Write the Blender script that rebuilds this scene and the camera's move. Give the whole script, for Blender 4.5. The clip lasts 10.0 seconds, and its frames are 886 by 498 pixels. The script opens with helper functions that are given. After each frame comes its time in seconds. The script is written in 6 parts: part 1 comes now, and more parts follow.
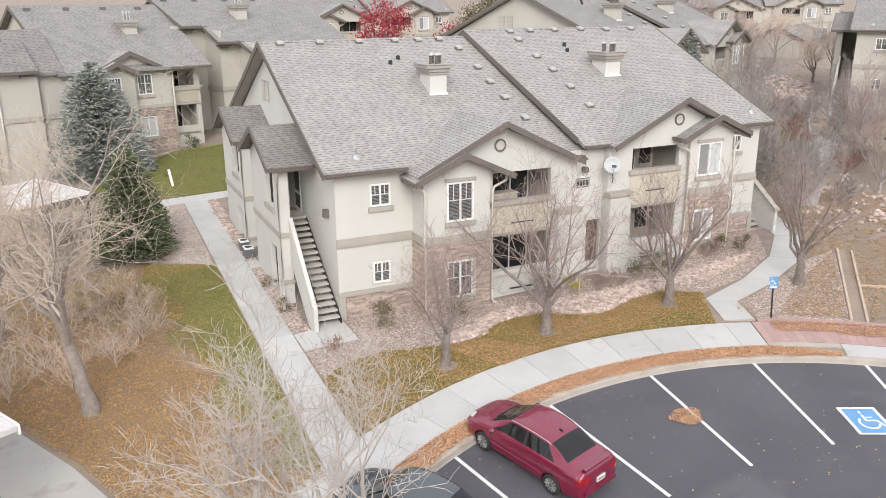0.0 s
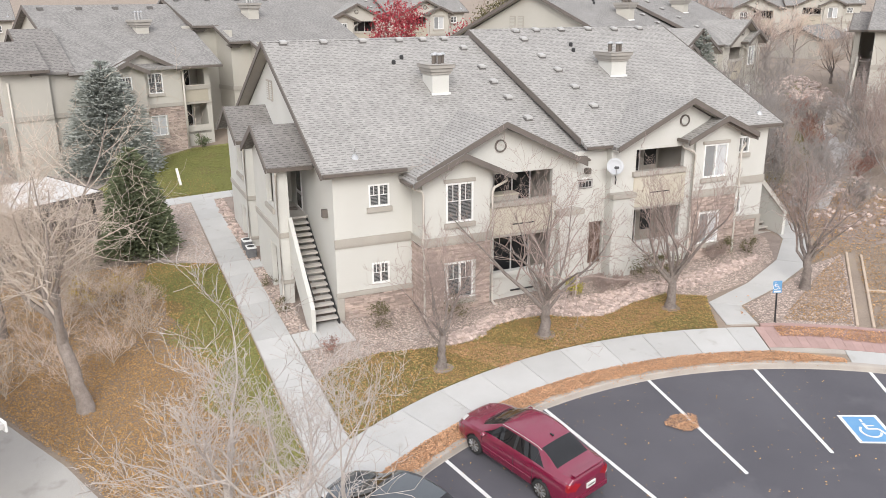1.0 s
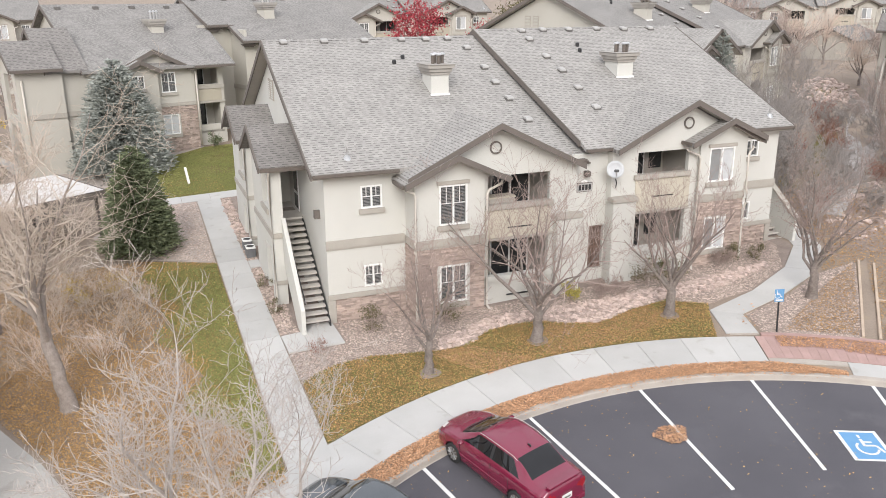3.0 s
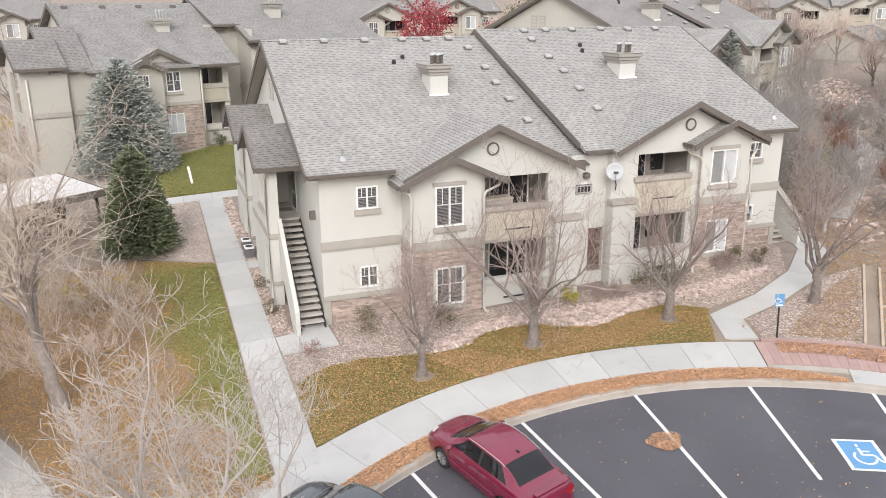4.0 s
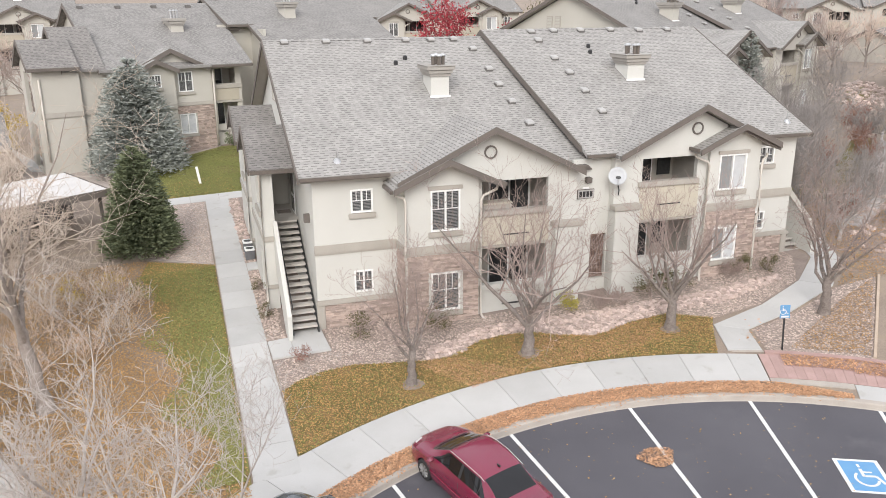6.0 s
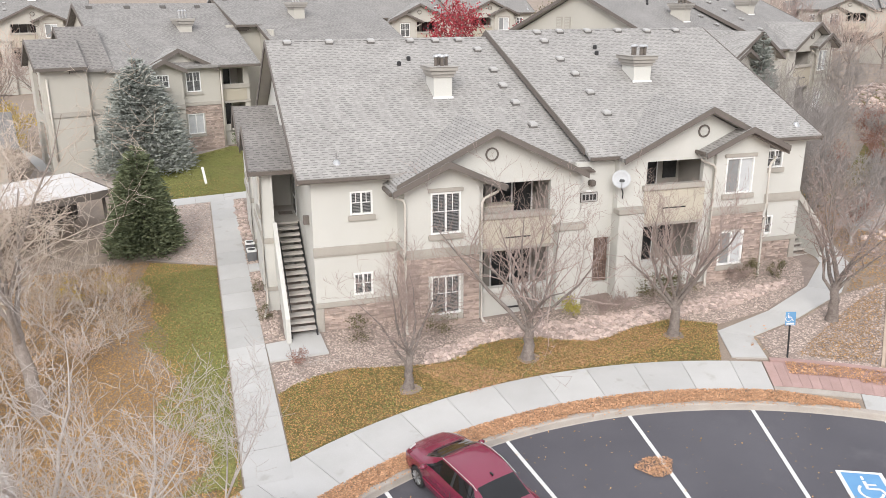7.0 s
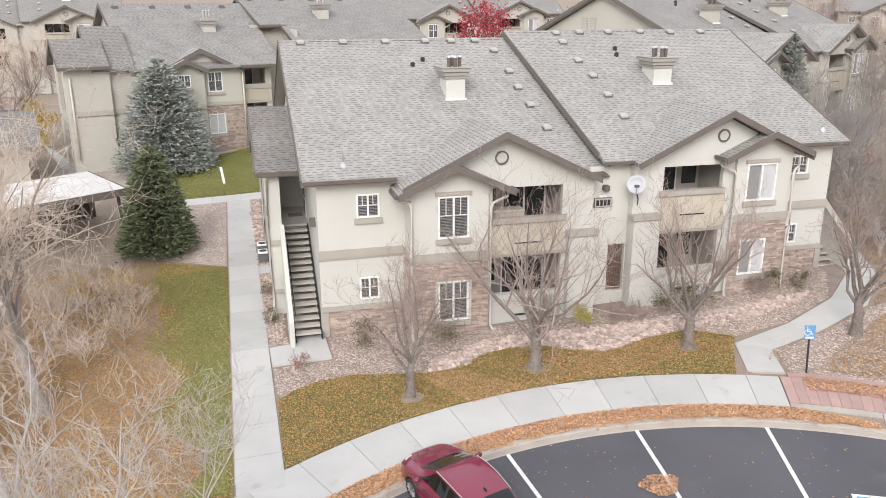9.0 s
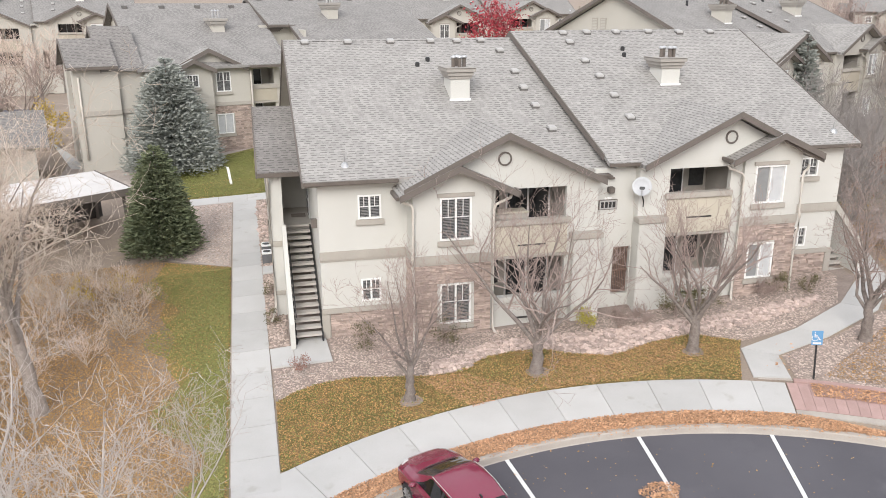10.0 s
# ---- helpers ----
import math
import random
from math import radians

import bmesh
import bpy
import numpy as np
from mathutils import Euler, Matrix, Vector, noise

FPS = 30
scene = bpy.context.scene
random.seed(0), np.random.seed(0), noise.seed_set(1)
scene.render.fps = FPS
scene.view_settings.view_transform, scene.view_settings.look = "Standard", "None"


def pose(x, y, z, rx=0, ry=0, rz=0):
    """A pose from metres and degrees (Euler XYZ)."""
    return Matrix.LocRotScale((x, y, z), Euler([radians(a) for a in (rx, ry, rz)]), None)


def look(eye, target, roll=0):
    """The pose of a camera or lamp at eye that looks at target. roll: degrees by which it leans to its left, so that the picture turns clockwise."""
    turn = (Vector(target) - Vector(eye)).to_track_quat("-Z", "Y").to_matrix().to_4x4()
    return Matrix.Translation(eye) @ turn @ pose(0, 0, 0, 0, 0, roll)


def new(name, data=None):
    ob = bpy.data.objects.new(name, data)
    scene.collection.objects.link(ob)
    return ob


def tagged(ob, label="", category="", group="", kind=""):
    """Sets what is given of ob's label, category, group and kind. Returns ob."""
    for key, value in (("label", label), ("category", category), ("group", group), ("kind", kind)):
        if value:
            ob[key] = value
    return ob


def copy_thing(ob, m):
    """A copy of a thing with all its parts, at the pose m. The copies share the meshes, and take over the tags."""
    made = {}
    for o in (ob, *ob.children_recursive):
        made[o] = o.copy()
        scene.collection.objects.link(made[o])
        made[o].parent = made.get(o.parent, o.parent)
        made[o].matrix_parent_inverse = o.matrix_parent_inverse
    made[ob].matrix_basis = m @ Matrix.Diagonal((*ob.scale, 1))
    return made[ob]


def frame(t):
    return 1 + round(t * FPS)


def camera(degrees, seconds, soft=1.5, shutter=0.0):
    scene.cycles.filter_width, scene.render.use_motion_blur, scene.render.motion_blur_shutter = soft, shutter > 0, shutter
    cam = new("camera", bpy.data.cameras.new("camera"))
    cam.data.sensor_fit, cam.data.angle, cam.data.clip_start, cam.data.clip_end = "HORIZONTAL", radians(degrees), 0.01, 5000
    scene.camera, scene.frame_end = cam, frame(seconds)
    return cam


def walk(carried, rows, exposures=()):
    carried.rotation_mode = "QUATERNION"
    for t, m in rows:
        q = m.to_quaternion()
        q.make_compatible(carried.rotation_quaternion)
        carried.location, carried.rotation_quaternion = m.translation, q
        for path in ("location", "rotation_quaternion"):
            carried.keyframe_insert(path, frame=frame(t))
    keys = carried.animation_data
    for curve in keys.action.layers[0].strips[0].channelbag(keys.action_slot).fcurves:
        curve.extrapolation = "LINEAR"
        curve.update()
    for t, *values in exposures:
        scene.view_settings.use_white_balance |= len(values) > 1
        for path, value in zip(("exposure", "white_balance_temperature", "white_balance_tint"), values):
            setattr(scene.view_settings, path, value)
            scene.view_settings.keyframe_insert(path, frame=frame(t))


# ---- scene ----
cam = camera(58.2, 10.0, 0.6)
PATH = [
    (0, (-7.716, -26.469, 11.308), (-6.911, -24.738, 10.711), -0.4),
    (0.5, (-7.333, -26.538, 11.301), (-6.552, -24.797, 10.704), -0.4),
    (1, (-6.947, -26.605, 11.29), (-6.187, -24.854, 10.693), -0.4),
    (1.5, (-6.587, -26.648, 11.279), (-5.845, -24.889, 10.682), -0.4),
    (2, (-6.226, -26.695, 11.266), (-5.502, -24.928, 10.669), -0.4),
    (2.5, (-5.852, -26.715, 11.237), (-5.147, -24.941, 10.641), -0.4),
    (4, (-4.818, -26.69, 11.241), (-4.162, -24.897, 10.644), -0.3),
    (4.5, (-4.483, -26.656, 11.243), (-3.843, -24.858, 10.646), -0.3),
    (5, (-4.161, -26.607, 11.241), (-3.537, -24.803, 10.645), -0.3),
    (5.5, (-3.851, -26.563, 11.227), (-3.244, -24.753, 10.631), -0.3),
    (7, (-2.965, -26.35, 11.202), (-2.41, -24.522, 10.608), -0.2),
    (7.5, (-2.707, -26.257, 11.193), (-2.17, -24.424, 10.599), -0.2),
    (8, (-2.447, -26.176, 11.182), (-1.931, -24.337, 10.59), -0.2),
    (8.5, (-2.19, -26.077, 11.156), (-1.695, -24.232, 10.564), -0.1),
    (9, (-1.955, -25.994, 11.135), (-1.48, -24.144, 10.545), -0.1),
    (9.5, (-1.729, -25.905, 11.119), (-1.272, -24.05, 10.529), -0.1),
    (10, (-1.511, -25.825, 11.098), (-1.069, -23.966, 10.509), -0.1),
]
walk(cam, [(t, look(eye, target, roll)) for t, eye, target, roll in PATH])

# ---- light ----
world = bpy.data.worlds.new("sky")
world.use_nodes = True
scene.world = world
sky = world.node_tree.nodes.new("ShaderNodeTexSky")
sky.sky_type = "NISHITA"
sky.sun_disc = False
sky.sun_elevation, sky.sun_rotation = radians(33), radians(204)
sky.air_density, sky.dust_density, sky.ozone_density = 1.0, 4.0, 1.0
wash = world.node_tree.nodes.new("ShaderNodeMixRGB")
wash.inputs[0].default_value = 0.8
wash.inputs[2].default_value = (8.1, 8.15, 8.6, 1)
world.node_tree.links.new(sky.outputs[0], wash.inputs[1])
world.node_tree.links.new(wash.outputs[0], world.node_tree.nodes["Background"].inputs[0])
world.node_tree.nodes["Background"].inputs[1].default_value = 0.13
sun = new("sun", bpy.data.lights.new("sun", "SUN"))
sun.data.energy, sun.data.angle, sun.data.color = 1.5, radians(30), (1.0, 0.985, 0.97)
sun.matrix_world = look((-14, -42, 32), (5, 0, 3))
scene.view_settings.exposure = 0.55


# ---- materials ----
def material(name, a, b=None, rough=0.8, scale=6.0, fine=60.0, bump=0.2, metal=0.0, spots=None, island=0.0, pick=0.0, depth=0.01):
    """Two colours mixed by broad and fine noise in object space, with relief; island and pick vary the value piece by piece."""
    m = bpy.data.materials.new(name)
    m.use_nodes = True
    n, l = m.node_tree.nodes, m.node_tree.links
    p = n["Principled BSDF"]
    p.inputs["Roughness"].default_value, p.inputs["Metallic"].default_value = rough, metal
    b = b or tuple(c * 0.8 for c in a)
    co = n.new("ShaderNodeTexCoord")
    big, small = n.new("ShaderNodeTexNoise"), n.new("ShaderNodeTexNoise")
    big.inputs["Scale"].default_value, small.inputs["Scale"].default_value = scale, fine
    big.inputs["Detail"].default_value = small.inputs["Detail"].default_value = 5
    l.new(co.outputs["Object"], big.inputs["Vector"])
    l.new(co.outputs["Object"], small.inputs["Vector"])
    add = n.new("ShaderNodeMath")
    add.operation = "ADD"
    l.new(big.outputs["Fac"], add.inputs[0])
    l.new(small.outputs["Fac"], add.inputs[1])
    ramp = n.new("ShaderNodeMapRange")
    ramp.inputs[1].default_value, ramp.inputs[2].default_value = 0.75, 1.25
    l.new(add.outputs[0], ramp.inputs[0])
    mix = n.new("ShaderNodeMixRGB")
    mix.inputs[1].default_value, mix.inputs[2].default_value = (*a, 1), (*b, 1)
    l.new(ramp.outputs[0], mix.inputs[0])
    out = mix.outputs[0]
    if spots:
        colour, where, size = spots
        sp = n.new("ShaderNodeTexNoise")
        sp.inputs["Scale"].default_value = size
        sp.inputs["Detail"].default_value = 6
        l.new(co.outputs["Object"], sp.inputs["Vector"])
        r2 = n.new("ShaderNodeMapRange")
        r2.inputs[1].default_value, r2.inputs[2].default_value = where, where + 0.08
        l.new(sp.outputs["Fac"], r2.inputs[0])
        m2 = n.new("ShaderNodeMixRGB")
        m2.inputs[2].default_value = (*colour, 1)
        l.new(r2.outputs[0], m2.inputs[0])
        l.new(out, m2.inputs[1])
        out = m2.outputs[0]
    if island or pick:
        if island:
            src = n.new("ShaderNodeNewGeometry").outputs["Random Per Island"]
        else:
            src = n.new("ShaderNodeObjectInfo").outputs["Random"]
        amount = island or pick
        r3 = n.new("ShaderNodeMapRange")
        r3.inputs[3].default_value, r3.inputs[4].default_value = 1 - amount, 1 + amount
        l.new(src, r3.inputs[0])
        hs = n.new("ShaderNodeHueSaturation")
        l.new(r3.outputs[0], hs.inputs["Value"])
        l.new(out, hs.inputs["Color"])
        out = hs.outputs[0]
    l.new(out, p.inputs["Base Color"])
    if bump:
        bp = n.new("ShaderNodeBump")
        bp.inputs["Strength"].default_value, bp.inputs["Distance"].default_value = bump, depth
        l.new(small.outputs["Fac"], bp.inputs["Height"])
        l.new(bp.outputs[0], p.inputs["Normal"])
    return m


def shingle_material(name, axis, a, b, dark):
    """Laminated shingles: courses 0.14 m, tabs of uneven width, in object space; axis: along the eave."""
    m = material(name, a, b, 0.92, 0.7, 40.0, 0.0)
    n, l = m.node_tree.nodes, m.node_tree.links
    p = n["Principled BSDF"]
    base = p.inputs["Base Color"].links[0].from_socket
    co = n.new("ShaderNodeTexCoord")
    sep, com = n.new("ShaderNodeSeparateXYZ"), n.new("ShaderNodeCombineXYZ")
    l.new(co.outputs["Object"], sep.inputs[0])
    l.new(sep.outputs[axis], com.inputs[0])
    l.new(sep.outputs[1 - axis], com.inputs[1])
    br = n.new("ShaderNodeTexBrick")
    br.offset, br.offset_frequency, br.squash, br.squash_frequency = 0.37, 2, 0.7, 3
    br.inputs["Scale"].default_value = 1.0
    br.inputs["Brick Width"].default_value, br.inputs["Row Height"].default_value = 0.3, 0.128
    br.inputs["Mortar Size"].default_value, br.inputs["Mortar Smooth"].default_value = 0.003, 0.2
    br.inputs["Color1"].default_value, br.inputs["Color2"].default_value = (1.1, 1.1, 1.1, 1), (0.84, 0.84, 0.845, 1)
    br.inputs["Mortar"].default_value = (0.7, 0.7, 0.7, 1)
    l.new(com.outputs[0], br.inputs["Vector"])
    mul = n.new("ShaderNodeMixRGB")
    mul.blend_type = "MULTIPLY"
    mul.inputs[0].default_value = 0.8
    l.new(base, mul.inputs[1])
    l.new(br.outputs["Color"], mul.inputs[2])
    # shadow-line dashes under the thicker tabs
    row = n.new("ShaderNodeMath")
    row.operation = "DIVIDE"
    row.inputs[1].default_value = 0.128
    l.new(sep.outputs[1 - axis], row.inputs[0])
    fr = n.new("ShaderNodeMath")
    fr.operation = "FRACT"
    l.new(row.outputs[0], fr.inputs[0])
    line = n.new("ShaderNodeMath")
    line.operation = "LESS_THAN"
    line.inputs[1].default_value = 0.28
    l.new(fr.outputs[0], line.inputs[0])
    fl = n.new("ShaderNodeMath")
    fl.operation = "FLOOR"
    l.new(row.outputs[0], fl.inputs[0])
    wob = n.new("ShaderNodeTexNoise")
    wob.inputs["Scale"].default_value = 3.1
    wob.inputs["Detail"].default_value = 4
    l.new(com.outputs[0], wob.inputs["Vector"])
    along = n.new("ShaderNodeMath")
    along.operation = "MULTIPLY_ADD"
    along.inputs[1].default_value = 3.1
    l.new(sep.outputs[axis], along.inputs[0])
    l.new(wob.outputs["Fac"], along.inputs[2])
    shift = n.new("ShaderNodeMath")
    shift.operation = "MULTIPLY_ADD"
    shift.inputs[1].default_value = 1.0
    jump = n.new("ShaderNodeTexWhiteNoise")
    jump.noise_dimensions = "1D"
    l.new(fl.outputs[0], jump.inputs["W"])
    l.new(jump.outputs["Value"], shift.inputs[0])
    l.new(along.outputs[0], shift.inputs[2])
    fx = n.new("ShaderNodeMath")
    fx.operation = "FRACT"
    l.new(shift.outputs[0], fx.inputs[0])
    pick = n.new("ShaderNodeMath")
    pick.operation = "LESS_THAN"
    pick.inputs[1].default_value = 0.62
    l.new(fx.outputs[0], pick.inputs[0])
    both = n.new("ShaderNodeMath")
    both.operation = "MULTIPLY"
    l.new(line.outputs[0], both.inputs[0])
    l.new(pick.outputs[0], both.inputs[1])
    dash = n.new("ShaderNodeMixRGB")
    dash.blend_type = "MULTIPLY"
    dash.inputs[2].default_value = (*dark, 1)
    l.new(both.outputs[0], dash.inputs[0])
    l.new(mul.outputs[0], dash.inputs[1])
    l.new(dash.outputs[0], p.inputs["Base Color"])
    bp = n.new("ShaderNodeBump")
    bp.inputs["Strength"].default_value, bp.inputs["Distance"].default_value = 0.5, 0.01
    l.new(fr.outputs[0], bp.inputs["Height"])
    l.new(bp.outputs[0], p.inputs["Normal"])
    return m


def glass_material(name, tint, rough=0.05):
    m = material(name, tint, tuple(c * 0.6 for c in tint), rough, 1.5, 8.0, 0.0)
    m.node_tree.nodes["Principled BSDF"].inputs["Specular IOR Level"].default_value = 0.8
    return m


STUCCO = material("stucco", (0.585, 0.578, 0.54), (0.525, 0.517, 0.48), 0.9, 0.5, 45, 0.25)
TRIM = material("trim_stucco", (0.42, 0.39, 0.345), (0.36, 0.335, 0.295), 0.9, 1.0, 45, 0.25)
PANEL = material("balcony_stucco", (0.55, 0.505, 0.415), (0.49, 0.45, 0.365), 0.9, 0.8, 45, 0.25)
FASCIA = material("fascia_paint", (0.15, 0.128, 0.112), (0.12, 0.104, 0.092), 0.8, 2.0, 30, 0.1)
GUTTER = material("gutter_metal", (0.14, 0.118, 0.10), (0.11, 0.094, 0.082), 0.45, 2.0, 20, 0.05)
SPOUT = material("spout_metal", (0.58, 0.54, 0.48), (0.5, 0.46, 0.41), 0.5, 2.0, 20, 0.05)
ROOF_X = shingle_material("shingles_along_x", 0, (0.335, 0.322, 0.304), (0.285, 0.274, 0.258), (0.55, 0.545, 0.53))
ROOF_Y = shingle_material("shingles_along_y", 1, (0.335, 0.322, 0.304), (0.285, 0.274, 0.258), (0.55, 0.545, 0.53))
# The near stucco again, with the rear walls' shading put into the colour.
SHADED_STUCCO = material("shaded_stucco", (0.49, 0.468, 0.418), (0.44, 0.418, 0.37), 0.9, 0.5, 45, 0.25)
SHADED_PANEL = material("shaded_balcony_stucco", (0.45, 0.41, 0.33), (0.40, 0.36, 0.29), 0.9, 0.8, 45, 0.25)
ROOF_REAR = shingle_material("darker_shingles", 0, (0.27, 0.258, 0.243), (0.23, 0.22, 0.208), (0.6, 0.6, 0.6))
CAP = material("chimney_cap_paint", (0.36, 0.338, 0.308), (0.31, 0.29, 0.262), 0.85, 1.0, 45, 0.2)
ROOF_PORCH = shingle_material("porch_shingles", 0, (0.24, 0.225, 0.21), (0.195, 0.183, 0.172), (0.52, 0.52, 0.52))
VINYL = material("white_vinyl", (0.82, 0.82, 0.80), (0.76, 0.76, 0.74), 0.4, 3.0, 30, 0.02)
GLASS = glass_material("window_glass", (0.05, 0.052, 0.055))
BLIND = material("blind_slats", (0.22, 0.22, 0.215), (0.15, 0.15, 0.15), 0.5, 4.0, 30, 0.0)
CURTAIN = material("pale_curtain", (0.55, 0.56, 0.56), (0.45, 0.46, 0.47), 0.7, 3.0, 30, 0.1)
SHADE = material("grey_window_shade", (0.27, 0.275, 0.275), (0.22, 0.225, 0.225), 0.35, 3.0, 30, 0.05)
DISH = material("dish_enamel", (0.50, 0.51, 0.52), (0.44, 0.45, 0.46), 0.6, 3.0, 30, 0.0)
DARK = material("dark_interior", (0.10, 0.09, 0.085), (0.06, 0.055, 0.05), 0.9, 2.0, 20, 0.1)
STONE = material("ledge_stone", (0.47, 0.375, 0.325), (0.37, 0.295, 0.255), 0.9, 3.0, 35, 0.5, pick=0.3, depth=0.02)
STONE_J = material("ledge_stone_joined", (0.47, 0.375, 0.325), (0.37, 0.295, 0.255), 0.9, 3.0, 35, 0.5, island=0.3, depth=0.02)
MORTAR = material("mortar", (0.22, 0.18, 0.155), (0.17, 0.14, 0.12), 0.95, 4.0, 50, 0.3)
CONCRETE = material("concrete", (0.485, 0.478, 0.462), (0.43, 0.423, 0.405), 0.9, 0.9, 60, 0.15, pick=0.07, spots=((0.40, 0.385, 0.36), 0.62, 1.5))
DRIVE = material("drive_concrete", (0.41, 0.395, 0.37), (0.35, 0.335, 0.312), 0.9, 0.7, 50, 0.2, spots=((0.30, 0.285, 0.262), 0.6, 0.9))
HOOD = material("vent_hood", (0.42, 0.41, 0.395), (0.35, 0.34, 0.325), 0.6, 6.0, 30, 0.05)
VENT = material("vent_metal", (0.15, 0.14, 0.13), (0.11, 0.105, 0.10), 0.55, 6.0, 30, 0.05)
KERB = material("kerb_concrete", (0.42, 0.38, 0.335), (0.33, 0.295, 0.26), 0.9, 1.5, 50, 0.3)
ASPHALT = material("asphalt", (0.068, 0.065, 0.075), (0.099, 0.095, 0.107), 0.85, 0.35, 90, 0.4, spots=((0.098, 0.094, 0.105), 0.57, 0.5), depth=0.006)
PAINT = material("white_road_paint", (0.72, 0.72, 0.70), (0.60, 0.60, 0.58), 0.7, 3.0, 60, 0.2)
BLUE = material("blue_road_paint", (0.10, 0.26, 0.47), (0.13, 0.30, 0.50), 0.6, 3.0, 60, 0.2)
BRICK_WALK = material("red_paver", (0.42, 0.285, 0.26), (0.35, 0.235, 0.21), 0.9, 2.0, 40, 0.3, pick=0.06)
SOIL = material("leaf_litter_ground", (0.31, 0.25, 0.20), (0.22, 0.175, 0.138), 0.95, 0.35, 18, 0.6, spots=((0.30, 0.24, 0.18), 0.56, 0.8), depth=0.04)
LAWN = material("autumn_lawn", (0.13, 0.125, 0.038), (0.17, 0.135, 0.05), 0.95, 0.6, 25, 0.6, spots=((0.24, 0.165, 0.075), 0.55, 1.3), depth=0.04)
GREEN = material("green_lawn", (0.185, 0.195, 0.05), (0.225, 0.215, 0.07), 0.95, 0.5, 25, 0.6, spots=((0.20, 0.165, 0.065), 0.57, 0.45), depth=0.04)
GRAVEL = material("gravel_bed", (0.43, 0.375, 0.335), (0.31, 0.27, 0.24), 0.95, 1.2, 14, 0.7, depth=0.05)
GRAVEL_PINK = material("pinkish_gravel", (0.32, 0.26, 0.225), (0.23, 0.186, 0.16), 0.95, 1.2, 14, 0.7, depth=0.05)
PEBBLE = material("pebbles", (0.49, 0.40, 0.345), (0.335, 0.267, 0.228), 0.9, 3.0, 20, 0.2, island=0.35)
COBBLE = material("pink_cobbles", (0.53, 0.425, 0.375), (0.39, 0.305, 0.265), 0.9, 3.0, 20, 0.3, island=0.32)
LEAF_GOLD = material("fallen_leaves_gold", (0.51, 0.31, 0.125), (0.37, 0.215, 0.08), 0.85, 0.8, 30, 0.0, island=0.5)
LEAF_TAWNY = material("fallen_leaves_tawny", (0.44, 0.27, 0.125), (0.33, 0.20, 0.09), 0.85, 5.0, 30, 0.0, island=0.35)
LEAF_RUST = material("fallen_leaves_rust", (0.56, 0.33, 0.19), (0.44, 0.245, 0.135), 0.85, 5.0, 30, 0.0, island=0.33)
BARK = material("grey_bark", (0.30, 0.26, 0.235), (0.17, 0.142, 0.125), 0.95, 9.0, 40, 0.9, depth=0.04)
OLD_BARK = material("old_bark", (0.36, 0.31, 0.275), (0.24, 0.20, 0.175), 0.95, 7.0, 40, 0.9, depth=0.04)
TWIG = material("twigs", (0.40, 0.32, 0.285), (0.28, 0.215, 0.19), 0.95, 3.0, 20, 0.0)
PALE_BARK = material("pale_bark", (0.50, 0.45, 0.41), (0.36, 0.32, 0.29), 0.95, 4.0, 40, 0.4)
TAN_TWIG = material("tan_twigs", (0.54, 0.465, 0.39), (0.46, 0.385, 0.32), 0.95, 3.0, 20, 0.0)
NEEDLE_BLUE = material("blue_spruce_needles", (0.265, 0.282, 0.255), (0.355, 0.372, 0.338), 0.9, 1.0, 6, 0.0, island=0.16)
NEEDLE = material("green_needles", (0.12, 0.145, 0.08), (0.17, 0.19, 0.105), 0.9, 1.0, 6, 0.0, island=0.28)
RED_LEAF = material("red_leaves", (0.38, 0.05, 0.06), (0.28, 0.035, 0.05), 0.8, 1.0, 6, 0.0, island=0.4)
OLIVE = material("olive_leaves", (0.16, 0.14, 0.07), (0.11, 0.10, 0.05), 0.9, 1.0, 6, 0.0, island=0.4)
YELLOW = material("yellow_leaves", (0.50, 0.36, 0.08), (0.42, 0.30, 0.07), 0.9, 1.0, 6, 0.0, island=0.35)
PINK_TWIG = material("pinkish_twigs", (0.62, 0.51, 0.43), (0.54, 0.43, 0.36), 0.95, 3.0, 20, 0.0)
ASH_BARK = material("ash_grey_bark", (0.40, 0.37, 0.35), (0.29, 0.265, 0.248), 0.95, 4.0, 40, 0.4)
ASH_TWIG = material("ash_grey_twigs", (0.34, 0.31, 0.29), (0.25, 0.225, 0.21), 0.95, 3.0, 20, 0.0)
RUST_TWIG = material("rust_twigs", (0.32, 0.17, 0.13), (0.25, 0.13, 0.10), 0.9, 1.0, 6, 0.0, island=0.3)
WOOD = material("weathered_timber", (0.52, 0.42, 0.33), (0.42, 0.33, 0.255), 0.9, 2.0, 40, 0.4)
TREAD = material("concrete_tread", (0.50, 0.47, 0.43), (0.44, 0.41, 0.375), 0.9, 2.0, 50, 0.2)
BLACK = material("black_metal", (0.03, 0.03, 0.032), (0.02, 0.02, 0.02), 0.5, 3.0, 30, 0.0)
STEEL = material("galvanised_steel", (0.55, 0.55, 0.55), (0.42, 0.42, 0.42), 0.35, 6.0, 30, 0.05, metal=0.8)
RED_PAINT = material("red_car_paint", (0.18, 0.009, 0.038), (0.16, 0.008, 0.033), 0.25, 1.0, 30, 0.0)
DARK_PAINT = material("dark_car_paint", (0.05, 0.06, 0.068), (0.042, 0.05, 0.058), 0.22, 1.0, 30, 0.0)
CAR_GLASS = glass_material("car_glass", (0.012, 0.012, 0.014), 0.03)
CAR_GLASS.node_tree.nodes["Principled BSDF"].inputs["Specular IOR Level"].default_value = 0.45
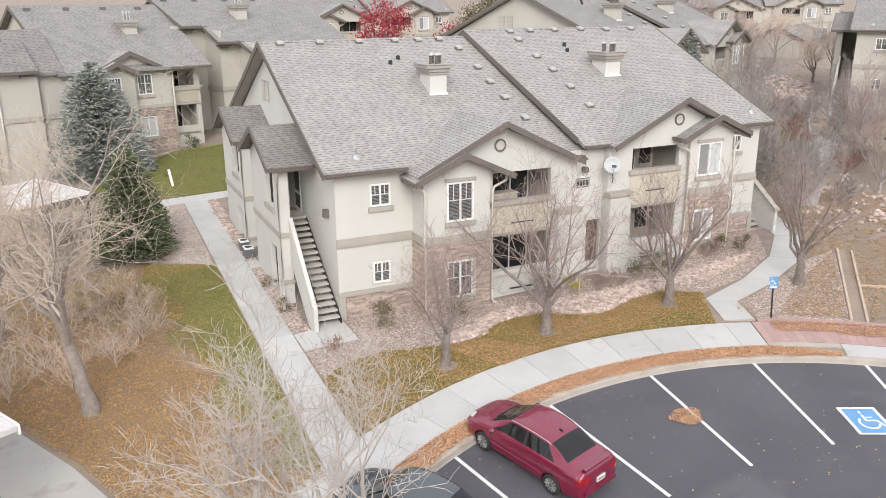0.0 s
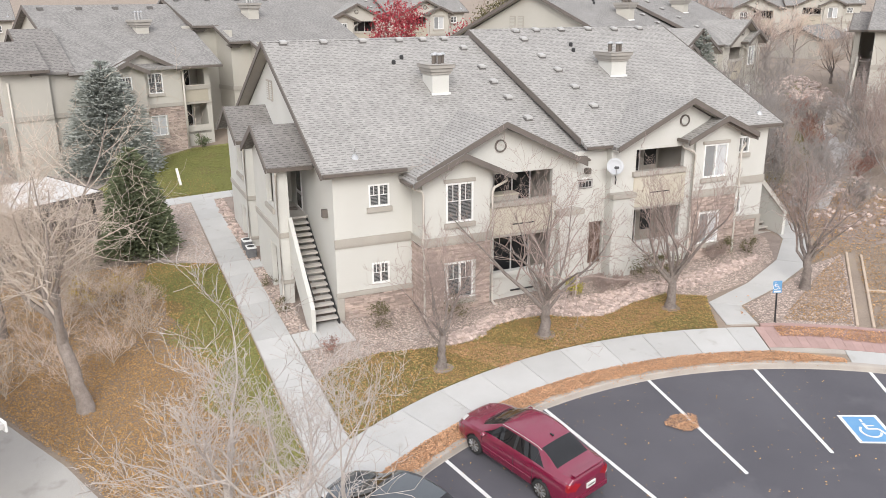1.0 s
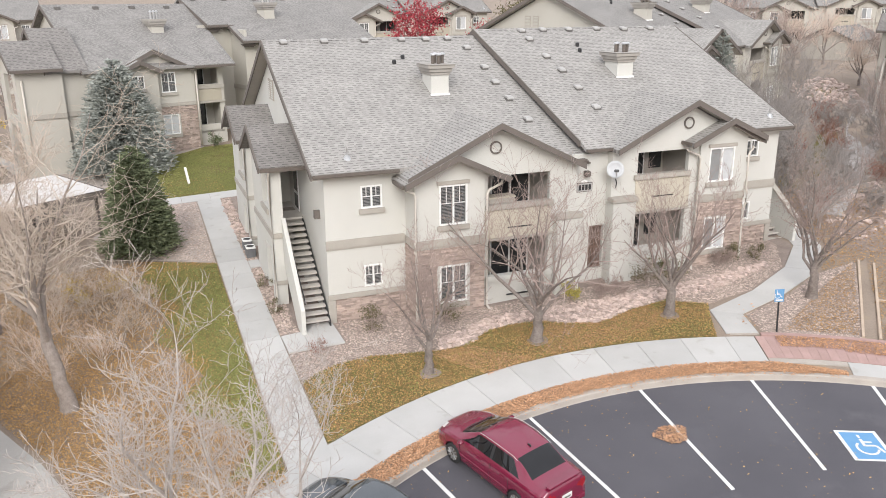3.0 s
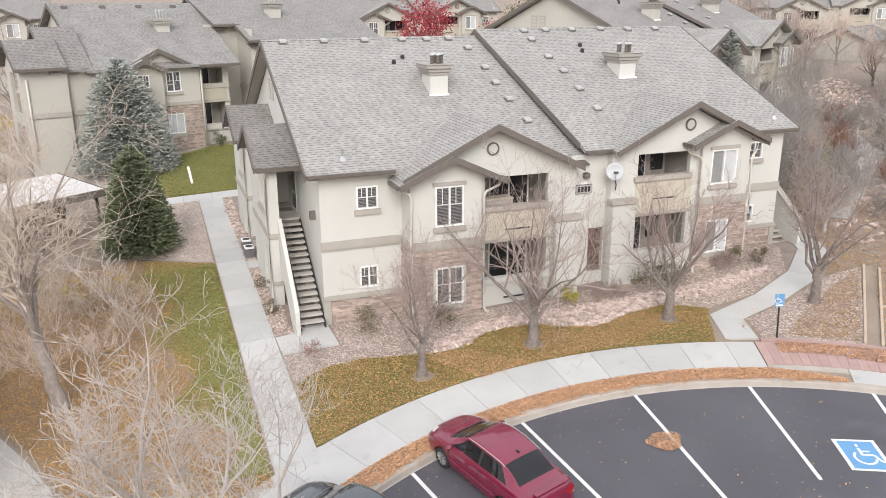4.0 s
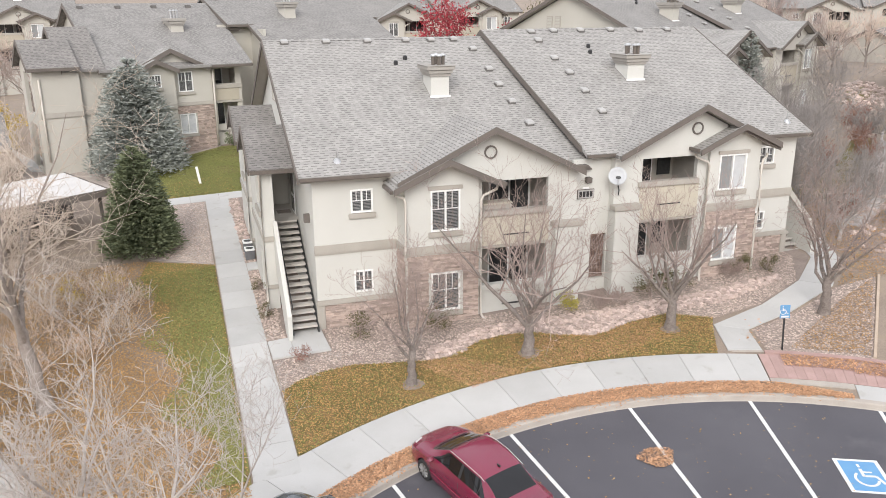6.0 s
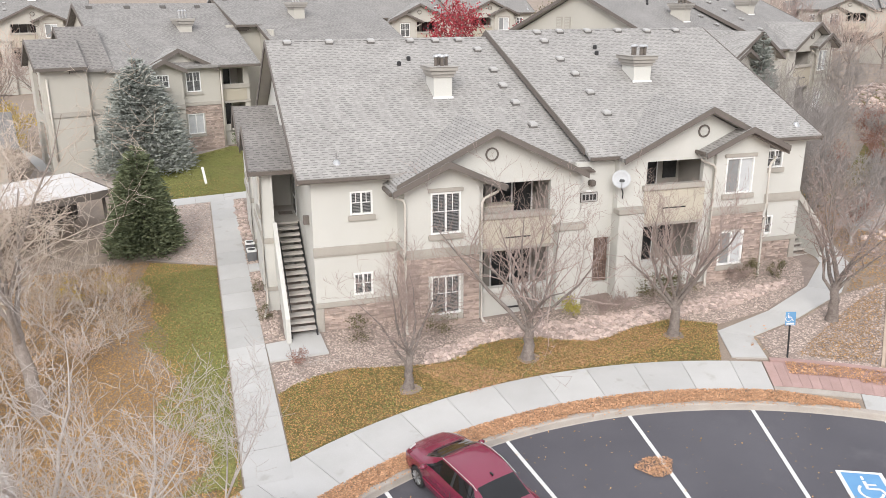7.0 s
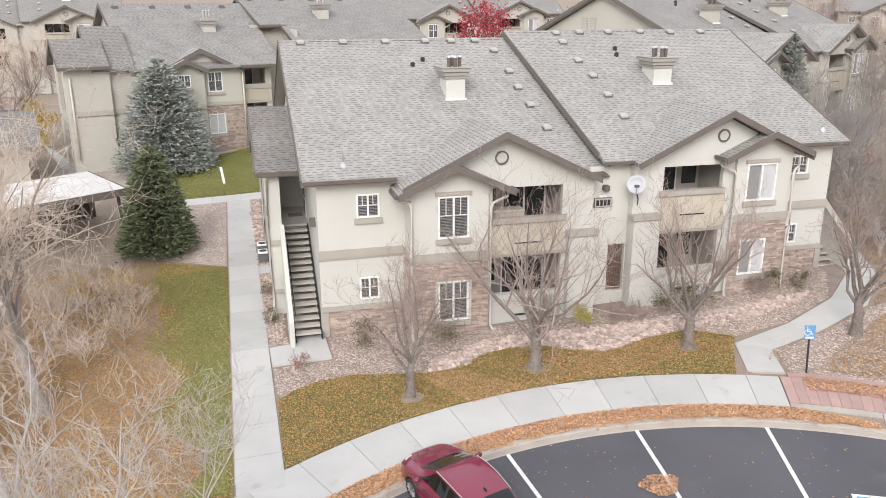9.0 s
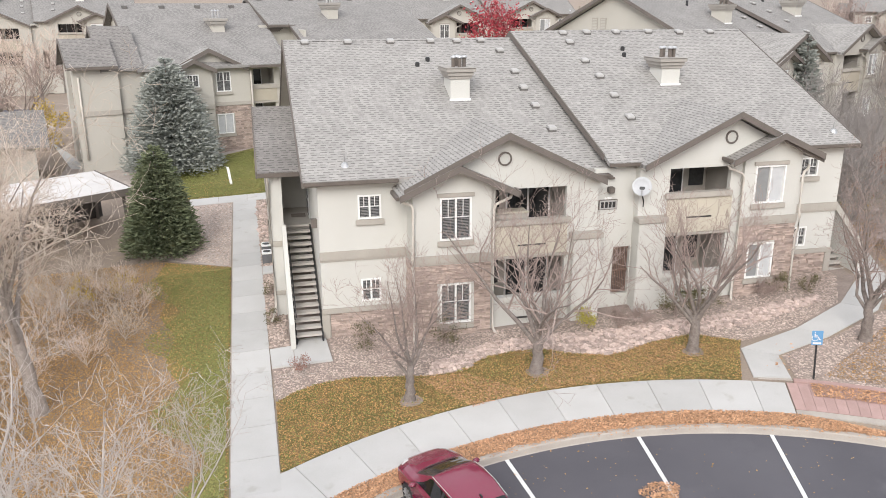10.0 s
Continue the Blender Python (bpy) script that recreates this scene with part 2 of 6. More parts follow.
RUBBER = material("tyre_rubber", (0.03, 0.03, 0.03), (0.02, 0.02, 0.02), 0.85, 5.0, 40, 0.1)
TAIL = material("tail_light", (0.30, 0.01, 0.018), (0.22, 0.008, 0.014), 0.2, 5.0, 40, 0.0)
LAMP_CLEAR = material("clear_lamp", (0.65, 0.65, 0.63), (0.5, 0.5, 0.5), 0.15, 5.0, 40, 0.0)
METAL_ROOF = material("pale_metal_roof", (0.60, 0.58, 0.56), (0.48, 0.46, 0.44), 0.75, 0.6, 20, 0.05)
for mat in (RED_PAINT, DARK_PAINT):
    mat.node_tree.nodes["Principled BSDF"].inputs["Coat Weight"].default_value = 0.8


# ---- building helpers ----
def mesh_of(name, bm, mat):
    me = bpy.data.meshes.new(name)
    bm.to_mesh(me)
    bm.free()
    for mt in mat if isinstance(mat, (list, tuple)) else [mat]:
        me.materials.append(mt)
    return me


def part(name, bm, mat, parent=None, label="", smooth=False):
    """Links a bmesh as one mesh object under a thing or a part."""
    me = mesh_of(name, bm, mat)
    if smooth:
        for f in me.polygons:
            f.use_smooth = True
    ob = new(name, me)
    ob.parent = parent
    if label:
        tagged(ob, label)
    return ob


def thing(name, label, category, group="", kind="", at=(0, 0, 0)):
    ob = new(name)
    ob.empty_display_size = 0.2
    ob.location = at
    return tagged(ob, label, category, group, kind)


def raw(name, verts, faces, mat, parent=None, smooth=False):
    me = bpy.data.meshes.new(name)
    me.from_pydata(verts, [], faces)
    me.materials.append(mat)
    if smooth:
        me.polygons.foreach_set("use_smooth", [True] * len(me.polygons))
    ob = new(name, me)
    ob.parent = parent
    return ob


def box(bm, x0, x1, y0, y1, z0, z1):
    v = [bm.verts.new((x, y, z)) for z in (z0, z1) for y in (y0, y1) for x in (x0, x1)]
    for f in ((0, 2, 3, 1), (4, 5, 7, 6), (0, 1, 5, 4), (2, 6, 7, 3), (0, 4, 6, 2), (1, 3, 7, 5)):
        bm.faces.new([v[i] for i in f])


def one_box(*b):
    bm = bmesh.new()
    box(bm, *b)
    return bm


def soft_box(x0, x1, y0, y1, z0, z1, r=0.015):
    bm = one_box(x0, x1, y0, y1, z0, z1)
    bmesh.ops.bevel(bm, geom=bm.edges[:], offset=r, segments=2, affect="EDGES")
    return bm


def extrude(bm, ring, move):
    """A prism from a ring of points and a vector."""
    a = [bm.verts.new(p) for p in ring]
    b = [bm.verts.new(Vector(p) + Vector(move)) for p in ring]
    bm.faces.new(a[::-1])
    bm.faces.new(b)
    for i in range(len(a)):
        j = (i + 1) % len(a)
        bm.faces.new((a[i], a[j], b[j], b[i]))


def wall_grid(bm, place, us, vs, solid):
    """One welded wall from a grid of cells; place(u, v, side) gives a corner on either face."""
    seen = {}

    def at(i, j, side):
        if (i, j, side) not in seen:
            seen[i, j, side] = bm.verts.new(place(us[i], vs[j], side))
        return seen[i, j, side]

    nu, nv = len(us) - 1, len(vs) - 1
    full = {(i, j) for i in range(nu) for j in range(nv) if solid((us[i] + us[i + 1]) / 2, (vs[j] + vs[j + 1]) / 2)}
    for i, j in full:
        for k in (0, 1):
            bm.faces.new([at(i, j, k), at(i + 1, j, k), at(i + 1, j + 1, k), at(i, j + 1, k)])
        for di, dj, p, q in ((-1, 0, (i, j), (i, j + 1)), (1, 0, (i + 1, j), (i + 1, j + 1)), (0, -1, (i, j), (i + 1, j)), (0, 1, (i, j + 1), (i + 1, j + 1))):
            if (i + di, j + dj) not in full:
                bm.faces.new([at(*p, 0), at(*q, 0), at(*q, 1), at(*p, 1)])


def wall_cells(u0, u1, z0, z1, holes):
    us = sorted({u0, u1, *[min(max(c, u0), u1) for h in holes for c in h[:2]]})
    vs = sorted({z0, z1, *[min(max(c, z0), z1) for h in holes for c in h[2:]]})
    return us, vs, lambda u, v: not any(h[0] < u < h[1] and h[2] < v < h[3] for h in holes)


def wall_y(bm, y0, y1, x0, x1, z0, z1, holes=()):
    """A wall in the plane of x and z, with openings (x0, x1, z0, z1) right through it."""
    wall_grid(bm, lambda u, v, k: (u, y1 if k else y0, v), *wall_cells(x0, x1, z0, z1, holes))


def wall_x(bm, x0, x1, y0, y1, z0, z1, holes=()):
    wall_grid(bm, lambda u, v, k: (x1 if k else x0, u, v), *wall_cells(y0, y1, z0, z1, holes))


def tube(bm, points, r, sides=8):
    """A pipe along points."""
    rings = []
    for i, p in enumerate(points):
        p = Vector(p)
        d = (Vector(points[min(i + 1, len(points) - 1)]) - Vector(points[max(i - 1, 0)])).normalized()
        q = d.to_track_quat("Z", "Y")
        rings.append([bm.verts.new(p + q @ Vector((r * math.cos(k * math.tau / sides), r * math.sin(k * math.tau / sides), 0))) for k in range(sides)])
    for a, b in zip(rings, rings[1:]):
        for k in range(sides):
            bm.faces.new((a[k], a[(k + 1) % sides], b[(k + 1) % sides], b[k]))
    bm.faces.new(rings[0][::-1])
    bm.faces.new(rings[-1])


def lathe(bm, profile, sides=16, at=(0, 0, 0)):
    rings = [[bm.verts.new((at[0] + r * math.cos(k * math.tau / sides), at[1] + r * math.sin(k * math.tau / sides), at[2] + z)) for k in range(sides)] for r, z in profile]
    for a, b in zip(rings, rings[1:]):
        for k in range(sides):
            bm.faces.new((a[k], a[(k + 1) % sides], b[(k + 1) % sides], b[k]))
    bm.faces.new(rings[0][::-1])
    bm.faces.new(rings[-1])


# ---- ground ----
def ground_z(x, y):
    px, py = x, y
    x, y = min(max(x, -30), 40), min(max(y, -45), 36)
    far = max(0.0, math.hypot(px, py) - 130)
    return -0.05 + 0.045 * x + 0.075 * y + 0.045 * min(far, 900)


CX, CY = 6.4, -22.75  # middle of the round parking court
R_ASPHALT, R_KERB, R_WALK0, R_WALK1 = 14.9, 15.05, 15.68, 17.42


def ring_point(r, a):
    """Point on the court's circle; a in degrees from north, clockwise."""
    return CX + r * math.sin(radians(a)), CY + r * math.cos(radians(a))


def sheet(name, pts, lift, mat, thick=0.06):
    """A flat bed that follows the slope, with edges going down into the ground."""
    bm = bmesh.new()
    top = [bm.verts.new((x, y, ground_z(x, y) + lift)) for x, y in pts]
    low = [bm.verts.new((x, y, ground_z(x, y) + lift - thick)) for x, y in pts]
    bm.faces.new(top)
    for i in range(len(pts)):
        j = (i + 1) % len(pts)
        bm.faces.new((low[i], low[j], top[j], top[i]))
    bmesh.ops.recalc_face_normals(bm, faces=bm.faces[:])
    return bm


def build_ground():
    bm = bmesh.new()
    radii = [R_KERB, 16.5, 18, 20, 23, 27, 32, 40, 50, 62, 80, 110, 160, 260, 500, 1200, 3000]
    steps = 120
    rings = []
    for r in radii:
        ring = []
        for k in range(steps):
            x, y = ring_point(r, k * 360 / steps)
            ring.append(bm.verts.new((x, y, ground_z(x, y))))
        rings.append(ring)
    for a, b in zip(rings, rings[1:]):
        for k in range(steps):
            bm.faces.new((a[k], b[k], b[(k + 1) % steps], a[(k + 1) % steps]))
    bmesh.ops.recalc_face_normals(bm, faces=bm.faces[:])
    g = part("ground", bm, SOIL)
    tagged(g, "brown earth covered with dry leaf litter", "ground", kind="structure")
    bm = bmesh.new()
    lot = [bm.verts.new((*ring_point(R_ASPHALT + 0.02, k * 3), 0)) for k in range(120)]
    for v in lot:
        v.co.z = ground_z(v.co.x, v.co.y) - 0.15
    bm.faces.new(lot[::-1])
    bmesh.ops.recalc_face_normals(bm, faces=bm.faces[:])
    if bm.faces[:][0].normal.z < 0:
        bmesh.ops.reverse_faces(bm, faces=bm.faces[:])
    tagged(part("road", bm, ASPHALT), "dark asphalt parking court with white bay lines", "parking lot", kind="structure")
    bm = bmesh.new()
    prof = [(R_ASPHALT - 0.05, -0.16), (R_ASPHALT, -0.135), (R_ASPHALT + 0.03, 0.0), (R_ASPHALT + 0.06, 0.025), (R_KERB + 0.07, 0.03), (R_KERB + 0.075, -0.2)]
    rows = []
    for k in range(0, 241):
        row = []
        for r, z in prof:
            x, y = ring_point(r, k * 1.5)
            row.append(bm.verts.new((x, y, ground_z(x, y) + z)))
        rows.append(row)
    for a, b in zip(rows, rows[1:]):
        for k in range(len(prof) - 1):
            bm.faces.new((a[k], a[k + 1], b[k + 1], b[k]))
    bmesh.ops.recalc_face_normals(bm, faces=bm.faces[:])
    tagged(part("kerb", bm, KERB, smooth=False), "worn concrete kerb and gutter round the parking court", "kerb", kind="structure")


build_ground()

# ---- apartment building ----
RISE = 0.40     # the second block stands higher up the slope
AXIS = 21.44    # x of a mirrored point is AXIS - x


def put_window(root, m, x0, x1, z0, z1, y, sill=True, lintel=False, fill=None, grid=True):
    """A two-light vinyl window set in a wall, facing -y before m is applied."""
    w = part("window", frame_mesh(x0, x1, z0, z1, y, m), VINYL, root, "white vinyl sliding window")
    mid = (x0 + x1) / 2
    for k, (a, b) in enumerate(((x0 + 0.06, mid - 0.03), (mid + 0.03, x1 - 0.06))):
        bm = one_box(a, b, y + 0.05, y + 0.062, z0 + 0.06, z1 - 0.06)
        bm.transform(m)
        bmesh.ops.recalc_face_normals(bm, faces=bm.faces[:])
        part("pane", bm, CURTAIN if fill and k in fill else SHADE if fill else GLASS, w)
        if not fill:
            bm = bmesh.new()
            z = z0 + 0.07
            while z < z1 - 0.08:
                box(bm, a + 0.01, b - 0.01, y + 0.044, y + 0.049, z, z + 0.028)
                z += 0.052
            bm.transform(m)
            bmesh.ops.recalc_face_normals(bm, faces=bm.faces[:])
            part("blind", bm, BLIND, w, "grey slatted blind")["kind"] = "stuff"
        if grid:
            bm = bmesh.new()
            c, h = (a + b) / 2, z1 - 0.06 - 0.42 * (z1 - z0)
            box(bm, c - 0.012, c + 0.012, y + 0.03, y + 0.043, h, z1 - 0.06)
            box(bm, a, b, y + 0.028, y + 0.043, h - 0.012, h + 0.012)
            bm.transform(m)
            bmesh.ops.recalc_face_normals(bm, faces=bm.faces[:])
            part("muntin", bm, VINYL, w)
    if sill:
        bm = soft_box(x0 - 0.09, x1 + 0.09, y - 0.09, y + 0.02, z0 - 0.2, z0 - 0.012)
        bm.transform(m)
        bmesh.ops.recalc_face_normals(bm, faces=bm.faces[:])
        part("window_sill", bm, TRIM, w, "taupe stucco sill")
    if lintel:
        bm = soft_box(x0 - 0.09, x1 + 0.09, y - 0.07, y + 0.02, z1 + 0.012, z1 + 0.15)
        bm.transform(m)
        bmesh.ops.recalc_face_normals(bm, faces=bm.faces[:])
        part("lintel", bm, TRIM, w, "taupe stucco head trim")


def frame_mesh(x0, x1, z0, z1, y, m):
    bm = bmesh.new()
    mid = (x0 + x1) / 2
    for b in ((x0, x0 + 0.06, z0, z1), (x1 - 0.06, x1, z0, z1), (x0 + 0.06, x1 - 0.06, z0, z0 + 0.06), (x0 + 0.06, x1 - 0.06, z1 - 0.06, z1), (mid - 0.03, mid + 0.03, z0 + 0.06, z1 - 0.06)):
        box(bm, b[0], b[1], y - 0.03, y + 0.06, b[2], b[3])
    bm.transform(m)
    bmesh.ops.recalc_face_normals(bm, faces=bm.faces[:])
    return bm


def slab(bm, quad, thick):
    """A sloping roof sheet: four points and the thickness straight down."""
    extrude(bm, quad, (0, 0, -thick))


def build_block(root, m, end, right):
    """One half of the building. end: x of its outer wall; right: whether it is the mirrored, higher half."""
    def fin(name, bm, mat, label="", parent=None, smooth=False):
        bm.transform(m)
        bmesh.ops.recalc_face_normals(bm, faces=bm.faces[:])
        return part(name, bm, mat, parent or root, label, smooth)

    low = -2.2
    party = 10.9
    # the higher half: a narrower bay, and sills and bands set 0.2 m higher over its floors
    b0, b1, up = (3.63, 5.95, 0.2) if right else (3.36, 6.05, 0.0)
    ew, ez0, ez1 = (2.09, 4.38, 5.1) if right else (1.70, 4.17, 5.0)
    lw, lz0, lz1 = (2.24, 1.6, 2.38) if right else (1.73, 1.23, 2.05)
    w0, w1, wz0, wz1 = (4.26, 5.5, 3.72, 5.12) if right else (4.28, 5.36, 3.53, 5.0)
    v0, v1, vz0, vz1 = (4.4, 5.5, 0.85, 2.22) if right else (4.28, 5.36, 0.55, 2.0)
    o0, o1 = (6.39, 8.79) if right else (6.23, 8.79)
    # walls of stucco, one part for each plane
    def wall(make):
        bm = bmesh.new()
        make(bm)
        fin("wall", bm, STUCCO)

    wall(lambda bm: wall_y(bm, 0.0, 0.2, end, b0, low, 5.6, [(ew, ew + 0.79, ez0, ez1), (lw, lw + 0.69, lz0, lz1)]))
    wall(lambda bm: (wall_y(bm, -1.05, -0.85, b0, b1, low, 5.42 + up, [(w0, w1, wz0, wz1), (v0, v1, vz0, vz1)]),
                     extrude(bm, [(b0, -1.05, 5.42 + up), (b1, -1.05, 5.42 + up), (b1, -1.05, 5.5 + up), (4.82, -1.05, 6.0 + up), (b0, -1.05, 5.5 + up)], (0, 0.2, 0))))
    wall(lambda bm: wall_x(bm, b0, b0 + 0.2, -0.85, 0.0, low, 5.4))
    wall(lambda bm: (wall_y(bm, -0.9, -0.7, b1, 9.95, low, 5.25, [(o0, o1, 3.72 + up, 5.14), (o0, o1, 1.1, 2.68)]),
                     extrude(bm, [(b1, -0.9, 5.25), (9.95, -0.9, 5.25), (9.8, -0.9, 5.45), (6.53, -0.9, 6.9), (5.0, -0.9, 6.15), (5.0, -0.9, 5.6), (b1, -0.9, 5.4)], (0, 0.2, 0))))
    wall(lambda bm: wall_x(bm, 9.75, 9.95, -0.7, -0.35, low, 5.3))
    wall(lambda bm: (wall_x(bm, end, end + 0.2, 0.2, 16.6, low, 5.5, [(4.6, 5.5, 3.1, 5.15), (11.2, 12.1, 3.1, 5.15)] if not right else []),
                     extrude(bm, [(end, 0.0, 5.5), (end, 16.7, 5.5), (end, 8.35, 9.45)], (0.2, 0, 0))))
    wall(lambda bm: wall_y(bm, 16.5, 16.7, end, party, low, 5.5))
    # central wall with the entry, shared by both halves
    bm = bmesh.new()
    wall_y(bm, -0.55, -0.35, 9.95, party - 0.18, low, 5.6, [(9.98, 10.64, 0.5, 2.3)] if right else [])
    fin("wall", bm, STUCCO)
    # trims
    bands = [(end - 0.03, b0 - 0.06, -0.06, 0.02, 2.8 + up, 3.1 + up), (b0 - 0.06, b0, -0.02, -1.05, 2.78 + up, 3.03 + up), (b0 - 0.06, b1 + 0.05, -1.11, -1.03, 2.77 + up, 3.03 + up)]
    for x0, x1, y0, y1, z0, z1 in bands:
        bm = soft_box(min(x0, x1), max(x0, x1), min(y0, y1), max(y0, y1), z0, z1)
        fin("band", bm, TRIM, "taupe stucco band")
        if x1 - x0 > 1:
            fin("band", one_box(x0 + 0.01, x1 - 0.01, y0 + 0.025, y1, z0 - 0.06, z0 - 0.003), TRIM)
    fin("band", soft_box(end - 0.04, b0 - 0.02, -0.09, 0.01, 0.88 + 2 * up, 1.06 + 2 * up), TRIM, "taupe band over the stone base")
    fin("band", soft_box(end - 0.04, end + 0.24, -0.07, 0.01, low, 0.875 + 2 * up), TRIM)
    # balcony fronts and shelves
    for zc in (4.07 + up, 1.3):
        fin("balcony_cap", soft_box(o0 - 0.08, 8.95, -1.02, -0.72, zc - 0.2, zc), TRIM if zc > 3 else STUCCO, "stucco balcony cap")
    fin("balcony_front", one_box(o0, o1, -0.86, -0.74, 3.70, 3.87 + up), STUCCO)
    fin("balcony_front", one_box(o0, o1, -0.86, -0.74, 1.08, 1.2), STUCCO)
    fin("balcony_panel", soft_box(o0 - 0.13, 8.85, -0.935, -0.88, 2.78, 3.85 + up), PANEL, "ochre stucco balcony panel")
    fin("scupper", one_box(7.05, 8.05, -0.95, -0.925, 3.12 + up, 3.17 + up), BLACK, "dark drain slot")
    fin("scupper", one_box(7.05, 8.05, -0.95, -0.895, 0.45, 0.5), BLACK, "dark drain slot")
    fin("band", soft_box(o0 - 0.13, 9.98, -1.0, -0.89, 2.69, 2.775), TRIM)
    # pier beside the balcony
    fin("pier", soft_box(8.98, 10.02, -1.24, -0.88, low, 3.3, 0.02), STUCCO, "stucco pier")
    fin("pier_cap", soft_box(8.92, 10.08, -1.30, -0.86, 3.305, 3.5, 0.02), TRIM)
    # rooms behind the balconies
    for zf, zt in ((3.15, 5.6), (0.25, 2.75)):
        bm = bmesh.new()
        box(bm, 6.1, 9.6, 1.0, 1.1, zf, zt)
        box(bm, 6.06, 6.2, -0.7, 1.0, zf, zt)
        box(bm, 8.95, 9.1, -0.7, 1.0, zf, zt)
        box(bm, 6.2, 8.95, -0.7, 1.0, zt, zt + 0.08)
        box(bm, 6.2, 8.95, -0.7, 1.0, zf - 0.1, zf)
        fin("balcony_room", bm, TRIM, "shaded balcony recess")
        d = fin("balcony_door", one_box(7.2, 8.9, 0.95, 0.99, zf, zf + 2.05), VINYL, "white sliding balcony door")
        for a in (7.26, 8.08):
            fin("pane", one_box(a, a + 0.74, 0.93, 0.948, zf + 0.06, zf + 1.99), GLASS, parent=d)
        fin("balcony_window", one_box(6.35, 6.95, 0.95, 0.985, zf + 0.9, zf + 2.05), GLASS)
    # windows
    put_window(root, m, ew, ew + 0.79, ez0, ez1, 0.0)
    put_window(root, m, lw, lw + 0.69, lz0, lz1, 0.0, sill=False)
    put_window(root, m, w0, w1, wz0, wz1, -1.05, lintel=True, grid=not right, fill=(0,) if right else None)
    put_window(root, m, v0, v1, vz0, vz1, -1.05, grid=not right, fill=(0,) if right else None)
    # round louvre in the gable
    bm = bmesh.new()
    rings = []
    for r, y in ((0.24, -0.9), (0.24, -0.95), (0.185, -0.95), (0.185, -0.91)):
        rings.append([bm.verts.new((6.53 + r * math.cos(k * math.tau / 24), y, 6.18 + r * math.sin(k * math.tau / 24))) for k in range(24)])
    for a, b in zip(rings, rings[1:]):
        for k in range(24):
            bm.faces.new((a[k], a[(k + 1) % 24], b[(k + 1) % 24], b[k]))
    lv = fin("round_vent", bm, FASCIA, "round louvre with a dark rim")
    bm = bmesh.new()
    for k in range(7):
        z = 6.18 - 0.16 + k * 0.05
        h = math.sqrt(max(0.184 ** 2 - (z + 0.015 - 6.18) ** 2, 0.001))
        extrude(bm, [(6.53 - h, -0.905, z + 0.04), (6.53 + h, -0.905, z + 0.04), (6.53 + h, -0.935, z), (6.53 - h, -0.935, z)], (0, 0.004, 0.004))
    fin("louvre", bm, STUCCO, parent=lv)
    # main roof: front and rear slopes
    E0, R0 = -0.42, 8.35
    top, eave = (9.55, 5.67) if right else (9.68, 5.62)
    xa, xb, xt = (end - 0.35, 11.12, 11.82) if right else (end - 0.48, 10.6, 10.6)
    bm = bmesh.new()
    slab(bm, [(xa, E0, eave), (xb, E0, eave), (xt, R0, top), (xa, R0, top)], 0.16)
    slab(bm, [(xa, 2 * R0 - E0, eave), (xa, R0, top), (xt, R0, top), (xb, 2 * R0 - E0, eave)], 0.16)
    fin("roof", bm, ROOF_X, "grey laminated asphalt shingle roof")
    if right:  # the eave over the entry comes further forward
        bm = bmesh.new()
        slab(bm, [(9.3, -0.88, 5.44), (11.12, -0.88, 5.44), (11.12, 0.2, 5.96), (9.3, 0.2, 5.96)], 0.14)
        fin("roof", bm, ROOF_X)
        fin("gutter", soft_box(9.7, 11.14, -1.0, -0.88, 5.32, 5.44), GUTTER, "brown metal gutter")
        for k in range(3):
            fin("corbel", one_box(11.0 - 0.1 * k, 11.44, -0.8 + 0.05 * k, -0.5, 4.98 - 0.07 * k, 5.04 - 0.07 * k), FASCIA, "brown moulded eave return")
    # ridge cap
    bm = bmesh.new()
    extrude(bm, [(xa, R0 - 0.15, top - 0.055), (xa, R0, top + 0.02), (xa, R0 + 0.15, top - 0.055), (xa, R0, top - 0.03)], (xt - xa, 0, 0))
    fin("ridge_cap", bm, ROOF_X)
    # rakes
    k = (top - eave) / (R0 - E0)
    for x, x1, w in ((xa, xa, 0.05),) + (((xb + 0.05, xt + 0.05, 0.05),) if right else ()):
        for s in (-1, 1):
            y0, y1 = (E0, R0) if s < 0 else (2 * R0 - E0, R0)
            bm = bmesh.new()
            extrude(bm, [(x - w, y0, eave + 0.02), (x1 - w, y1, top + 0.02), (x1 - w, y1, top - 0.22), (x - w, y0, eave - 0.22)], (w - 0.003, 0, 0))
            fin("rake_board", bm, FASCIA, "dark taupe rake board")
            bm = bmesh.new()
            if x == xa:
                extrude(bm, [(x, y0, eave - 0.17), (x, y1, top - 0.17), (x, y1, top - 0.19), (x, y0, eave - 0.19)], (0.48, 0, 0))
                fin("soffit", bm, TRIM)
    fin("gutter", soft_box(xa, 3.02, E0 - 0.12, E0 - 0.003, eave - 0.14, eave - 0.01, 0.02), GUTTER, "brown metal gutter")
    fin("soffit", one_box(xa + 0.02, 3.2, E0, 0.0, eave - 0.2, eave - 0.165), TRIM)
    # cross gable and bay gable
    def gable(cx, zt, y0, y1, x_l, x_r, slope, mat):
        bm = bmesh.new()
        zl, zr = zt - slope * (cx - x_l), zt - slope * (x_r - cx)
        slab(bm, [(x_l, y0, zl), (cx, y0, zt), (cx, y1, zt), (x_l, y1, zl)], 0.13)
        slab(bm, [(cx, y0, zt), (x_r, y0, zr), (x_r, y1, zr), (cx, y1, zt)], 0.13)
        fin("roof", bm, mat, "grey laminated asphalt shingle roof")
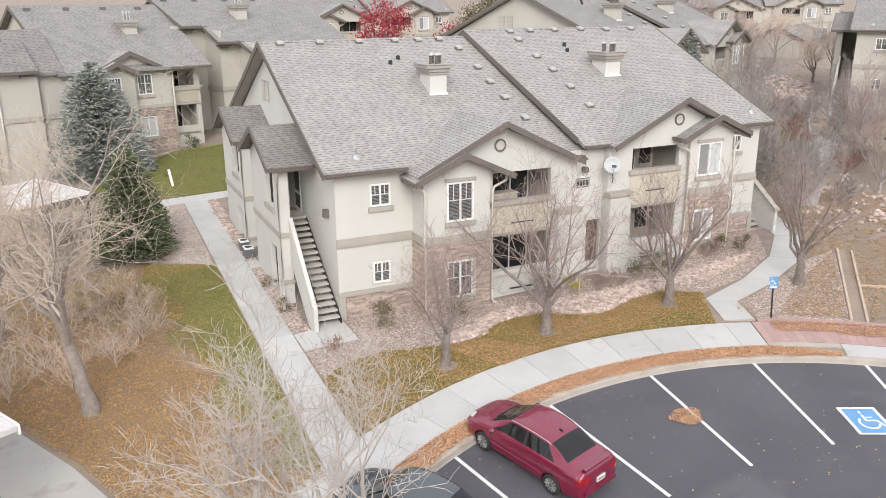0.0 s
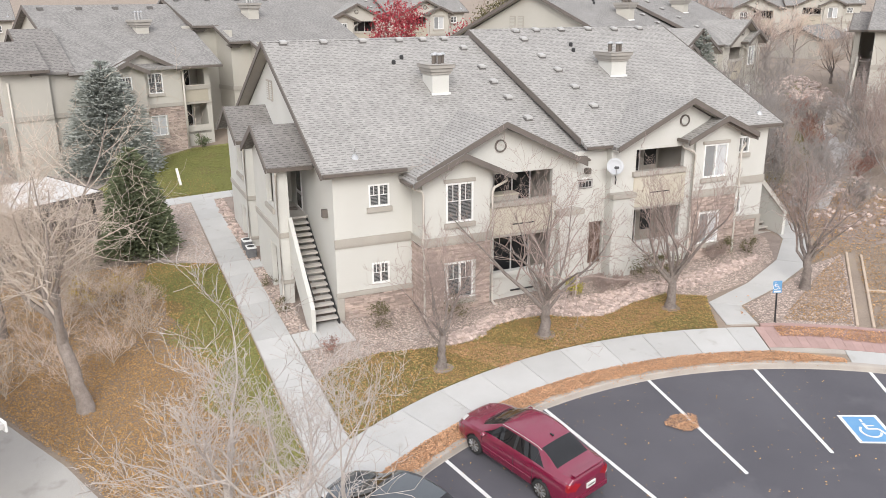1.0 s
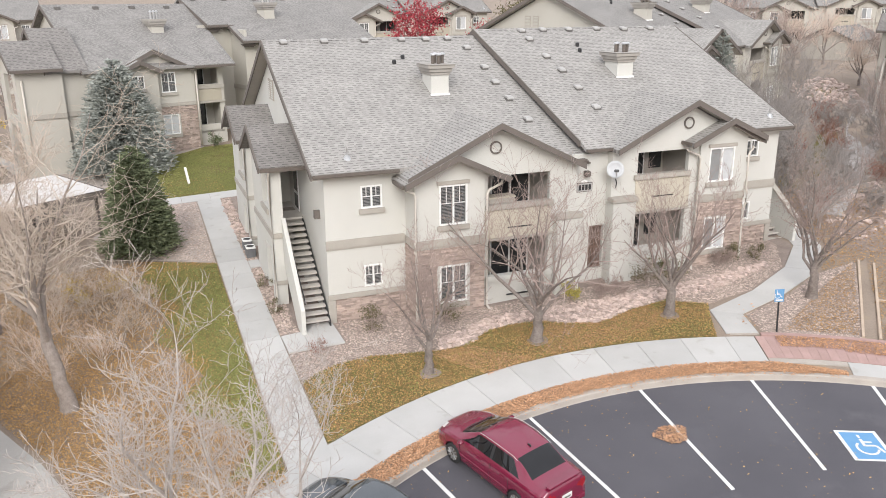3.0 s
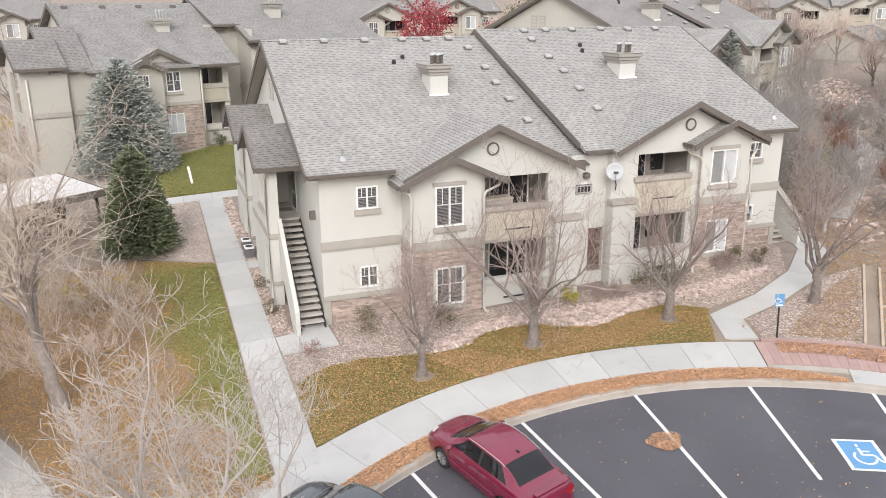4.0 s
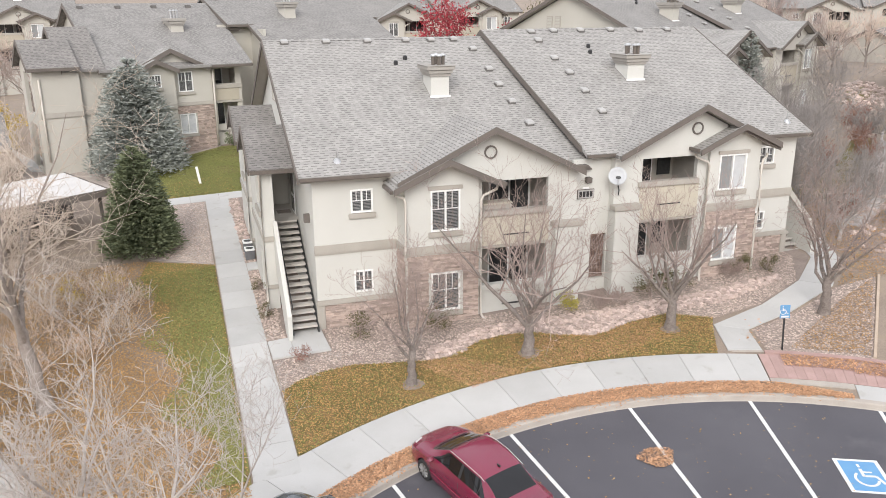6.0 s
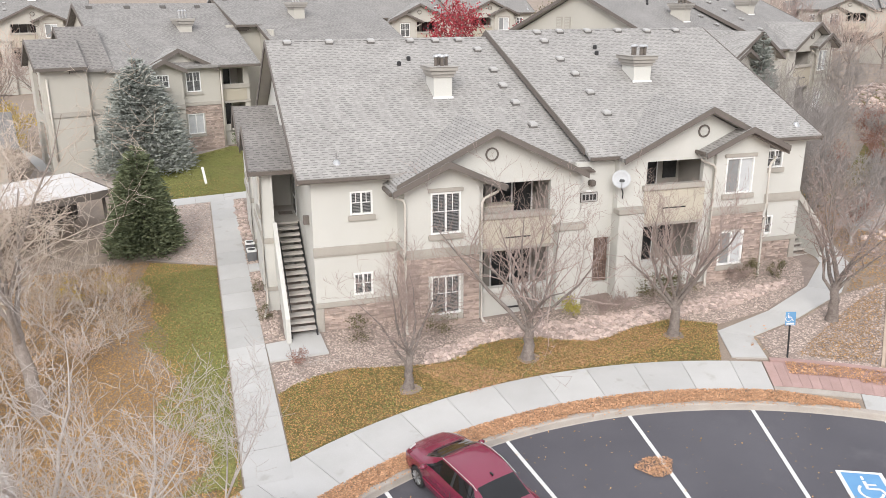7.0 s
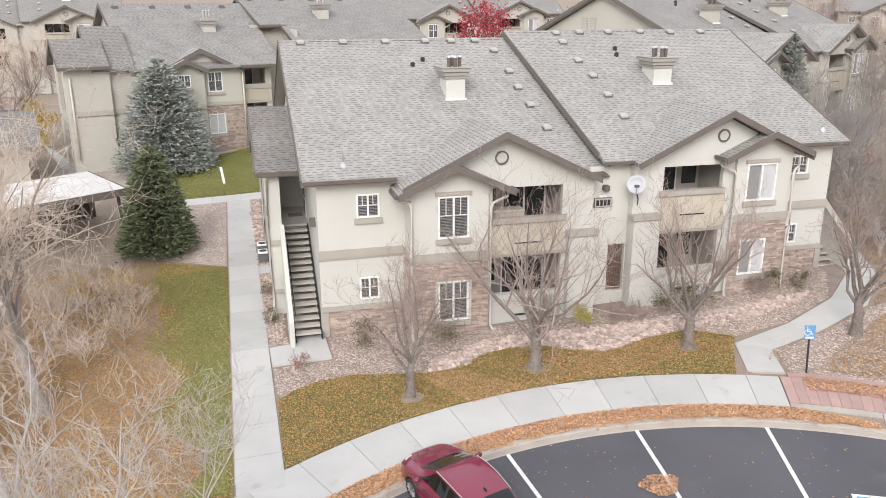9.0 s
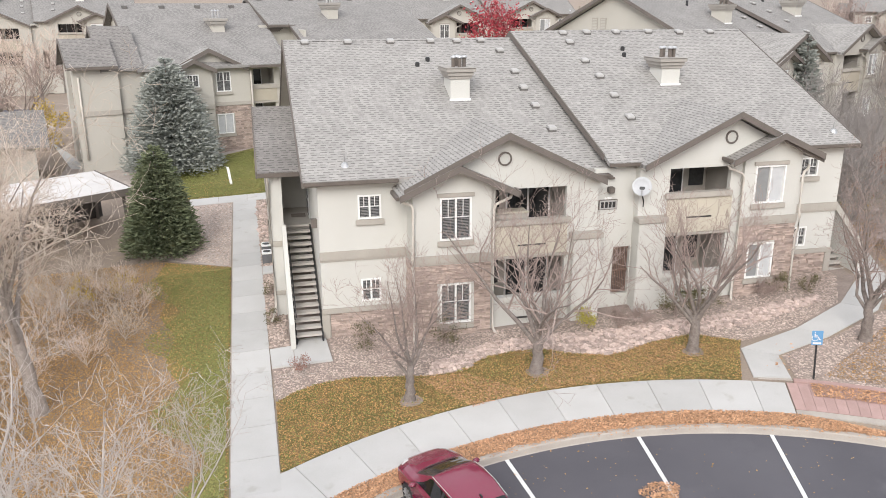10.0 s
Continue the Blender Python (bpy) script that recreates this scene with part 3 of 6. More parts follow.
        for xe, ze in ((x_l, zl), (x_r, zr)):
            bm = bmesh.new()
            extrude(bm, [(xe, y0 - 0.05, ze + 0.03), (cx, y0 - 0.05, zt + 0.03), (cx, y0 - 0.05, zt - 0.2), (xe, y0 - 0.05, ze - 0.19)], (0, 0.048, 0))
            fin("rake_board", bm, FASCIA, "dark taupe rake board")
            bm = bmesh.new()
            extrude(bm, [(xe, y0, ze - 0.14), (cx, y0, zt - 0.14), (cx, y0, zt - 0.16), (xe, y0, ze - 0.16)], (0, 0.45, 0))
            fin("soffit", bm, TRIM)

    gable(6.53, 7.10, -1.4, 4.2, 3.02, 10.02, 0.487, ROOF_Y)
    gable(4.82, 6.12 + up, -1.55, 0.6, *((3.1, 6.74) if right else (2.86, 6.84)), 0.46, ROOF_Y)
    # gutters and downpipes of the bay
    fin("gutter", soft_box(b0 - 0.62, b0 - 0.505, -1.5, -0.4, 5.08 + 1.5 * up, 5.21 + 1.5 * up), GUTTER, "brown metal gutter")
    fin("gutter", soft_box(b1 + 0.795, b1 + 0.9, -1.5, -0.92, 5.07 + 1.5 * up, 5.2 + 1.5 * up), GUTTER, "brown metal gutter")
    bm = bmesh.new()
    tube(bm, [(b0 - 0.36, -1.0, 5.05), (b0 - 0.31, -1.02, 4.92), (b0 - 0.06, -1.16, 4.84), (b0 - 0.02, -1.18, 4.7), (b0 - 0.02, -1.18, 3.2 + up), (b0 - 0.06, -1.22, 3.0 + up), (b0 - 0.06, -1.22, 2.7), (b0 - 0.02, -1.18, 2.55), (b0 - 0.02, -1.18, 0.1), (b0 + 0.04, -1.35, -0.1), (b0 + 0.09, -1.9, -0.2)], 0.05)
    fin("downpipe", bm, SPOUT, "pale painted downpipe", smooth=True)
    bm = bmesh.new()
    tube(bm, [(b1 + 0.7, -1.05, 5.0 + up), (b1 + 0.65, -1.1, 4.9 + up), (b1 + 0.15, -1.12, 4.7 + up), (b1 + 0.07, -1.14, 4.55 + up), (b1 + 0.07, -1.14, 0.3), (b1 + 0.15, -1.3, 0.12), (b1 + 0.35, -1.8, 0.0)], 0.05)
    fin("downpipe", bm, SPOUT, "pale painted downpipe", smooth=True)
    # chimney
    roofz = lambda y: eave + k * (y - E0)
    c0, c1, cz = (6.06, 6.86, 8.62) if right else (5.85, 6.6, 8.8)
    ch = fin("chimney", one_box(c0, c1, 3.85, 4.9, roofz(3.85) - 0.3, cz - 0.42), STUCCO, "square stucco chimney with stepped cap")
    fin("flashing", one_box(c0 - 0.04, c1 + 0.04, 3.79, 3.849, roofz(3.79) - 0.05, roofz(3.85) + 0.05), VINYL, "white metal flashing", parent=ch)
    for g, z0, z1 in ((0.06, -0.42, -0.31), (0.12, -0.305, -0.17), (0.19, -0.165, -0.03), (0.22, -0.025, 0.0)):
        fin("chimney_cap", soft_box(c0 - g, c1 + g, 3.85 - g, 4.9 + g, cz + z0, cz + z1, 0.01), CAP, "stepped taupe chimney cap", parent=ch)
    for x, y in ((0.18, 4.15), (0.4, 4.05), (0.42, 4.55), (0.64, 4.3)):
        bm = bmesh.new()
        lathe(bm, [(0.075, 0), (0.075, 0.3), (0.085, 0.32)], 12, (c0 + x, y, cz))
        fl = fin("flue", bm, GUTTER, "dark metal flue pipe", parent=ch)
        bm = bmesh.new()
        lathe(bm, [(0.11, 0.33), (0.12, 0.36), (0.1, 0.4), (0.02, 0.43)], 12, (c0 + x, y, cz))
        fin("rain_cap", bm, STEEL, "pale metal rain cap", parent=fl)
    # roof vents: a low box coloured dark for the shadow side, under a pale rounded hood
    if right:
        spots = [(2.36, 8.04), (3.91, 8.02), (5.41, 8.1), (6.96, 8.1), (8.35, 8.1), (9.49, 8.05), (9.47, 7.26), (9.39, 5.72), (9.24, 4.53), (9.22, 3.13), (9.21, 1.65)]
    else:
        spots = [(0.75, 8.07), (2.5, 8.07), (4.28, 8.07), (5.99, 8.07), (7.13, 8.05), (8.19, 8.07), (8.81, 7.24), (8.96, 5.63), (8.95, 4.47), (9.03, 3.27), (9.17, 1.79)]
    for x, y in spots:
        z = roofz(y) if y > 2 or x < 3.2 else max(roofz(y), 7.1 - 0.487 * abs(x - 6.53))
        rv = fin("roof_vent", one_box(x - 0.16, x + 0.15, y - 0.14, y + 0.16, z - 0.12, z + 0.075), VENT, "low metal roof vent")
        bm = bmesh.new()
        extrude(bm, [(x - 0.13, y - 0.17, z + 0.0), (x - 0.13, y - 0.17, z + 0.07), (x - 0.13, y - 0.12, z + 0.115), (x - 0.13, y + 0.16, z + 0.165), (x - 0.13, y + 0.19, z + 0.08)], (0.3, 0, 0))
        bmesh.ops.bevel(bm, geom=bm.edges[:], offset=0.02, segments=2, affect="EDGES")
        fin("hood", bm, HOOD, "metal hood, paler than the box darkened as its shadow side", parent=rv)
    for x, y in ((7.3, 6.62), (7.46, 6.11)) if right else ((5.07, 6.26), (5.57, 6.62)):
        bm = bmesh.new()
        lathe(bm, [(0.09, -0.1), (0.09, 0.12), (0.05, 0.16)], 10, (x, y, roofz(y)))
        fin("roof_vent", bm, BLACK, "black plumbing vent")
    bm = bmesh.new()
    lathe(bm, [(0.2, -0.12), (0.09, 0.06), (0.03, 0.1), (0.03, 0.34)], 10, (1.35, 0.35, roofz(0.35)))
    fin("vent_pipe", bm, STEEL, "metal vent pipe with flashing")


def build_porch(root, y0, y1, stairs):
    """A stair porch on the end wall: gabled roof, open upper landing, lower passage."""
    xo, xi = -1.12, 0.38
    ym = (y0 + y1) / 2
    low = -1.5
    bm = bmesh.new()
    wall_x(bm, xo, xo + 0.2, y0 + 0.3, y1 - 0.3, low, 5.45, [(y0 + 1.0, y0 + 2.3, 3.75, 5.2), (y0 + 1.1, y0 + 2.2, -1.0, 2.2)])
    extrude(bm, [(xo, y0 + 0.3, 5.45), (xo, y1 - 0.3, 5.45), (xo, ym, 6.5)], (0.2, 0, 0))
    wall_y(bm, y0 + 0.3, y0 + 0.5, xo + 0.2, xo + 0.42, low, 5.5)
    wall_y(bm, y1 - 0.5, y1 - 0.3, xo + 0.2, xi, low, 5.5)
    if not stairs:
        wall_y(bm, y0 + 0.3, y0 + 0.5, xo + 0.42, xi, low, 5.5)
    part("porch_wall", bm, STUCCO, root, "stucco porch wall with open arches")
    part("porch_floor", one_box(xo + 0.2, xi, y0 + 1.95, y1 - 0.5, 2.9, 3.1), TREAD, root, "concrete landing")
    part("band", soft_box(xo - 0.05, xo + 0.01, y0 + 0.28, y1 - 0.28, 2.75, 3.0), TRIM, root)
    part("band", soft_box(xo - 0.09, xo + 0.01, y0 + 0.9, y0 + 2.4, 3.55, 3.75), TRIM, root)
    part("band", soft_box(xo - 0.06, xo + 0.46, y0 + 0.24, y0 + 0.54, 0.9, 1.06), TRIM, root)
    part("band", soft_box(xo - 0.06, xo + 0.46, y0 + 0.24, y0 + 0.54, 2.75, 2.95), TRIM, root)
    bm = bmesh.new()
    z0, zt = 5.52, 6.72
    slab(bm, [(-1.5, y0, z0), (xi, y0, z0), (xi, ym, zt), (-1.5, ym, zt)], 0.12)
    slab(bm, [(-1.5, y1, z0), (-1.5, ym, zt), (xi, ym, zt), (xi, y1, z0)], 0.12)
    part("roof", bm, ROOF_PORCH, root, "darker shingle porch roof")
    part("gutter", soft_box(-1.5, xi - 0.2, y0 - 0.11, y0 - 0.003, z0 - 0.17, z0 - 0.01), GUTTER, root, "brown metal gutter")
    for ya, yb in ((y0, ym), (y1, ym)):
        bm = bmesh.new()
        extrude(bm, [(-1.56, ya, z0 + 0.03), (-1.56, yb, zt + 0.03), (-1.56, yb, zt - 0.22), (-1.56, ya, z0 - 0.2)], (0.055, 0, 0))
        bmesh.ops.recalc_face_normals(bm, faces=bm.faces[:])
        part("rake_board", bm, FASCIA, root, "dark taupe rake board")
    bm = bmesh.new()
    tube(bm, [(-1.2, y0 - 0.05, 5.35), (-1.18, y0 + 0.1, 5.2), (-1.16, y0 + 0.2, 5.0), (-1.16, y0 + 0.2, 0.55), (-1.2, y0 + 0.05, 0.35), (-1.35, y0 - 0.5, 0.2)], 0.045)
    part("downpipe", bm, SPOUT, root, "pale painted downpipe", smooth=True)
    # glazed entry door in the end wall
    d = part("door", one_box(xi - 0.03, xi + 0.03, ym + 0.1, ym + 1.0, 3.1, 5.15), VINYL, root, "white glazed entry door")
    part("pane", one_box(xi - 0.045, xi - 0.032, ym + 0.22, ym + 0.88, 3.9, 5.03), GLASS, d)
    part("pane", one_box(xi - 0.045, xi - 0.032, ym + 0.22, ym + 0.88, 3.2, 3.75), GLASS, d)


def build_stairs(root, y_low, z_low, y_top, z_top):
    n = 17
    rise, run = (z_top - z_low) / n, (y_top - y_low) / n
    st = part("staircase", stringers(y_low, z_low, y_top, z_top), BLACK, root, "straight outdoor stair with concrete treads and black stringers")
    for k in range(n):
        y, z = y_low + k * run, z_low + (k + 1) * rise
        part("tread", soft_box(-0.58, 0.30, y, y + run + 0.07, z - 0.07, z, 0.012), TREAD, st, "pale concrete tread")
    bm = bmesh.new()
    s = (z_top - z_low) / (y_top - y_low)
    a, b = y_low - 0.35, y_top - 1.7
    za, zb = z_low + s * (a - y_low), z_low + s * (b - y_low)
    extrude(bm, [(-0.78, a, za + 1.0), (-0.78, b, zb + 1.65), (-0.78, b, zb - 0.15), (-0.78, a + 0.5, za - 0.15), (-0.78, a, za - 0.2)], (0.16, 0, 0))
    bmesh.ops.recalc_face_normals(bm, faces=bm.faces[:])
    bmesh.ops.bevel(bm, geom=bm.edges[:], offset=0.01, segments=1, affect="EDGES")
    part("stair_parapet", bm, STUCCO, root, "sloping stucco stair parapet")
    bm = bmesh.new()
    tube(bm, [(-0.55, a + 0.25, za + 1.15), (-0.55, b, zb + 0.9)], 0.02)
    part("handrail", bm, BLACK, root, "black metal handrail", smooth=True)


def stringers(y0, z0, y1, z1):
    bm = bmesh.new()
    for x in (-0.6, 0.3):
        extrude(bm, [(x, y0 - 0.05, z0 - 0.2), (x, y0 - 0.05, z0 + 0.08), (x, y1, z1 + 0.0), (x, y1, z1 - 0.3)], (0.05, 0, 0))
    bmesh.ops.recalc_face_normals(bm, faces=bm.faces[:])
    return bm


def slope_cap(x0, x1, y0, z0, y1, z1, h=0.09):
    bm = bmesh.new()
    extrude(bm, [(x0, y0, z0), (x0, y1, z1), (x0, y1, z1 + h), (x0, y0, z0 + h)], (x1 - x0, 0, 0))
    bmesh.ops.recalc_face_normals(bm, faces=bm.faces[:])
    return bm


def build_building():
    root = thing("apartment_building", "two-storey greige stucco apartment building with grey shingle roof", "building")
    build_block(root, Matrix.Identity(4), 0.38, False)
    mirror = Matrix.Translation((AXIS, 0, RISE)) @ Matrix.Diagonal((-1, 1, 1, 1))
    build_block(root, mirror, 1.04, True)
    build_porch(root, 1.95, 7.0, True)
    build_porch(root, 8.5, 13.4, False)
    build_stairs(root, -0.25, 0.08, 3.95, 3.1)
    # attic louvres and wall lamp on the end wall
    for y in (9.0, 9.7):
        lv = part("attic_louvre", soft_box(0.335, 0.385, y, y + 0.5, 7.05, 7.95, 0.01), TRIM, root, "rectangular attic louvre")
        for k in range(8):
            part("slat", one_box(0.322, 0.334, y + 0.07, y + 0.43, 7.14 + k * 0.095, 7.19 + k * 0.095), STUCCO, lv)
    bm = bmesh.new()
    extrude(bm, [(0.38, 0.75, 3.75), (0.38, 1.0, 3.75), (0.38, 0.95, 4.05), (0.38, 0.8, 4.05)], (-0.2, 0, 0))
    bmesh.ops.recalc_face_normals(bm, faces=bm.faces[:])
    part("wall_lamp", bm, FASCIA, root, "brown wedge wall lamp")
    # far end: mirrored stair wall
    bm = bmesh.new()
    extrude(bm, [(21.3, -0.6, 0.3), (21.3, 0.9, 1.2), (21.3, 3.4, 2.6), (21.3, 3.4, 4.75), (21.3, 0.95, 3.02), (21.3, -0.6, 1.92)], (0.16, 0, 0))
    bmesh.ops.recalc_face_normals(bm, faces=bm.faces[:])
    part("stair_parapet", bm, STUCCO, root, "sloping stucco stair parapet")
    part("parapet_cap", slope_cap(21.24, 21.52, -0.66, 1.88, 3.4, 4.75), TRIM, root, "taupe cap along the parapet")
    for k in range(14):
        part("tread", soft_box(20.45, 21.298, -0.3 + 0.26 * k, 0.02 + 0.26 * k, 0.66 + 0.18 * k, 0.73 + 0.18 * k, 0.01), TREAD, root)
        part("riser", one_box(20.5, 21.25, -0.24 + 0.26 * k, -0.22 + 0.26 * k, 0.5 + 0.18 * k, 0.655 + 0.18 * k), FASCIA, root, "dark riser")
    return root


MAIN = build_building()


# ---- site: walks, beds, lawns ----
def arc_pts(r, a0, a1, n):
    return [ring_point(r, a0 + (a1 - a0) * i / n) for i in range(n + 1)]


def flat(name, pts, lift, mat, label, category, kind="structure", parent=None, thick=0.06):
    ob = part(name, sheet(name, pts, lift, mat, thick), mat, parent)
    if not parent:
        tagged(ob, label, category, kind=kind)
    return ob


def slabs(root, pts_list, lift, mat, name="slab", gap=0.012):
    for pts in pts_list:
        c = Vector((sum(p[0] for p in pts) / len(pts), sum(p[1] for p in pts) / len(pts)))
        shr = []
        for p in pts:
            d = c - Vector(p)
            shr.append(tuple(Vector(p) + d * (gap / max(d.length, 0.1))))
        flat(name, shr, lift, mat, "", "", parent=root, thick=0.1)


# the curved walk round the court, slab by slab
walk_root = tagged(part("pavement", sheet("pavement", arc_pts(R_WALK0 + 0.01, -42, 24.6, 60) + arc_pts(R_WALK1 - 0.01, 24.6, -26.4, 60) + [(-2.6, -7.2), (-2.6, -9.5)], 0.012, KERB), KERB),
                   "pale concrete sidewalk curving round the parking court", "sidewalk", kind="structure")
cuts = [-41 + 5.2 * i for i in range(13)] + [24.6]
slabs(walk_root, [arc_pts(R_WALK0, a, b, 4) + arc_pts(R_WALK1 if a > -27 else R_WALK1, b, a, 4) for a, b in zip(cuts, cuts[1:])], 0.035, CONCRETE)
# the straight walk beside the building
side_root = flat("pavement", [(-2.74, -7.4), (-1.47, -7.3), (-1.6, 17.3), (-2.85, 17.3)], 0.014, KERB, "straight concrete path along the building", "path")
ys = [-7.9 + 1.53 * i for i in range(17)]
slabs(side_root, [[(-2.72 - 0.004 * (a + 8), a), (-1.45 - 0.008 * (a + 8), a), (-1.45 - 0.008 * (b + 8), b), (-2.72 - 0.004 * (b + 8), b)] for a, b in zip(ys, ys[1:] )], 0.037, CONCRETE)
slabs(side_root, [[(-6.6 + 1.5 * i, 16.6 + 0.0 * i), (-5.1 + 1.5 * i, 16.6), (-5.1 + 1.5 * i, 17.75), (-6.6 + 1.5 * i, 17.75)] for i in range(1, 6)], 0.030, CONCRETE)
pad_root = flat("pavement", [(-1.47, -1.66), (0.5, -1.7), (0.42, -0.2), (-1.5, -0.35)], 0.016, KERB, "concrete landing pad at the stair foot", "path")
slabs(pad_root, [[(-1.46, -1.64), (-0.72, -1.66), (-0.72, -0.3), (-1.5, -0.36)], [(-0.71, -1.66), (0.5, -1.7), (0.42, 0.1), (-0.71, 0.1)], [(-1.55, 6.3), (-1.1, 6.3), (-1.1, 7.1), (-1.55, 7.1)]], 0.06, CONCRETE)
# the branch walk on the far side
br_root = flat("pavement", [(13.59, -4.67), (13.04, -6.46), (13.98, -6.85), (14.49, -5.39)], 0.016, KERB, "concrete path branching to the far stair", "path")
slabs(br_root, [[(13.59, -4.67), (12.95, -6.35), (14.0, -6.75), (14.49, -5.39)], [(13.59, -4.67), (14.49, -5.39), (16.9, -4.75), (16.2, -3.95)], [(16.2, -3.95), (16.9, -4.75), (19.82, -3.55), (18.93, -2.7)],
                [(18.93, -2.7), (19.82, -3.55), (22.0, -1.6), (21.0, -1.0)], [(21.0, -1.0), (22.0, -1.6), (25.0, 5.0), (24.0, 5.4)], [(24.0, 5.4), (25.0, 5.0), (27.0, 11.5), (26.0, 11.7)]], 0.034, CONCRETE)
# red paver walk
pav_root = flat("pavement", arc_pts(15.95, 24.7, 60, 24) + arc_pts(17.45, 60, 24.7, 24), 0.014, MORTAR, "red paver strip beside the sidewalk", "pavers")
for k in range(34):
    a = 24.75 + k * 1.02
    slabs(pav_root, [[ring_point(15.96, a), ring_point(15.96, a + 1.0), ring_point(17.44, a + 1.0), ring_point(17.44, a)]], 0.035, BRICK_WALK, "paver", 0.004)
flat("kerb", arc_pts(15.66, 24.7, 33.5, 10) + arc_pts(15.94, 33.5, 24.7, 10), 0.034, KERB, "concrete edge of the paver strip", "kerb")
flat("kerb", arc_pts(R_KERB + 0.08, 33.6, 62, 24) + arc_pts(15.94, 62, 33.6, 24), 0.024, CONCRETE, "pale concrete apron between kerb and pavers", "kerb")
# lawns and beds
LAWN_EDGE = [(-1.42, -3.7), (-0.9, -3.3), (-0.14, -2.98), (0.97, -2.9), (2.38, -3.25), (3.44, -3.5), (4.2, -3.5), (5.4, -2.84), (6.43, -2.75), (7.42, -2.9), (8.22, -3.45), (9.24, -3.9), (9.78, -3.85), (10.98, -3.45), (12.59, -3.33), (13.9, -4.2)]
FRONT_LAWN = [(-1.44, -7.1)] + arc_pts(R_WALK1 + 0.02, -26, 20.5, 30) + [(13.5, -4.75)] + LAWN_EDGE[::-1]
flat("lawn", FRONT_LAWN, 0.02, LAWN, "autumn lawn strewn with fallen leaves", "lawn")
flat("gravel_bed", LAWN_EDGE + [(16.2, -3.9), (19.0, -2.65), (21.0, -0.9), (21.5, 4), (21.5, 17), (-1.6, 17), (-1.45, -0.3), (-1.46, -1.7)], 0.012, GRAVEL_PINK, "pebble bed round the building", "gravel")
flat("lawn", [(-2.76, -8.2), (-2.84, 7.5), (-5.6, 8.9), (-5.9, 7.2), (-5.2, 5.2), (-5.4, 3.4), (-4.7, 1.6), (-4.9, -0.4), (-4.2, -2.2), (-4.4, -4.2), (-3.5, -6.0), (-3.4, -8.2)], 0.012, GREEN, "green lawn edge with leaves", "lawn")
flat("gravel_bed", [(-2.87, 7.6), (-2.87, 16.9), (-5.4, 16.9), (-8.0, 13.0), (-5.9, 9.3)], 0.014, GRAVEL, "pale gravel bed beside the path", "gravel")
flat("lawn", [(-1.2, 17.8), (-6.6, 17.8), (-7.5, 21.0), (-5.5, 24.2), (-4.2, 26.2), (-1.3, 28.2), (6.0, 28.6), (9.0, 19.0)], 0.016, GREEN, "green lawn between the buildings", "lawn")
flat("gravel_bed", [(-13.0, 22.0), (-7.6, 21.0), (-5.5, 24.25), (-4.2, 26.25), (-1.3, 28.25), (-1.3, 30), (-13, 30)], 0.014, GRAVEL, "gravel bed by the rear building", "gravel")
flat("gravel_bed", [(14.2, -6.7), (14.6, -5.45), (16.9, -4.85), (19.8, -3.7), (22.0, -3.4), (17.0, -8.5), (15.2, -7.5)], 0.012, GRAVEL_PINK, "gravel bed with a young tree", "gravel")
flat("gravel_bed", [(23.0, -2.5), (26.0, 5.0), (28.0, 11.0), (40, 24), (52, 20), (48, -4), (27, -5)], 0.012, GRAVEL_PINK, "gravel slope beyond the path", "gravel")
flat("lawn", [(24.6, 7.0), (26.5, 12.0), (28.5, 12.5), (26.5, 6.0)], 0.03, GREEN, "narrow strip of green grass", "lawn")
# Brown ground, its colour darkened for the shaded depth under the thicket.
DARK_BED = material("darkened_ground", (0.17, 0.125, 0.095), (0.11, 0.08, 0.062), 0.95, 0.8, 22, 0.7, spots=((0.24, 0.16, 0.11), 0.56, 1.4), depth=0.04)
flat("planting_bed", [(21.6, 0.6), (24.0, 5.3), (26.0, 11.7), (33.0, 20.0), (31.0, 26.0), (23.0, 24.0), (21.6, 12.0)], 0.018, DARK_BED, "brown bed darkened for the shaded depth under the thicket", "planting bed")
flat("planting_bed", [(-3.0, -10.4), (-2.2, -12.5), (-1.6, -16), (-1.6, -24), (-8, -24), (-7.4, -12)], 0.03, SOIL, "leaf-strewn planting bed beside the court", "planting bed", thick=0.4)
flat("pavement", [(-15, 4.5), (-10.8, -1.6), (-8.9, -5.0), (-8.15, -6.7), (-6.9, -10.2), (-8.0, -16), (-22, -14), (-24, 2)], 0.022, DRIVE, "grey concrete drive", "drive")


# ---- paint on the asphalt ----
def on_lot(name, pts, lift, mat, label, category="road marking", thick=0.004):
    bm = bmesh.new()
    top = [bm.verts.new((x, y, ground_z(x, y) - 0.15 + lift)) for x, y in pts]
    bm.faces.new(top)
    if bm.faces[:][0].normal.z < 0:
        bmesh.ops.reverse_faces(bm, faces=bm.faces[:])
    bm.normal_update()
    for f in bm.faces:
        if f.normal.z < 0:
            f.normal_flip()
    return tagged(part(name, bm, mat), label, category, kind="structure")


def stripe(x0, y0, x1, y1, w=0.11):
    d = Vector((x1 - x0, y1 - y0)).normalized() * w / 2
    on_lot("bay_line", [(x0 - d.y, y0 + d.x), (x0 + d.y, y0 - d.x), (x1 + d.y, y1 - d.x), (x1 - d.y, y1 + d.x)], 0.005, PAINT, "white painted parking bay line")


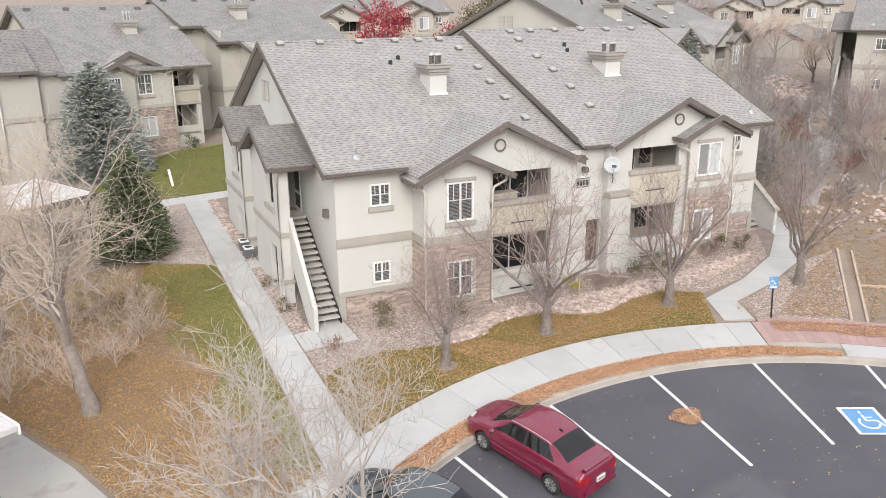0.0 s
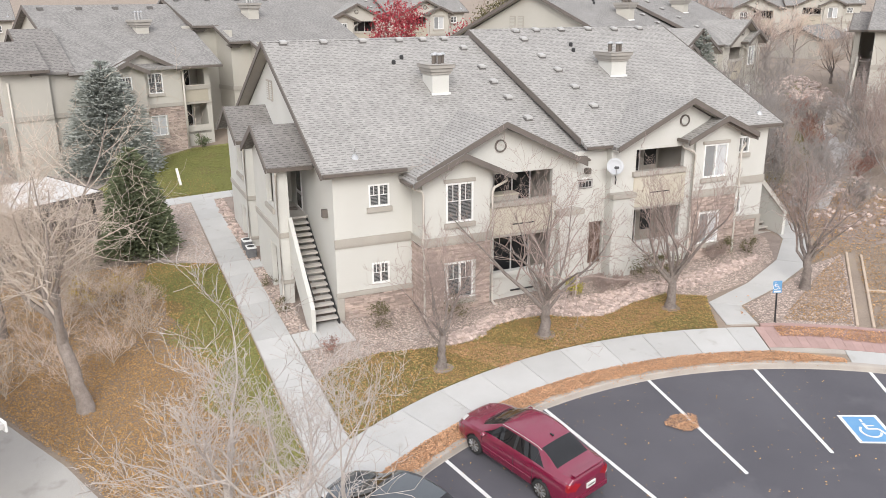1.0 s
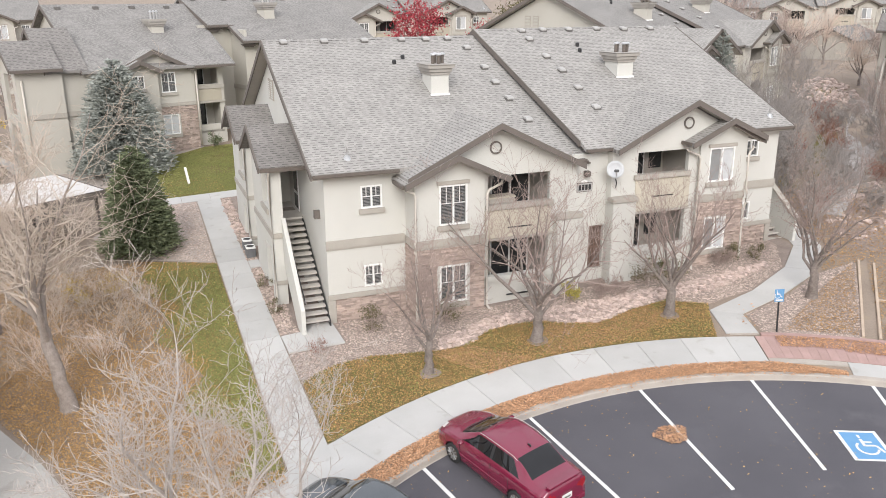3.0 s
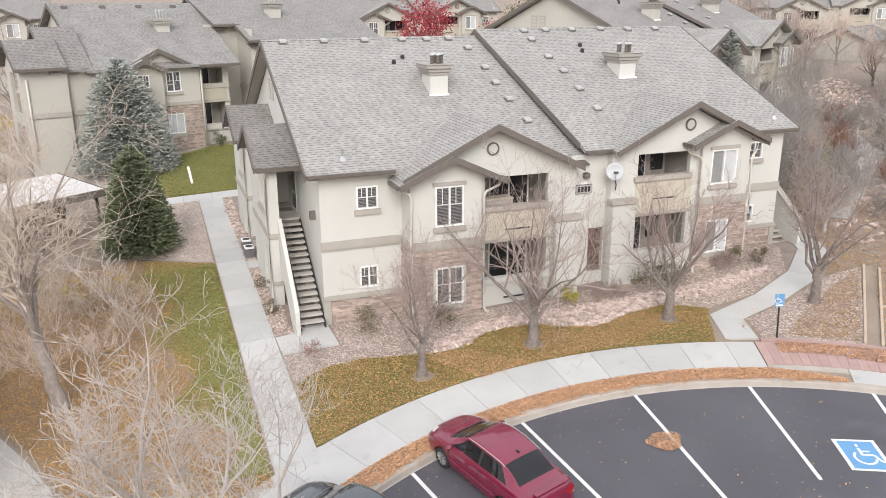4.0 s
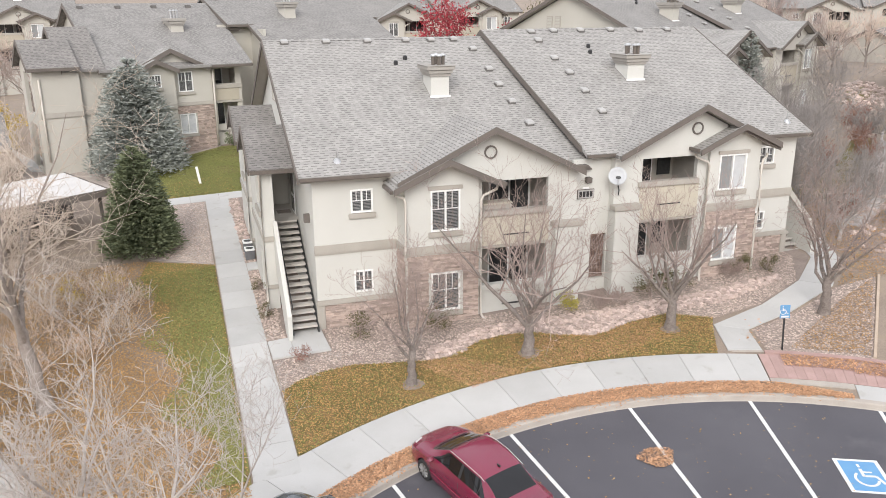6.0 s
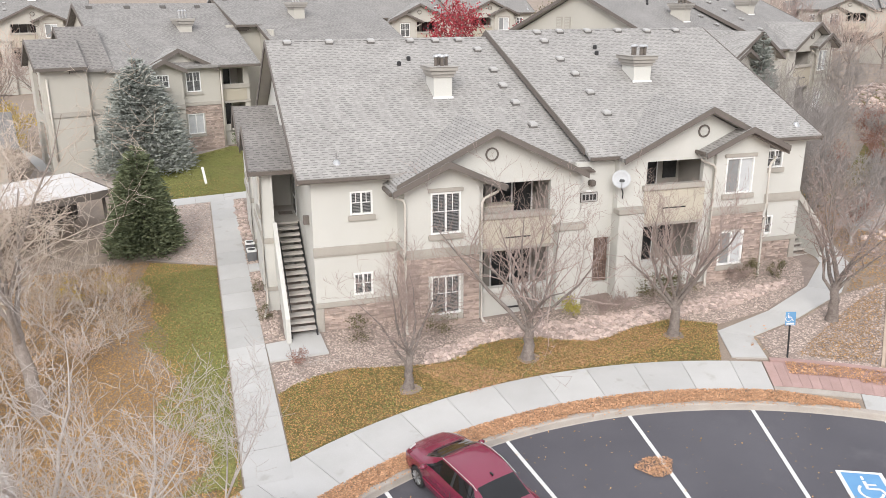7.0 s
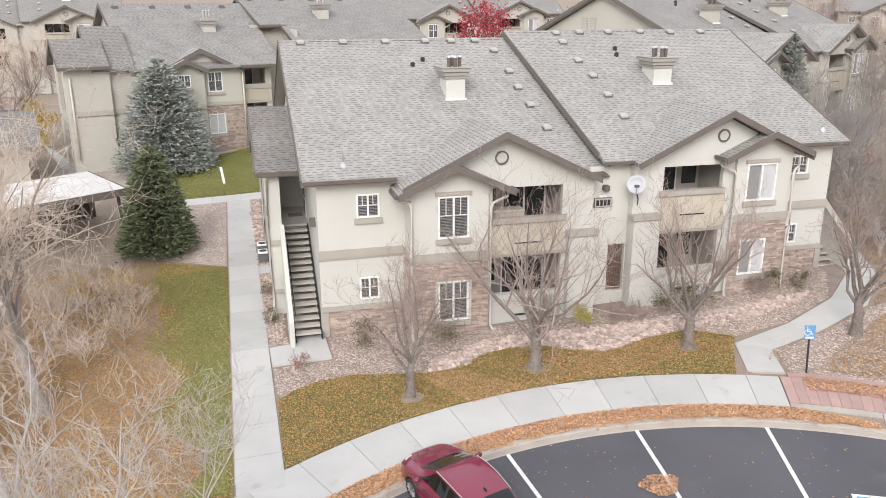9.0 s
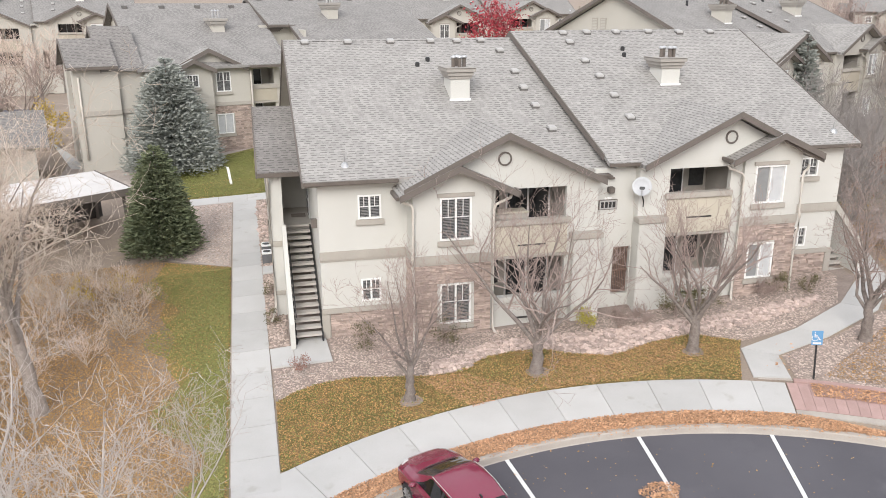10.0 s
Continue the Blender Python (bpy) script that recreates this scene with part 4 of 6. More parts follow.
for x0, y0, x1, y1 in ((0.75, -9.0, 1.75, -13.8), (4.47, -7.98, 5.0, -12.9), (8.32, -7.86, 7.8, -12.9), (12.0, -8.44, 10.55, -13.2), (15.4, -9.95, 13.2, -14.3), (15.55, -10.0, 15.9, -12.2), (16.6, -10.7, 14.3, -15.2)):
    stripe(x0, y0, x1, y1)
on_lot("access_symbol", [(11.6, -13.2), (12.12, -11.93), (13.15, -12.42), (12.6, -13.7)], 0.005, PAINT, "white border of the painted access symbol")
on_lot("access_symbol", [(11.72, -13.18), (12.18, -12.05), (13.02, -12.46), (12.54, -13.58)], 0.009, BLUE, "blue painted field of the access symbol")


def wheelchair(base, ux, uy, s, mat, parent=None):
    """The access pictogram as bars and an arc: base point, two axes, size."""
    segs = [((0.02, 0.95), (0.10, 0.95), 0.16), ((0.06, 0.8), (0.06, 0.42), 0.1), ((0.06, 0.45), (0.42, 0.45), 0.09), ((0.42, 0.45), (0.56, 0.1), 0.09), ((0.56, 0.1), (0.7, 0.14), 0.08), ((0.06, 0.64), (0.36, 0.64), 0.07)]
    for k in range(9):
        a0, a1 = radians(130 + k * 24), radians(130 + (k + 1) * 24)
        segs.append(((0.1 + 0.33 * math.cos(a0), 0.32 + 0.33 * math.sin(a0)), (0.1 + 0.33 * math.cos(a1), 0.32 + 0.33 * math.sin(a1)), 0.08))
    bm = bmesh.new()
    for (ax, ay), (bx, by), w in segs:
        d = Vector((bx - ax, by - ay)).normalized() * w / 2
        q = [(ax - d.y, ay + d.x), (ax + d.y, ay - d.x), (bx + d.y, by - d.x), (bx - d.y, by + d.x)]
        bm.faces.new([bm.verts.new(Vector(base) + Vector(ux) * (s * u) + Vector(uy) * (s * v)) for u, v in q])
    bm.normal_update()
    return part("pictogram", bm, mat, parent)


ux, uy = Vector((0.9, -0.41, 0.0)), Vector((0.4, 0.92, 0.0))
ux.z, uy.z = 0.045 * ux.x + 0.075 * ux.y, 0.045 * uy.x + 0.075 * uy.y
sym = wheelchair((12.15, -13.15, ground_z(12.15, -13.15) - 0.15 + 0.013), ux, uy, 0.85, PAINT)
tagged(sym, "white painted wheelchair pictogram", "road marking", kind="structure")


# ---- scattered stones and leaves ----
rng = np.random.default_rng(7)


def inside(poly, x, y):
    hit = np.zeros(len(x), bool)
    j = len(poly) - 1
    for i in range(len(poly)):
        xi, yi = poly[i]
        xj, yj = poly[j]
        with np.errstate(divide="ignore", invalid="ignore"):
            hit ^= ((yi > y) != (yj > y)) & (x < (xj - xi) * (y - yi) / (yj - yi + 1e-12) + xi)
        j = i
    return hit


def scatter_in(poly, n):
    xs, ys_ = [p[0] for p in poly], [p[1] for p in poly]
    x, y = rng.uniform(min(xs), max(xs), n * 4), rng.uniform(min(ys_), max(ys_), n * 4)
    keep = inside(poly, x, y)
    return x[keep][:n], y[keep][:n]


ICO_V, ICO_F = [], []
_bm = bmesh.new()
bmesh.ops.create_icosphere(_bm, subdivisions=1, radius=1.0)
_bm.verts.index_update()
ICO_V = np.array([v.co[:] for v in _bm.verts])
ICO_F = np.array([[v.index for v in f.verts] for f in _bm.faces])
_bm.free()


def stones(name, polys, n, r0, r1, mat, label):
    vs, fs, base = [], [], 0
    for poly in polys:
        x, y = scatter_in(poly, n)
        for a, b in zip(x, y):
            r = rng.uniform(r0, r1)
            t = rng.uniform(0, math.tau)
            v = ICO_V * rng.uniform(0.8, 1.2, ICO_V.shape) * (r * rng.uniform(0.8, 1.4), r * rng.uniform(0.7, 1.0), r * 0.62)
            c, s = math.cos(t), math.sin(t)
            v = np.stack([v[:, 0] * c - v[:, 1] * s + a, v[:, 0] * s + v[:, 1] * c + b, v[:, 2] + ground_z(a, b) + r * 0.25], 1)
            vs.append(v)
            fs.append(ICO_F + base)
            base += len(v)
    ob = raw(name, np.concatenate(vs).tolist(), np.concatenate(fs).tolist(), mat)
    return tagged(ob, label, "stones", kind="stuff")


def leaves(name, pts, size, mat, label, category="leaves", lift=0.02, on=ground_z, parent=None):
    x, y = pts
    n = len(x)
    r = rng.uniform(size * 0.6, size * 1.4, n)
    t = rng.uniform(0, math.tau, n)
    tilt = rng.uniform(-0.5, 0.5, (n, 2))
    z0 = np.array([on(a, b) for a, b in zip(x, y)]) + lift + rng.uniform(0, 0.03, n)
    vs = []
    for du, dv in ((-1, 0), (0, -0.6), (1, 0), (0, 0.6)):
        ox, oy = r * (du * np.cos(t) - dv * np.sin(t)), r * (du * np.sin(t) + dv * np.cos(t))
        vs.append(np.stack([x + ox, y + oy, z0 + ox * tilt[:, 0] + oy * tilt[:, 1] + 0.3 * r], 1))
    v = np.stack(vs, 1).reshape(-1, 3)
    f = np.arange(4 * n).reshape(-1, 4)
    ob = raw(name, v.tolist(), f.tolist(), mat, parent)
    if not parent:
        tagged(ob, label, category, kind="stuff")
    return ob


BED = LAWN_EDGE + [(16.2, -3.85), (18.9, -2.6), (20.4, -0.6), (20.4, 0.0), (18.1, -0.05), (18.1, -1.05), (3.36, -1.1), (3.3, -0.05), (0.5, -0.05), (0.55, -1.75), (-1.4, -1.75)]
stones("pebbles", [BED], 17000, 0.02, 0.045, PEBBLE, "loose rounded pebbles in the bed")
stones("pebbles", [[(-1.5, -0.2), (-0.85, -0.2), (-0.85, 6.2), (-1.58, 6.2)], [(-1.6, 7.2), (-1.15, 7.2), (-1.15, 16.5), (-1.66, 16.5)]], 900, 0.03, 0.07, PEBBLE, "loose rounded pebbles beside the path")
stones("cobbles", [[(4.2, -3.4), (5.4, -2.75), (6.43, -2.65), (7.42, -2.8), (8.22, -3.35), (9.24, -3.8), (9.78, -3.75), (10.98, -3.35), (12.6, -3.2), (15.0, -3.2), (18.5, -2.3), (18.5, -1.9), (14.0, -2.3), (9.5, -2.2), (6.0, -1.9), (4.2, -2.6)]], 1700, 0.06, 0.13, COBBLE, "pale pink river cobbles along the bed's edge")
stones("cobbles", [[(3.4, -3.4), (4.4, -3.5), (5.5, -2.8), (4.6, -2.4), (3.6, -2.8)], [(-1.6, 10.2), (-1.15, 10.2), (-1.15, 16), (-1.66, 16)]], 60, 0.08, 0.15, COBBLE, "pale pink river cobbles")
stones("pebbles", [[(-2.9, 7.7), (-2.9, 16.5), (-5.2, 16.5), (-7.6, 13.0), (-5.8, 9.5)]], 6500, 0.022, 0.05, PEBBLE, "pale gravel beside the path")
stones("pebbles", [[(14.2, -6.7), (14.6, -5.45), (16.9, -4.85), (19.8, -3.7), (22.0, -3.4), (17.0, -8.5), (15.2, -7.5)]], 4500, 0.02, 0.045, PEBBLE, "gravel bed stones")
stones("cobbles", [[(23.5, -1.5), (26.0, 4.5), (31, 6), (33, 0), (27, -4)]], 160, 0.1, 0.22, COBBLE, "rough pale stones on the slope")
leaves("fallen_leaves", scatter_in(FRONT_LAWN, 34000), 0.025, LEAF_GOLD, "golden fallen leaves on the lawn")
turn_, edge_ = rng.uniform(-36, 33, 30000), rng.uniform(0, 1, 30000)
outer = R_WALK0 + 0.04 - 0.05 * np.maximum(turn_ - 25, 0)
inner = R_ASPHALT + 0.17 + 0.05 * np.sin(turn_ * 1.31) * np.sin(turn_ * 0.47 + 1)
rad_ = np.where(rng.uniform(0, 1, 30000) < 0.05, inner + rng.normal(0, 0.12, 30000), inner + (outer - inner) * edge_)
leaves("fallen_leaves", (CX + rad_ * np.sin(np.radians(turn_)), CY + rad_ * np.cos(np.radians(turn_))), 0.03, LEAF_RUST, "rust fallen leaves in the planting strip")
leaves("fallen_leaves", scatter_in([(6.5, -5.2), (7.5, -3.2), (9.5, -4.0), (11.2, -3.5), (12.8, -4.2), (9.5, -5.4)], 3500), 0.028, LEAF_RUST, "rust fallen leaves under the trees")
leaves("fallen_leaves", scatter_in([(2.9, -3.6), (4.4, -3.6), (6.0, -5.2), (4.2, -5.6)], 2600), 0.028, LEAF_RUST, "rust fallen leaves under the trees")
leaves("fallen_leaves", scatter_in([(-14.0, 3.3), (-10.7, -1.5), (-8.8, -4.9), (-8.0, -6.7), (-7.2, -9.0), (-2.8, -8.3), (-2.85, 7.5), (-6, 9), (-14, 9)], 90000), 0.026, LEAF_GOLD, "golden leaf litter under the trees")
leaves("fallen_leaves", scatter_in([(-8.7, -4.8), (-7.8, -6.9), (-5.2, -9.5), (-2.8, -8.4), (-3.8, -3), (-7, 1.5), (-11.6, 0.6)], 30000), 0.025, LEAF_TAWNY, "rust leaf litter under the trees")
leaves("fallen_leaves", scatter_in([(15.0, -6.9), (19.5, -4.5), (21.8, -3.5), (17.0, -8.3)], 3000), 0.03, LEAF_TAWNY, "rust leaves on the gravel")
leaves("fallen_leaves", scatter_in([(17.5, -8.8), (22.5, -3.5), (30, -3), (24, -10)], 9000), 0.036, LEAF_TAWNY, "rust leaves beyond the timber edging")
leaves("fallen_leaves", scatter_in([(-1.2, 17.8), (-6.6, 17.8), (-6.5, 20.0), (-3, 21), (-1.2, 21)], 1500), 0.036, LEAF_GOLD, "leaves on the rear lawn")
leaves("fallen_leaves", scatter_in(arc_pts(16.75, 27, 34, 10) + arc_pts(16.6, 34, 48, 16) + arc_pts(17.45, 48, 27, 16), 4200), 0.034, LEAF_RUST, "rust leaves on the paver strip", "leaves", 0.04)
leaves("fallen_leaves", scatter_in([(19.9, -3.7), (22.1, -1.7), (25.2, 5.0), (27.0, 11.0), (31, 12), (30, -2), (23.5, -3.4)], 13000), 0.042, LEAF_TAWNY, "rust leaf litter on the slope")


BLADE = material("grass_blades", (0.20, 0.215, 0.06), (0.265, 0.25, 0.085), 0.9, 0.7, 20, 0.0, island=0.3)
leaves("grass", scatter_in([(4.0, 17.85), (-6.6, 17.85), (-7.2, 21.0), (-5.5, 24.0), (-4.2, 26.0), (-1.3, 27.8), (4.0, 28.0)], 40000), 0.04, BLADE, "short green grass with dry blades", "grass", 0.035)
gx, gy = rng.uniform(0, 1, 34000), rng.uniform(-7.8, 7.3, 34000)
gx = -2.88 - (1.5 + 0.1 * gy + 0.5 * np.sin(gy * 1.3)) * (0.85 * gx + 0.5 * gx ** 4)
leaves("grass", (gx, gy), 0.034, BLADE, "short green grass with dry blades", "grass", 0.03)
leaves("grass", scatter_in(FRONT_LAWN, 7000), 0.03, BLADE, "short green grass under the leaves", "grass", 0.03)
leaves("fallen_leaves", scatter_in([(5.2, -5.4), (6.5, -3.0), (8.2, -3.7), (11.0, -3.6), (13.4, -4.3), (13.0, -5.0), (9.5, -5.2)], 7000), 0.027, LEAF_TAWNY, "rust leaves drifted under the trees")


def lot_z(x, y):
    return ground_z(x, y) - 0.15
ang, rad_ = rng.uniform(0, math.tau, 900), np.sqrt(rng.uniform(0, 1, 900))
leaves("leaf_pile", (7.78 + 0.5 * rad_ * np.cos(ang) * (1 + 0.2 * np.sin(3 * ang)), -10.33 + 0.42 * rad_ * np.sin(ang)), 0.028, LEAF_RUST, "small heap of leaves on the asphalt", "leaf pile", 0.01, lot_z)
xs_, ys_ = scatter_in(arc_pts(R_ASPHALT - 0.05, -30, 30, 20) + arc_pts(6, 30, -30, 10), 420)
leaves("fallen_leaves", (xs_, ys_), 0.026, LEAF_GOLD, "single leaves on the asphalt", "leaves", 0.006, lot_z)
leaves("fallen_leaves", scatter_in([(13.3, -6.2), (14.2, -6.6), (15.5, -4.9), (15.0, -4.6)], 18), 0.05, LEAF_RUST, "few leaves on the path", "leaves", 0.04)


# ---- trees and shrubs ----
def grow(seed, height, trunk, levels, spread, kids, start=0.3, lean=(0, 0), up=0.35, r_min=0.006, forks=None):
    """Segments (p, q, r0, r1, level) of a bare tree."""
    rd = random.Random(seed)
    out, limb = [], [0]

    def branch(p, d, length, r, level):
        if level == 1:
            limb[0] += 1
        n = 5 if level < 2 else 3
        pts = [p]
        for i in range(n):
            wob = Vector((rd.gauss(0, 1), rd.gauss(0, 1), rd.gauss(0, 1))) * (0.05, 0.17, 0.24, 0.27, 0.27)[level]
            d = (d + wob + Vector((0, 0, up * 0.25 if level else 0.05))).normalized()
            q = p + d * (length / n)
            ra, rb = r * (1 - 0.86 * i / n), r * (1 - 0.86 * (i + 1) / n)
            out.append((p, q, max(ra, r_min), max(rb, r_min), level, limb[0]))
            p = q
            pts.append(p)
        if level >= levels:
            return
        count = kids[min(level, len(kids) - 1)]
        for k in range(count):
            f = (start if level == 0 else 0.2) + (1 - (start if level == 0 else 0.2)) * (k + rd.random()) / count
            f = min(f, 0.999)
            i = int(f * n)
            a = pts[i].lerp(pts[i + 1], f * n - i)
            turn = rd.uniform(0, math.tau)
            side = d.orthogonal().normalized()
            side.rotate(Matrix.Rotation(turn, 3, d))
            nd = (d * (1 - spread) + side * spread + Vector((0, 0, up))).normalized()
            branch(a, nd, length * rd.uniform(0.36, 0.66) * (1.1 - 0.35 * f), r * (1 - 0.75 * f) * rd.uniform(0.48, 0.66), level + 1)

    d0 = Vector((lean[0], lean[1], 1)).normalized()
    if forks:
        # a flared, slightly crooked trunk whose leader thins out among the limbs
        q, h0 = Vector((0, 0, -0.1)), height * start
        stem = [(q, trunk * 1.45)]
        for k in range(1, 9):
            f = k / 6
            q = d0 * h0 * f + Vector((rd.gauss(0, 1), rd.gauss(0, 1), 0)) * trunk * 0.16
            stem.append((q, trunk * (1.12, 1.0, 0.95, 0.9, 0.84, 0.76, 0.6, 0.42)[k - 1]))
        for (p, ra), (q, rb) in zip(stem, stem[1:]):
            out.append((p, q, max(ra, r_min), max(rb, r_min), 0, 0))
        for k in range(forks):
            a = math.tau * k / forks + rd.uniform(-0.5, 0.5)
            p, ra = stem[8 - (k * 5 % 4)]
            branch(p, (d0 + Vector((math.cos(a), math.sin(a), 0)) * rd.uniform(0.4, 1.05)).normalized(), height * (1 - start) * rd.uniform(0.65, 1.0), min(ra * 0.75, trunk * rd.uniform(0.33, 0.5)), 1)
    else:
        branch(Vector((0, 0, -0.1)), d0, height, trunk, 0)
    return out


def limbs(segs, pick, sides):
    vs, fs = [], []
    last = None
    for p, q, r0, r1, lv, _ in segs:
        if not pick(lv):
            continue
        d = q - p
        if d.length < 1e-5:
            continue
        rot = Vector((0, 0, 1)).rotation_difference(d)
        joined = last is not None and (last - p).length < 1e-6
        last = q
        b = len(vs) - sides if joined else len(vs)
        for c, r in ((q, r1),) if joined else ((p, r0), (q, r1)):
            for k in range(sides):
                a = math.tau * k / sides
                vs.append((c + rot @ Vector((r * math.cos(a), r * math.sin(a), 0)))[:])
        for k in range(sides):
            fs.append((b + k, b + (k + 1) % sides, b + sides + (k + 1) % sides, b + sides + k))
    return vs, fs


def bare_tree(x, y, label, seed, height, trunk, bark, twig, levels=4, spread=0.55, kids=(9, 6, 5, 4), start=0.28, lean=(0, 0), up=0.3, forks=None, z=None, category="tree", name="tree", r_min=0.006, group=""):
    root = thing(name, label, category, group, at=(x, y, ground_z(x, y) if z is None else z))
    segs = grow(seed, height, trunk, levels, spread, kids, start, lean, up, r_min, forks)
    v, f = limbs(segs, lambda lv: lv == 0, 9)
    if v:
        raw("trunk", v, f, bark, root, True)
    for k in sorted({g[5] for g in segs if g[4] == 1}):
        v, f = limbs([g for g in segs if g[4] == 1 and g[5] == k], lambda lv: True, 6)
        raw("limb", v, f, bark, root, True)
    v, f = limbs(segs, lambda lv: lv > 1, 3)
    raw("crown", v, f, twig, root)
    return root


def conifer(x, y, label, seed, height, radius, mat, z=None, n=1500, skirt=0.06, blade=1.0, bushy=1.0):
    """Whorls of drooping boughs, each a spray of needle tufts."""
    rd = np.random.default_rng(seed)
    root = thing("conifer", label, "conifer", at=(x, y, ground_z(x, y) if z is None else z))
    bm = bmesh.new()
    lathe(bm, [(0.16, -0.1), (0.12, height * 0.4), (0.02, height * 0.97)], 8)
    part("trunk", bm, BARK, root, smooth=True)
    vs, fs = [], []
    for k in range(n):
        h = skirt + (1 - skirt) * (1 - math.sqrt(rd.uniform(0, 1)))
        h = min((math.floor(h * 15) + rd.uniform(0, 0.85) + 0.1) / 15, 0.995)
        reach = radius * (1 - h) ** 0.62 * rd.choice((0.8, 0.95, 1.0, 1.1)) * rd.uniform(0.85, 1.03) + 0.08
        a = rd.uniform(0, math.tau)
        dx, dy = math.cos(a), math.sin(a)
        droop = -0.16 + 0.3 * h
        m = 9
        for j in range(m):
            t = 0.3 + 0.7 * (j + rd.uniform(0, 1)) / m
            c = np.array([dx * reach * t, dy * reach * t, h * height + reach * t * droop + 0.12 * t * t])
            side = rd.uniform(-1, 1) * 0.13 * (1.3 - t) * blade
            c = c + np.array([-dy * side, dx * side, rd.uniform(-0.05, 0.05)])
            u = np.array([dx + rd.uniform(-0.7, 0.7), dy + rd.uniform(-0.7, 0.7), rd.uniform(-0.1, 0.45)])
            u = u / np.linalg.norm(u) * rd.uniform(0.1, 0.19) * blade * bushy
            w = np.cross(u, rd.normal(size=3))
            w = w / (np.linalg.norm(w) + 1e-6) * 0.035 * blade * bushy
            b = len(vs)
            vs += [(c - u * 0.3 - w * 0.6).tolist(), (c + w).tolist(), (c + u).tolist(), (c - w).tolist()]
            fs.append((b, b + 1, b + 2, b + 3))
    crown = raw("crown", vs, fs, mat, root)
    return root


def leafy(x, y, label, seed, height, radius, mat, n=3000, name="shrub", category="shrub", z=None, stem=TWIG, size=0.06, gap=0.35):
    """A leafy shrub or small tree: stems and a loose cloud of leaves in clumps."""
    rd = np.random.default_rng(seed)
    root = thing(name, label, category, at=(x, y, ground_z(x, y) if z is None else z))
    segs = grow(seed, height * 0.85, 0.03 * height, 2, 0.6, (8, 5), 0.15, up=0.35, r_min=0.006)
    v, f = limbs(segs, lambda lv: True, 4)
    raw("stem", v, f, stem, root)
    clumps = rd.normal(size=(max(14, n // 60), 3))
    clumps /= np.linalg.norm(clumps, axis=1)[:, None]
    clumps *= rd.uniform(0.45, 0.95, (len(clumps), 1))
    vs, fs = [], []
    for k in range(n):
        c = clumps[rd.integers(len(clumps))] + rd.normal(size=3) * gap * 0.5
        p = np.array([c[0] * radius, c[1] * radius, height * (0.55 + 0.45 * c[2])])
        if p[2] < 0.02:
            continue
        u, w = rd.normal(size=3), rd.normal(size=3)
        u, w = u / np.linalg.norm(u) * size, w / np.linalg.norm(w) * size * 0.6
        b = len(vs)
        vs += [(p - u).tolist(), (p - w).tolist(), (p + u).tolist(), (p + w).tolist()]
        fs.append((b, b + 1, b + 2, b + 3))
    raw("foliage", vs, fs, mat, root)
    return root


# young trees in the front lawn
bare_tree(2.5, -4.7, "young leafless tree with ash-grey bark in the front lawn", 11, 4.1, 0.15, BARK, TWIG, 4, 0.6, (6, 8, 6, 3), 0.24, (0, 0), 0.28, forks=7, r_min=0.0044)
bare_tree(6.68, -4.2, "tall leafless tree with spreading crown in the lawn", 12, 6.3, 0.19, BARK, TWIG, 4, 0.58, (6, 8, 6, 3), 0.17, (0.02, 0), 0.3, forks=8, r_min=0.0044)
bare_tree(12.0, -4.4, "leafless tree with upright crown near the path", 13, 5.5, 0.18, BARK, TWIG, 4, 0.55, (6, 8, 6, 3), 0.2, (0, 0), 0.32, forks=8, r_min=0.0044)
bare_tree(17.8, -5.3, "leafless tree with dark trunk in the gravel bed", 14, 5.4, 0.18, BARK, TWIG, 4, 0.62, (6, 8, 6, 3), 0.22, (0, 0), 0.25, forks=8, r_min=0.0044)
for x, y, r in ((2.5, -4.75, 0.34), (6.68, -4.25, 0.36), (12.0, -4.45, 0.34)):
    flat("mulch_ring", [(x + r * (1 + 0.12 * math.sin(3 * a + x)) * math.cos(a), y + r * (1 + 0.12 * math.cos(2 * a)) * math.sin(a)) for a in (math.tau * k / 18 for k in range(18))], 0.052, GRAVEL_PINK, "bare pale ring of soil round a trunk", "mulch", thick=0.1)
# trees close to the camera's side of the path
bare_tree(-8.3, -2.35, "large old leafless tree with thick leaning trunk", 21, 8.6, 0.21, OLD_BARK, TAN_TWIG, 4, 0.66, (9, 9, 7, 4), 0.3, (-0.16, 0.15), 0.2, forks=9, r_min=0.005)
bare_tree(-5.7, -14.9, "pale-barked leafless tree with fan of fine branches", 22, 6.9, 0.12, PALE_BARK, PALE_BARK, 4, 0.6, (8, 8, 6, 3), 0.55, (0.0, 0.05), 0.3, forks=7, r_min=0.0045)
bare_tree(-4.95, -15.4, "pale-barked leafless tree with fan of fine branches", 23, 6.6, 0.11, PALE_BARK, PALE_BARK, 4, 0.6, (8, 8, 6, 3), 0.55, (0.03, 0.02), 0.3, forks=7, r_min=0.0045)
bare_tree(-3.2, -12.9, "slim pale leafless tree beside the parking court", 24, 5.4, 0.07, PALE_BARK, PALE_BARK, 4, 0.6, (8, 7, 6, 3), 0.45, (0.0, 0.05), 0.3, forks=5, r_min=0.0035)
bare_tree(-11.0, 4.0, "leafless tree with tangled tan crown", 26, 6.2, 0.16, BARK, PINK_TWIG, 4, 0.62, (8, 9, 7, 4), 0.25, (0.05, 0), 0.25, forks=6)
bare_tree(-12.5, -1.5, "leafless tree with tangled grey crown", 27, 6.2, 0.16, BARK, TAN_TWIG, 4, 0.62, (8, 9, 7, 4), 0.25, (0.05, 0), 0.25, forks=6)
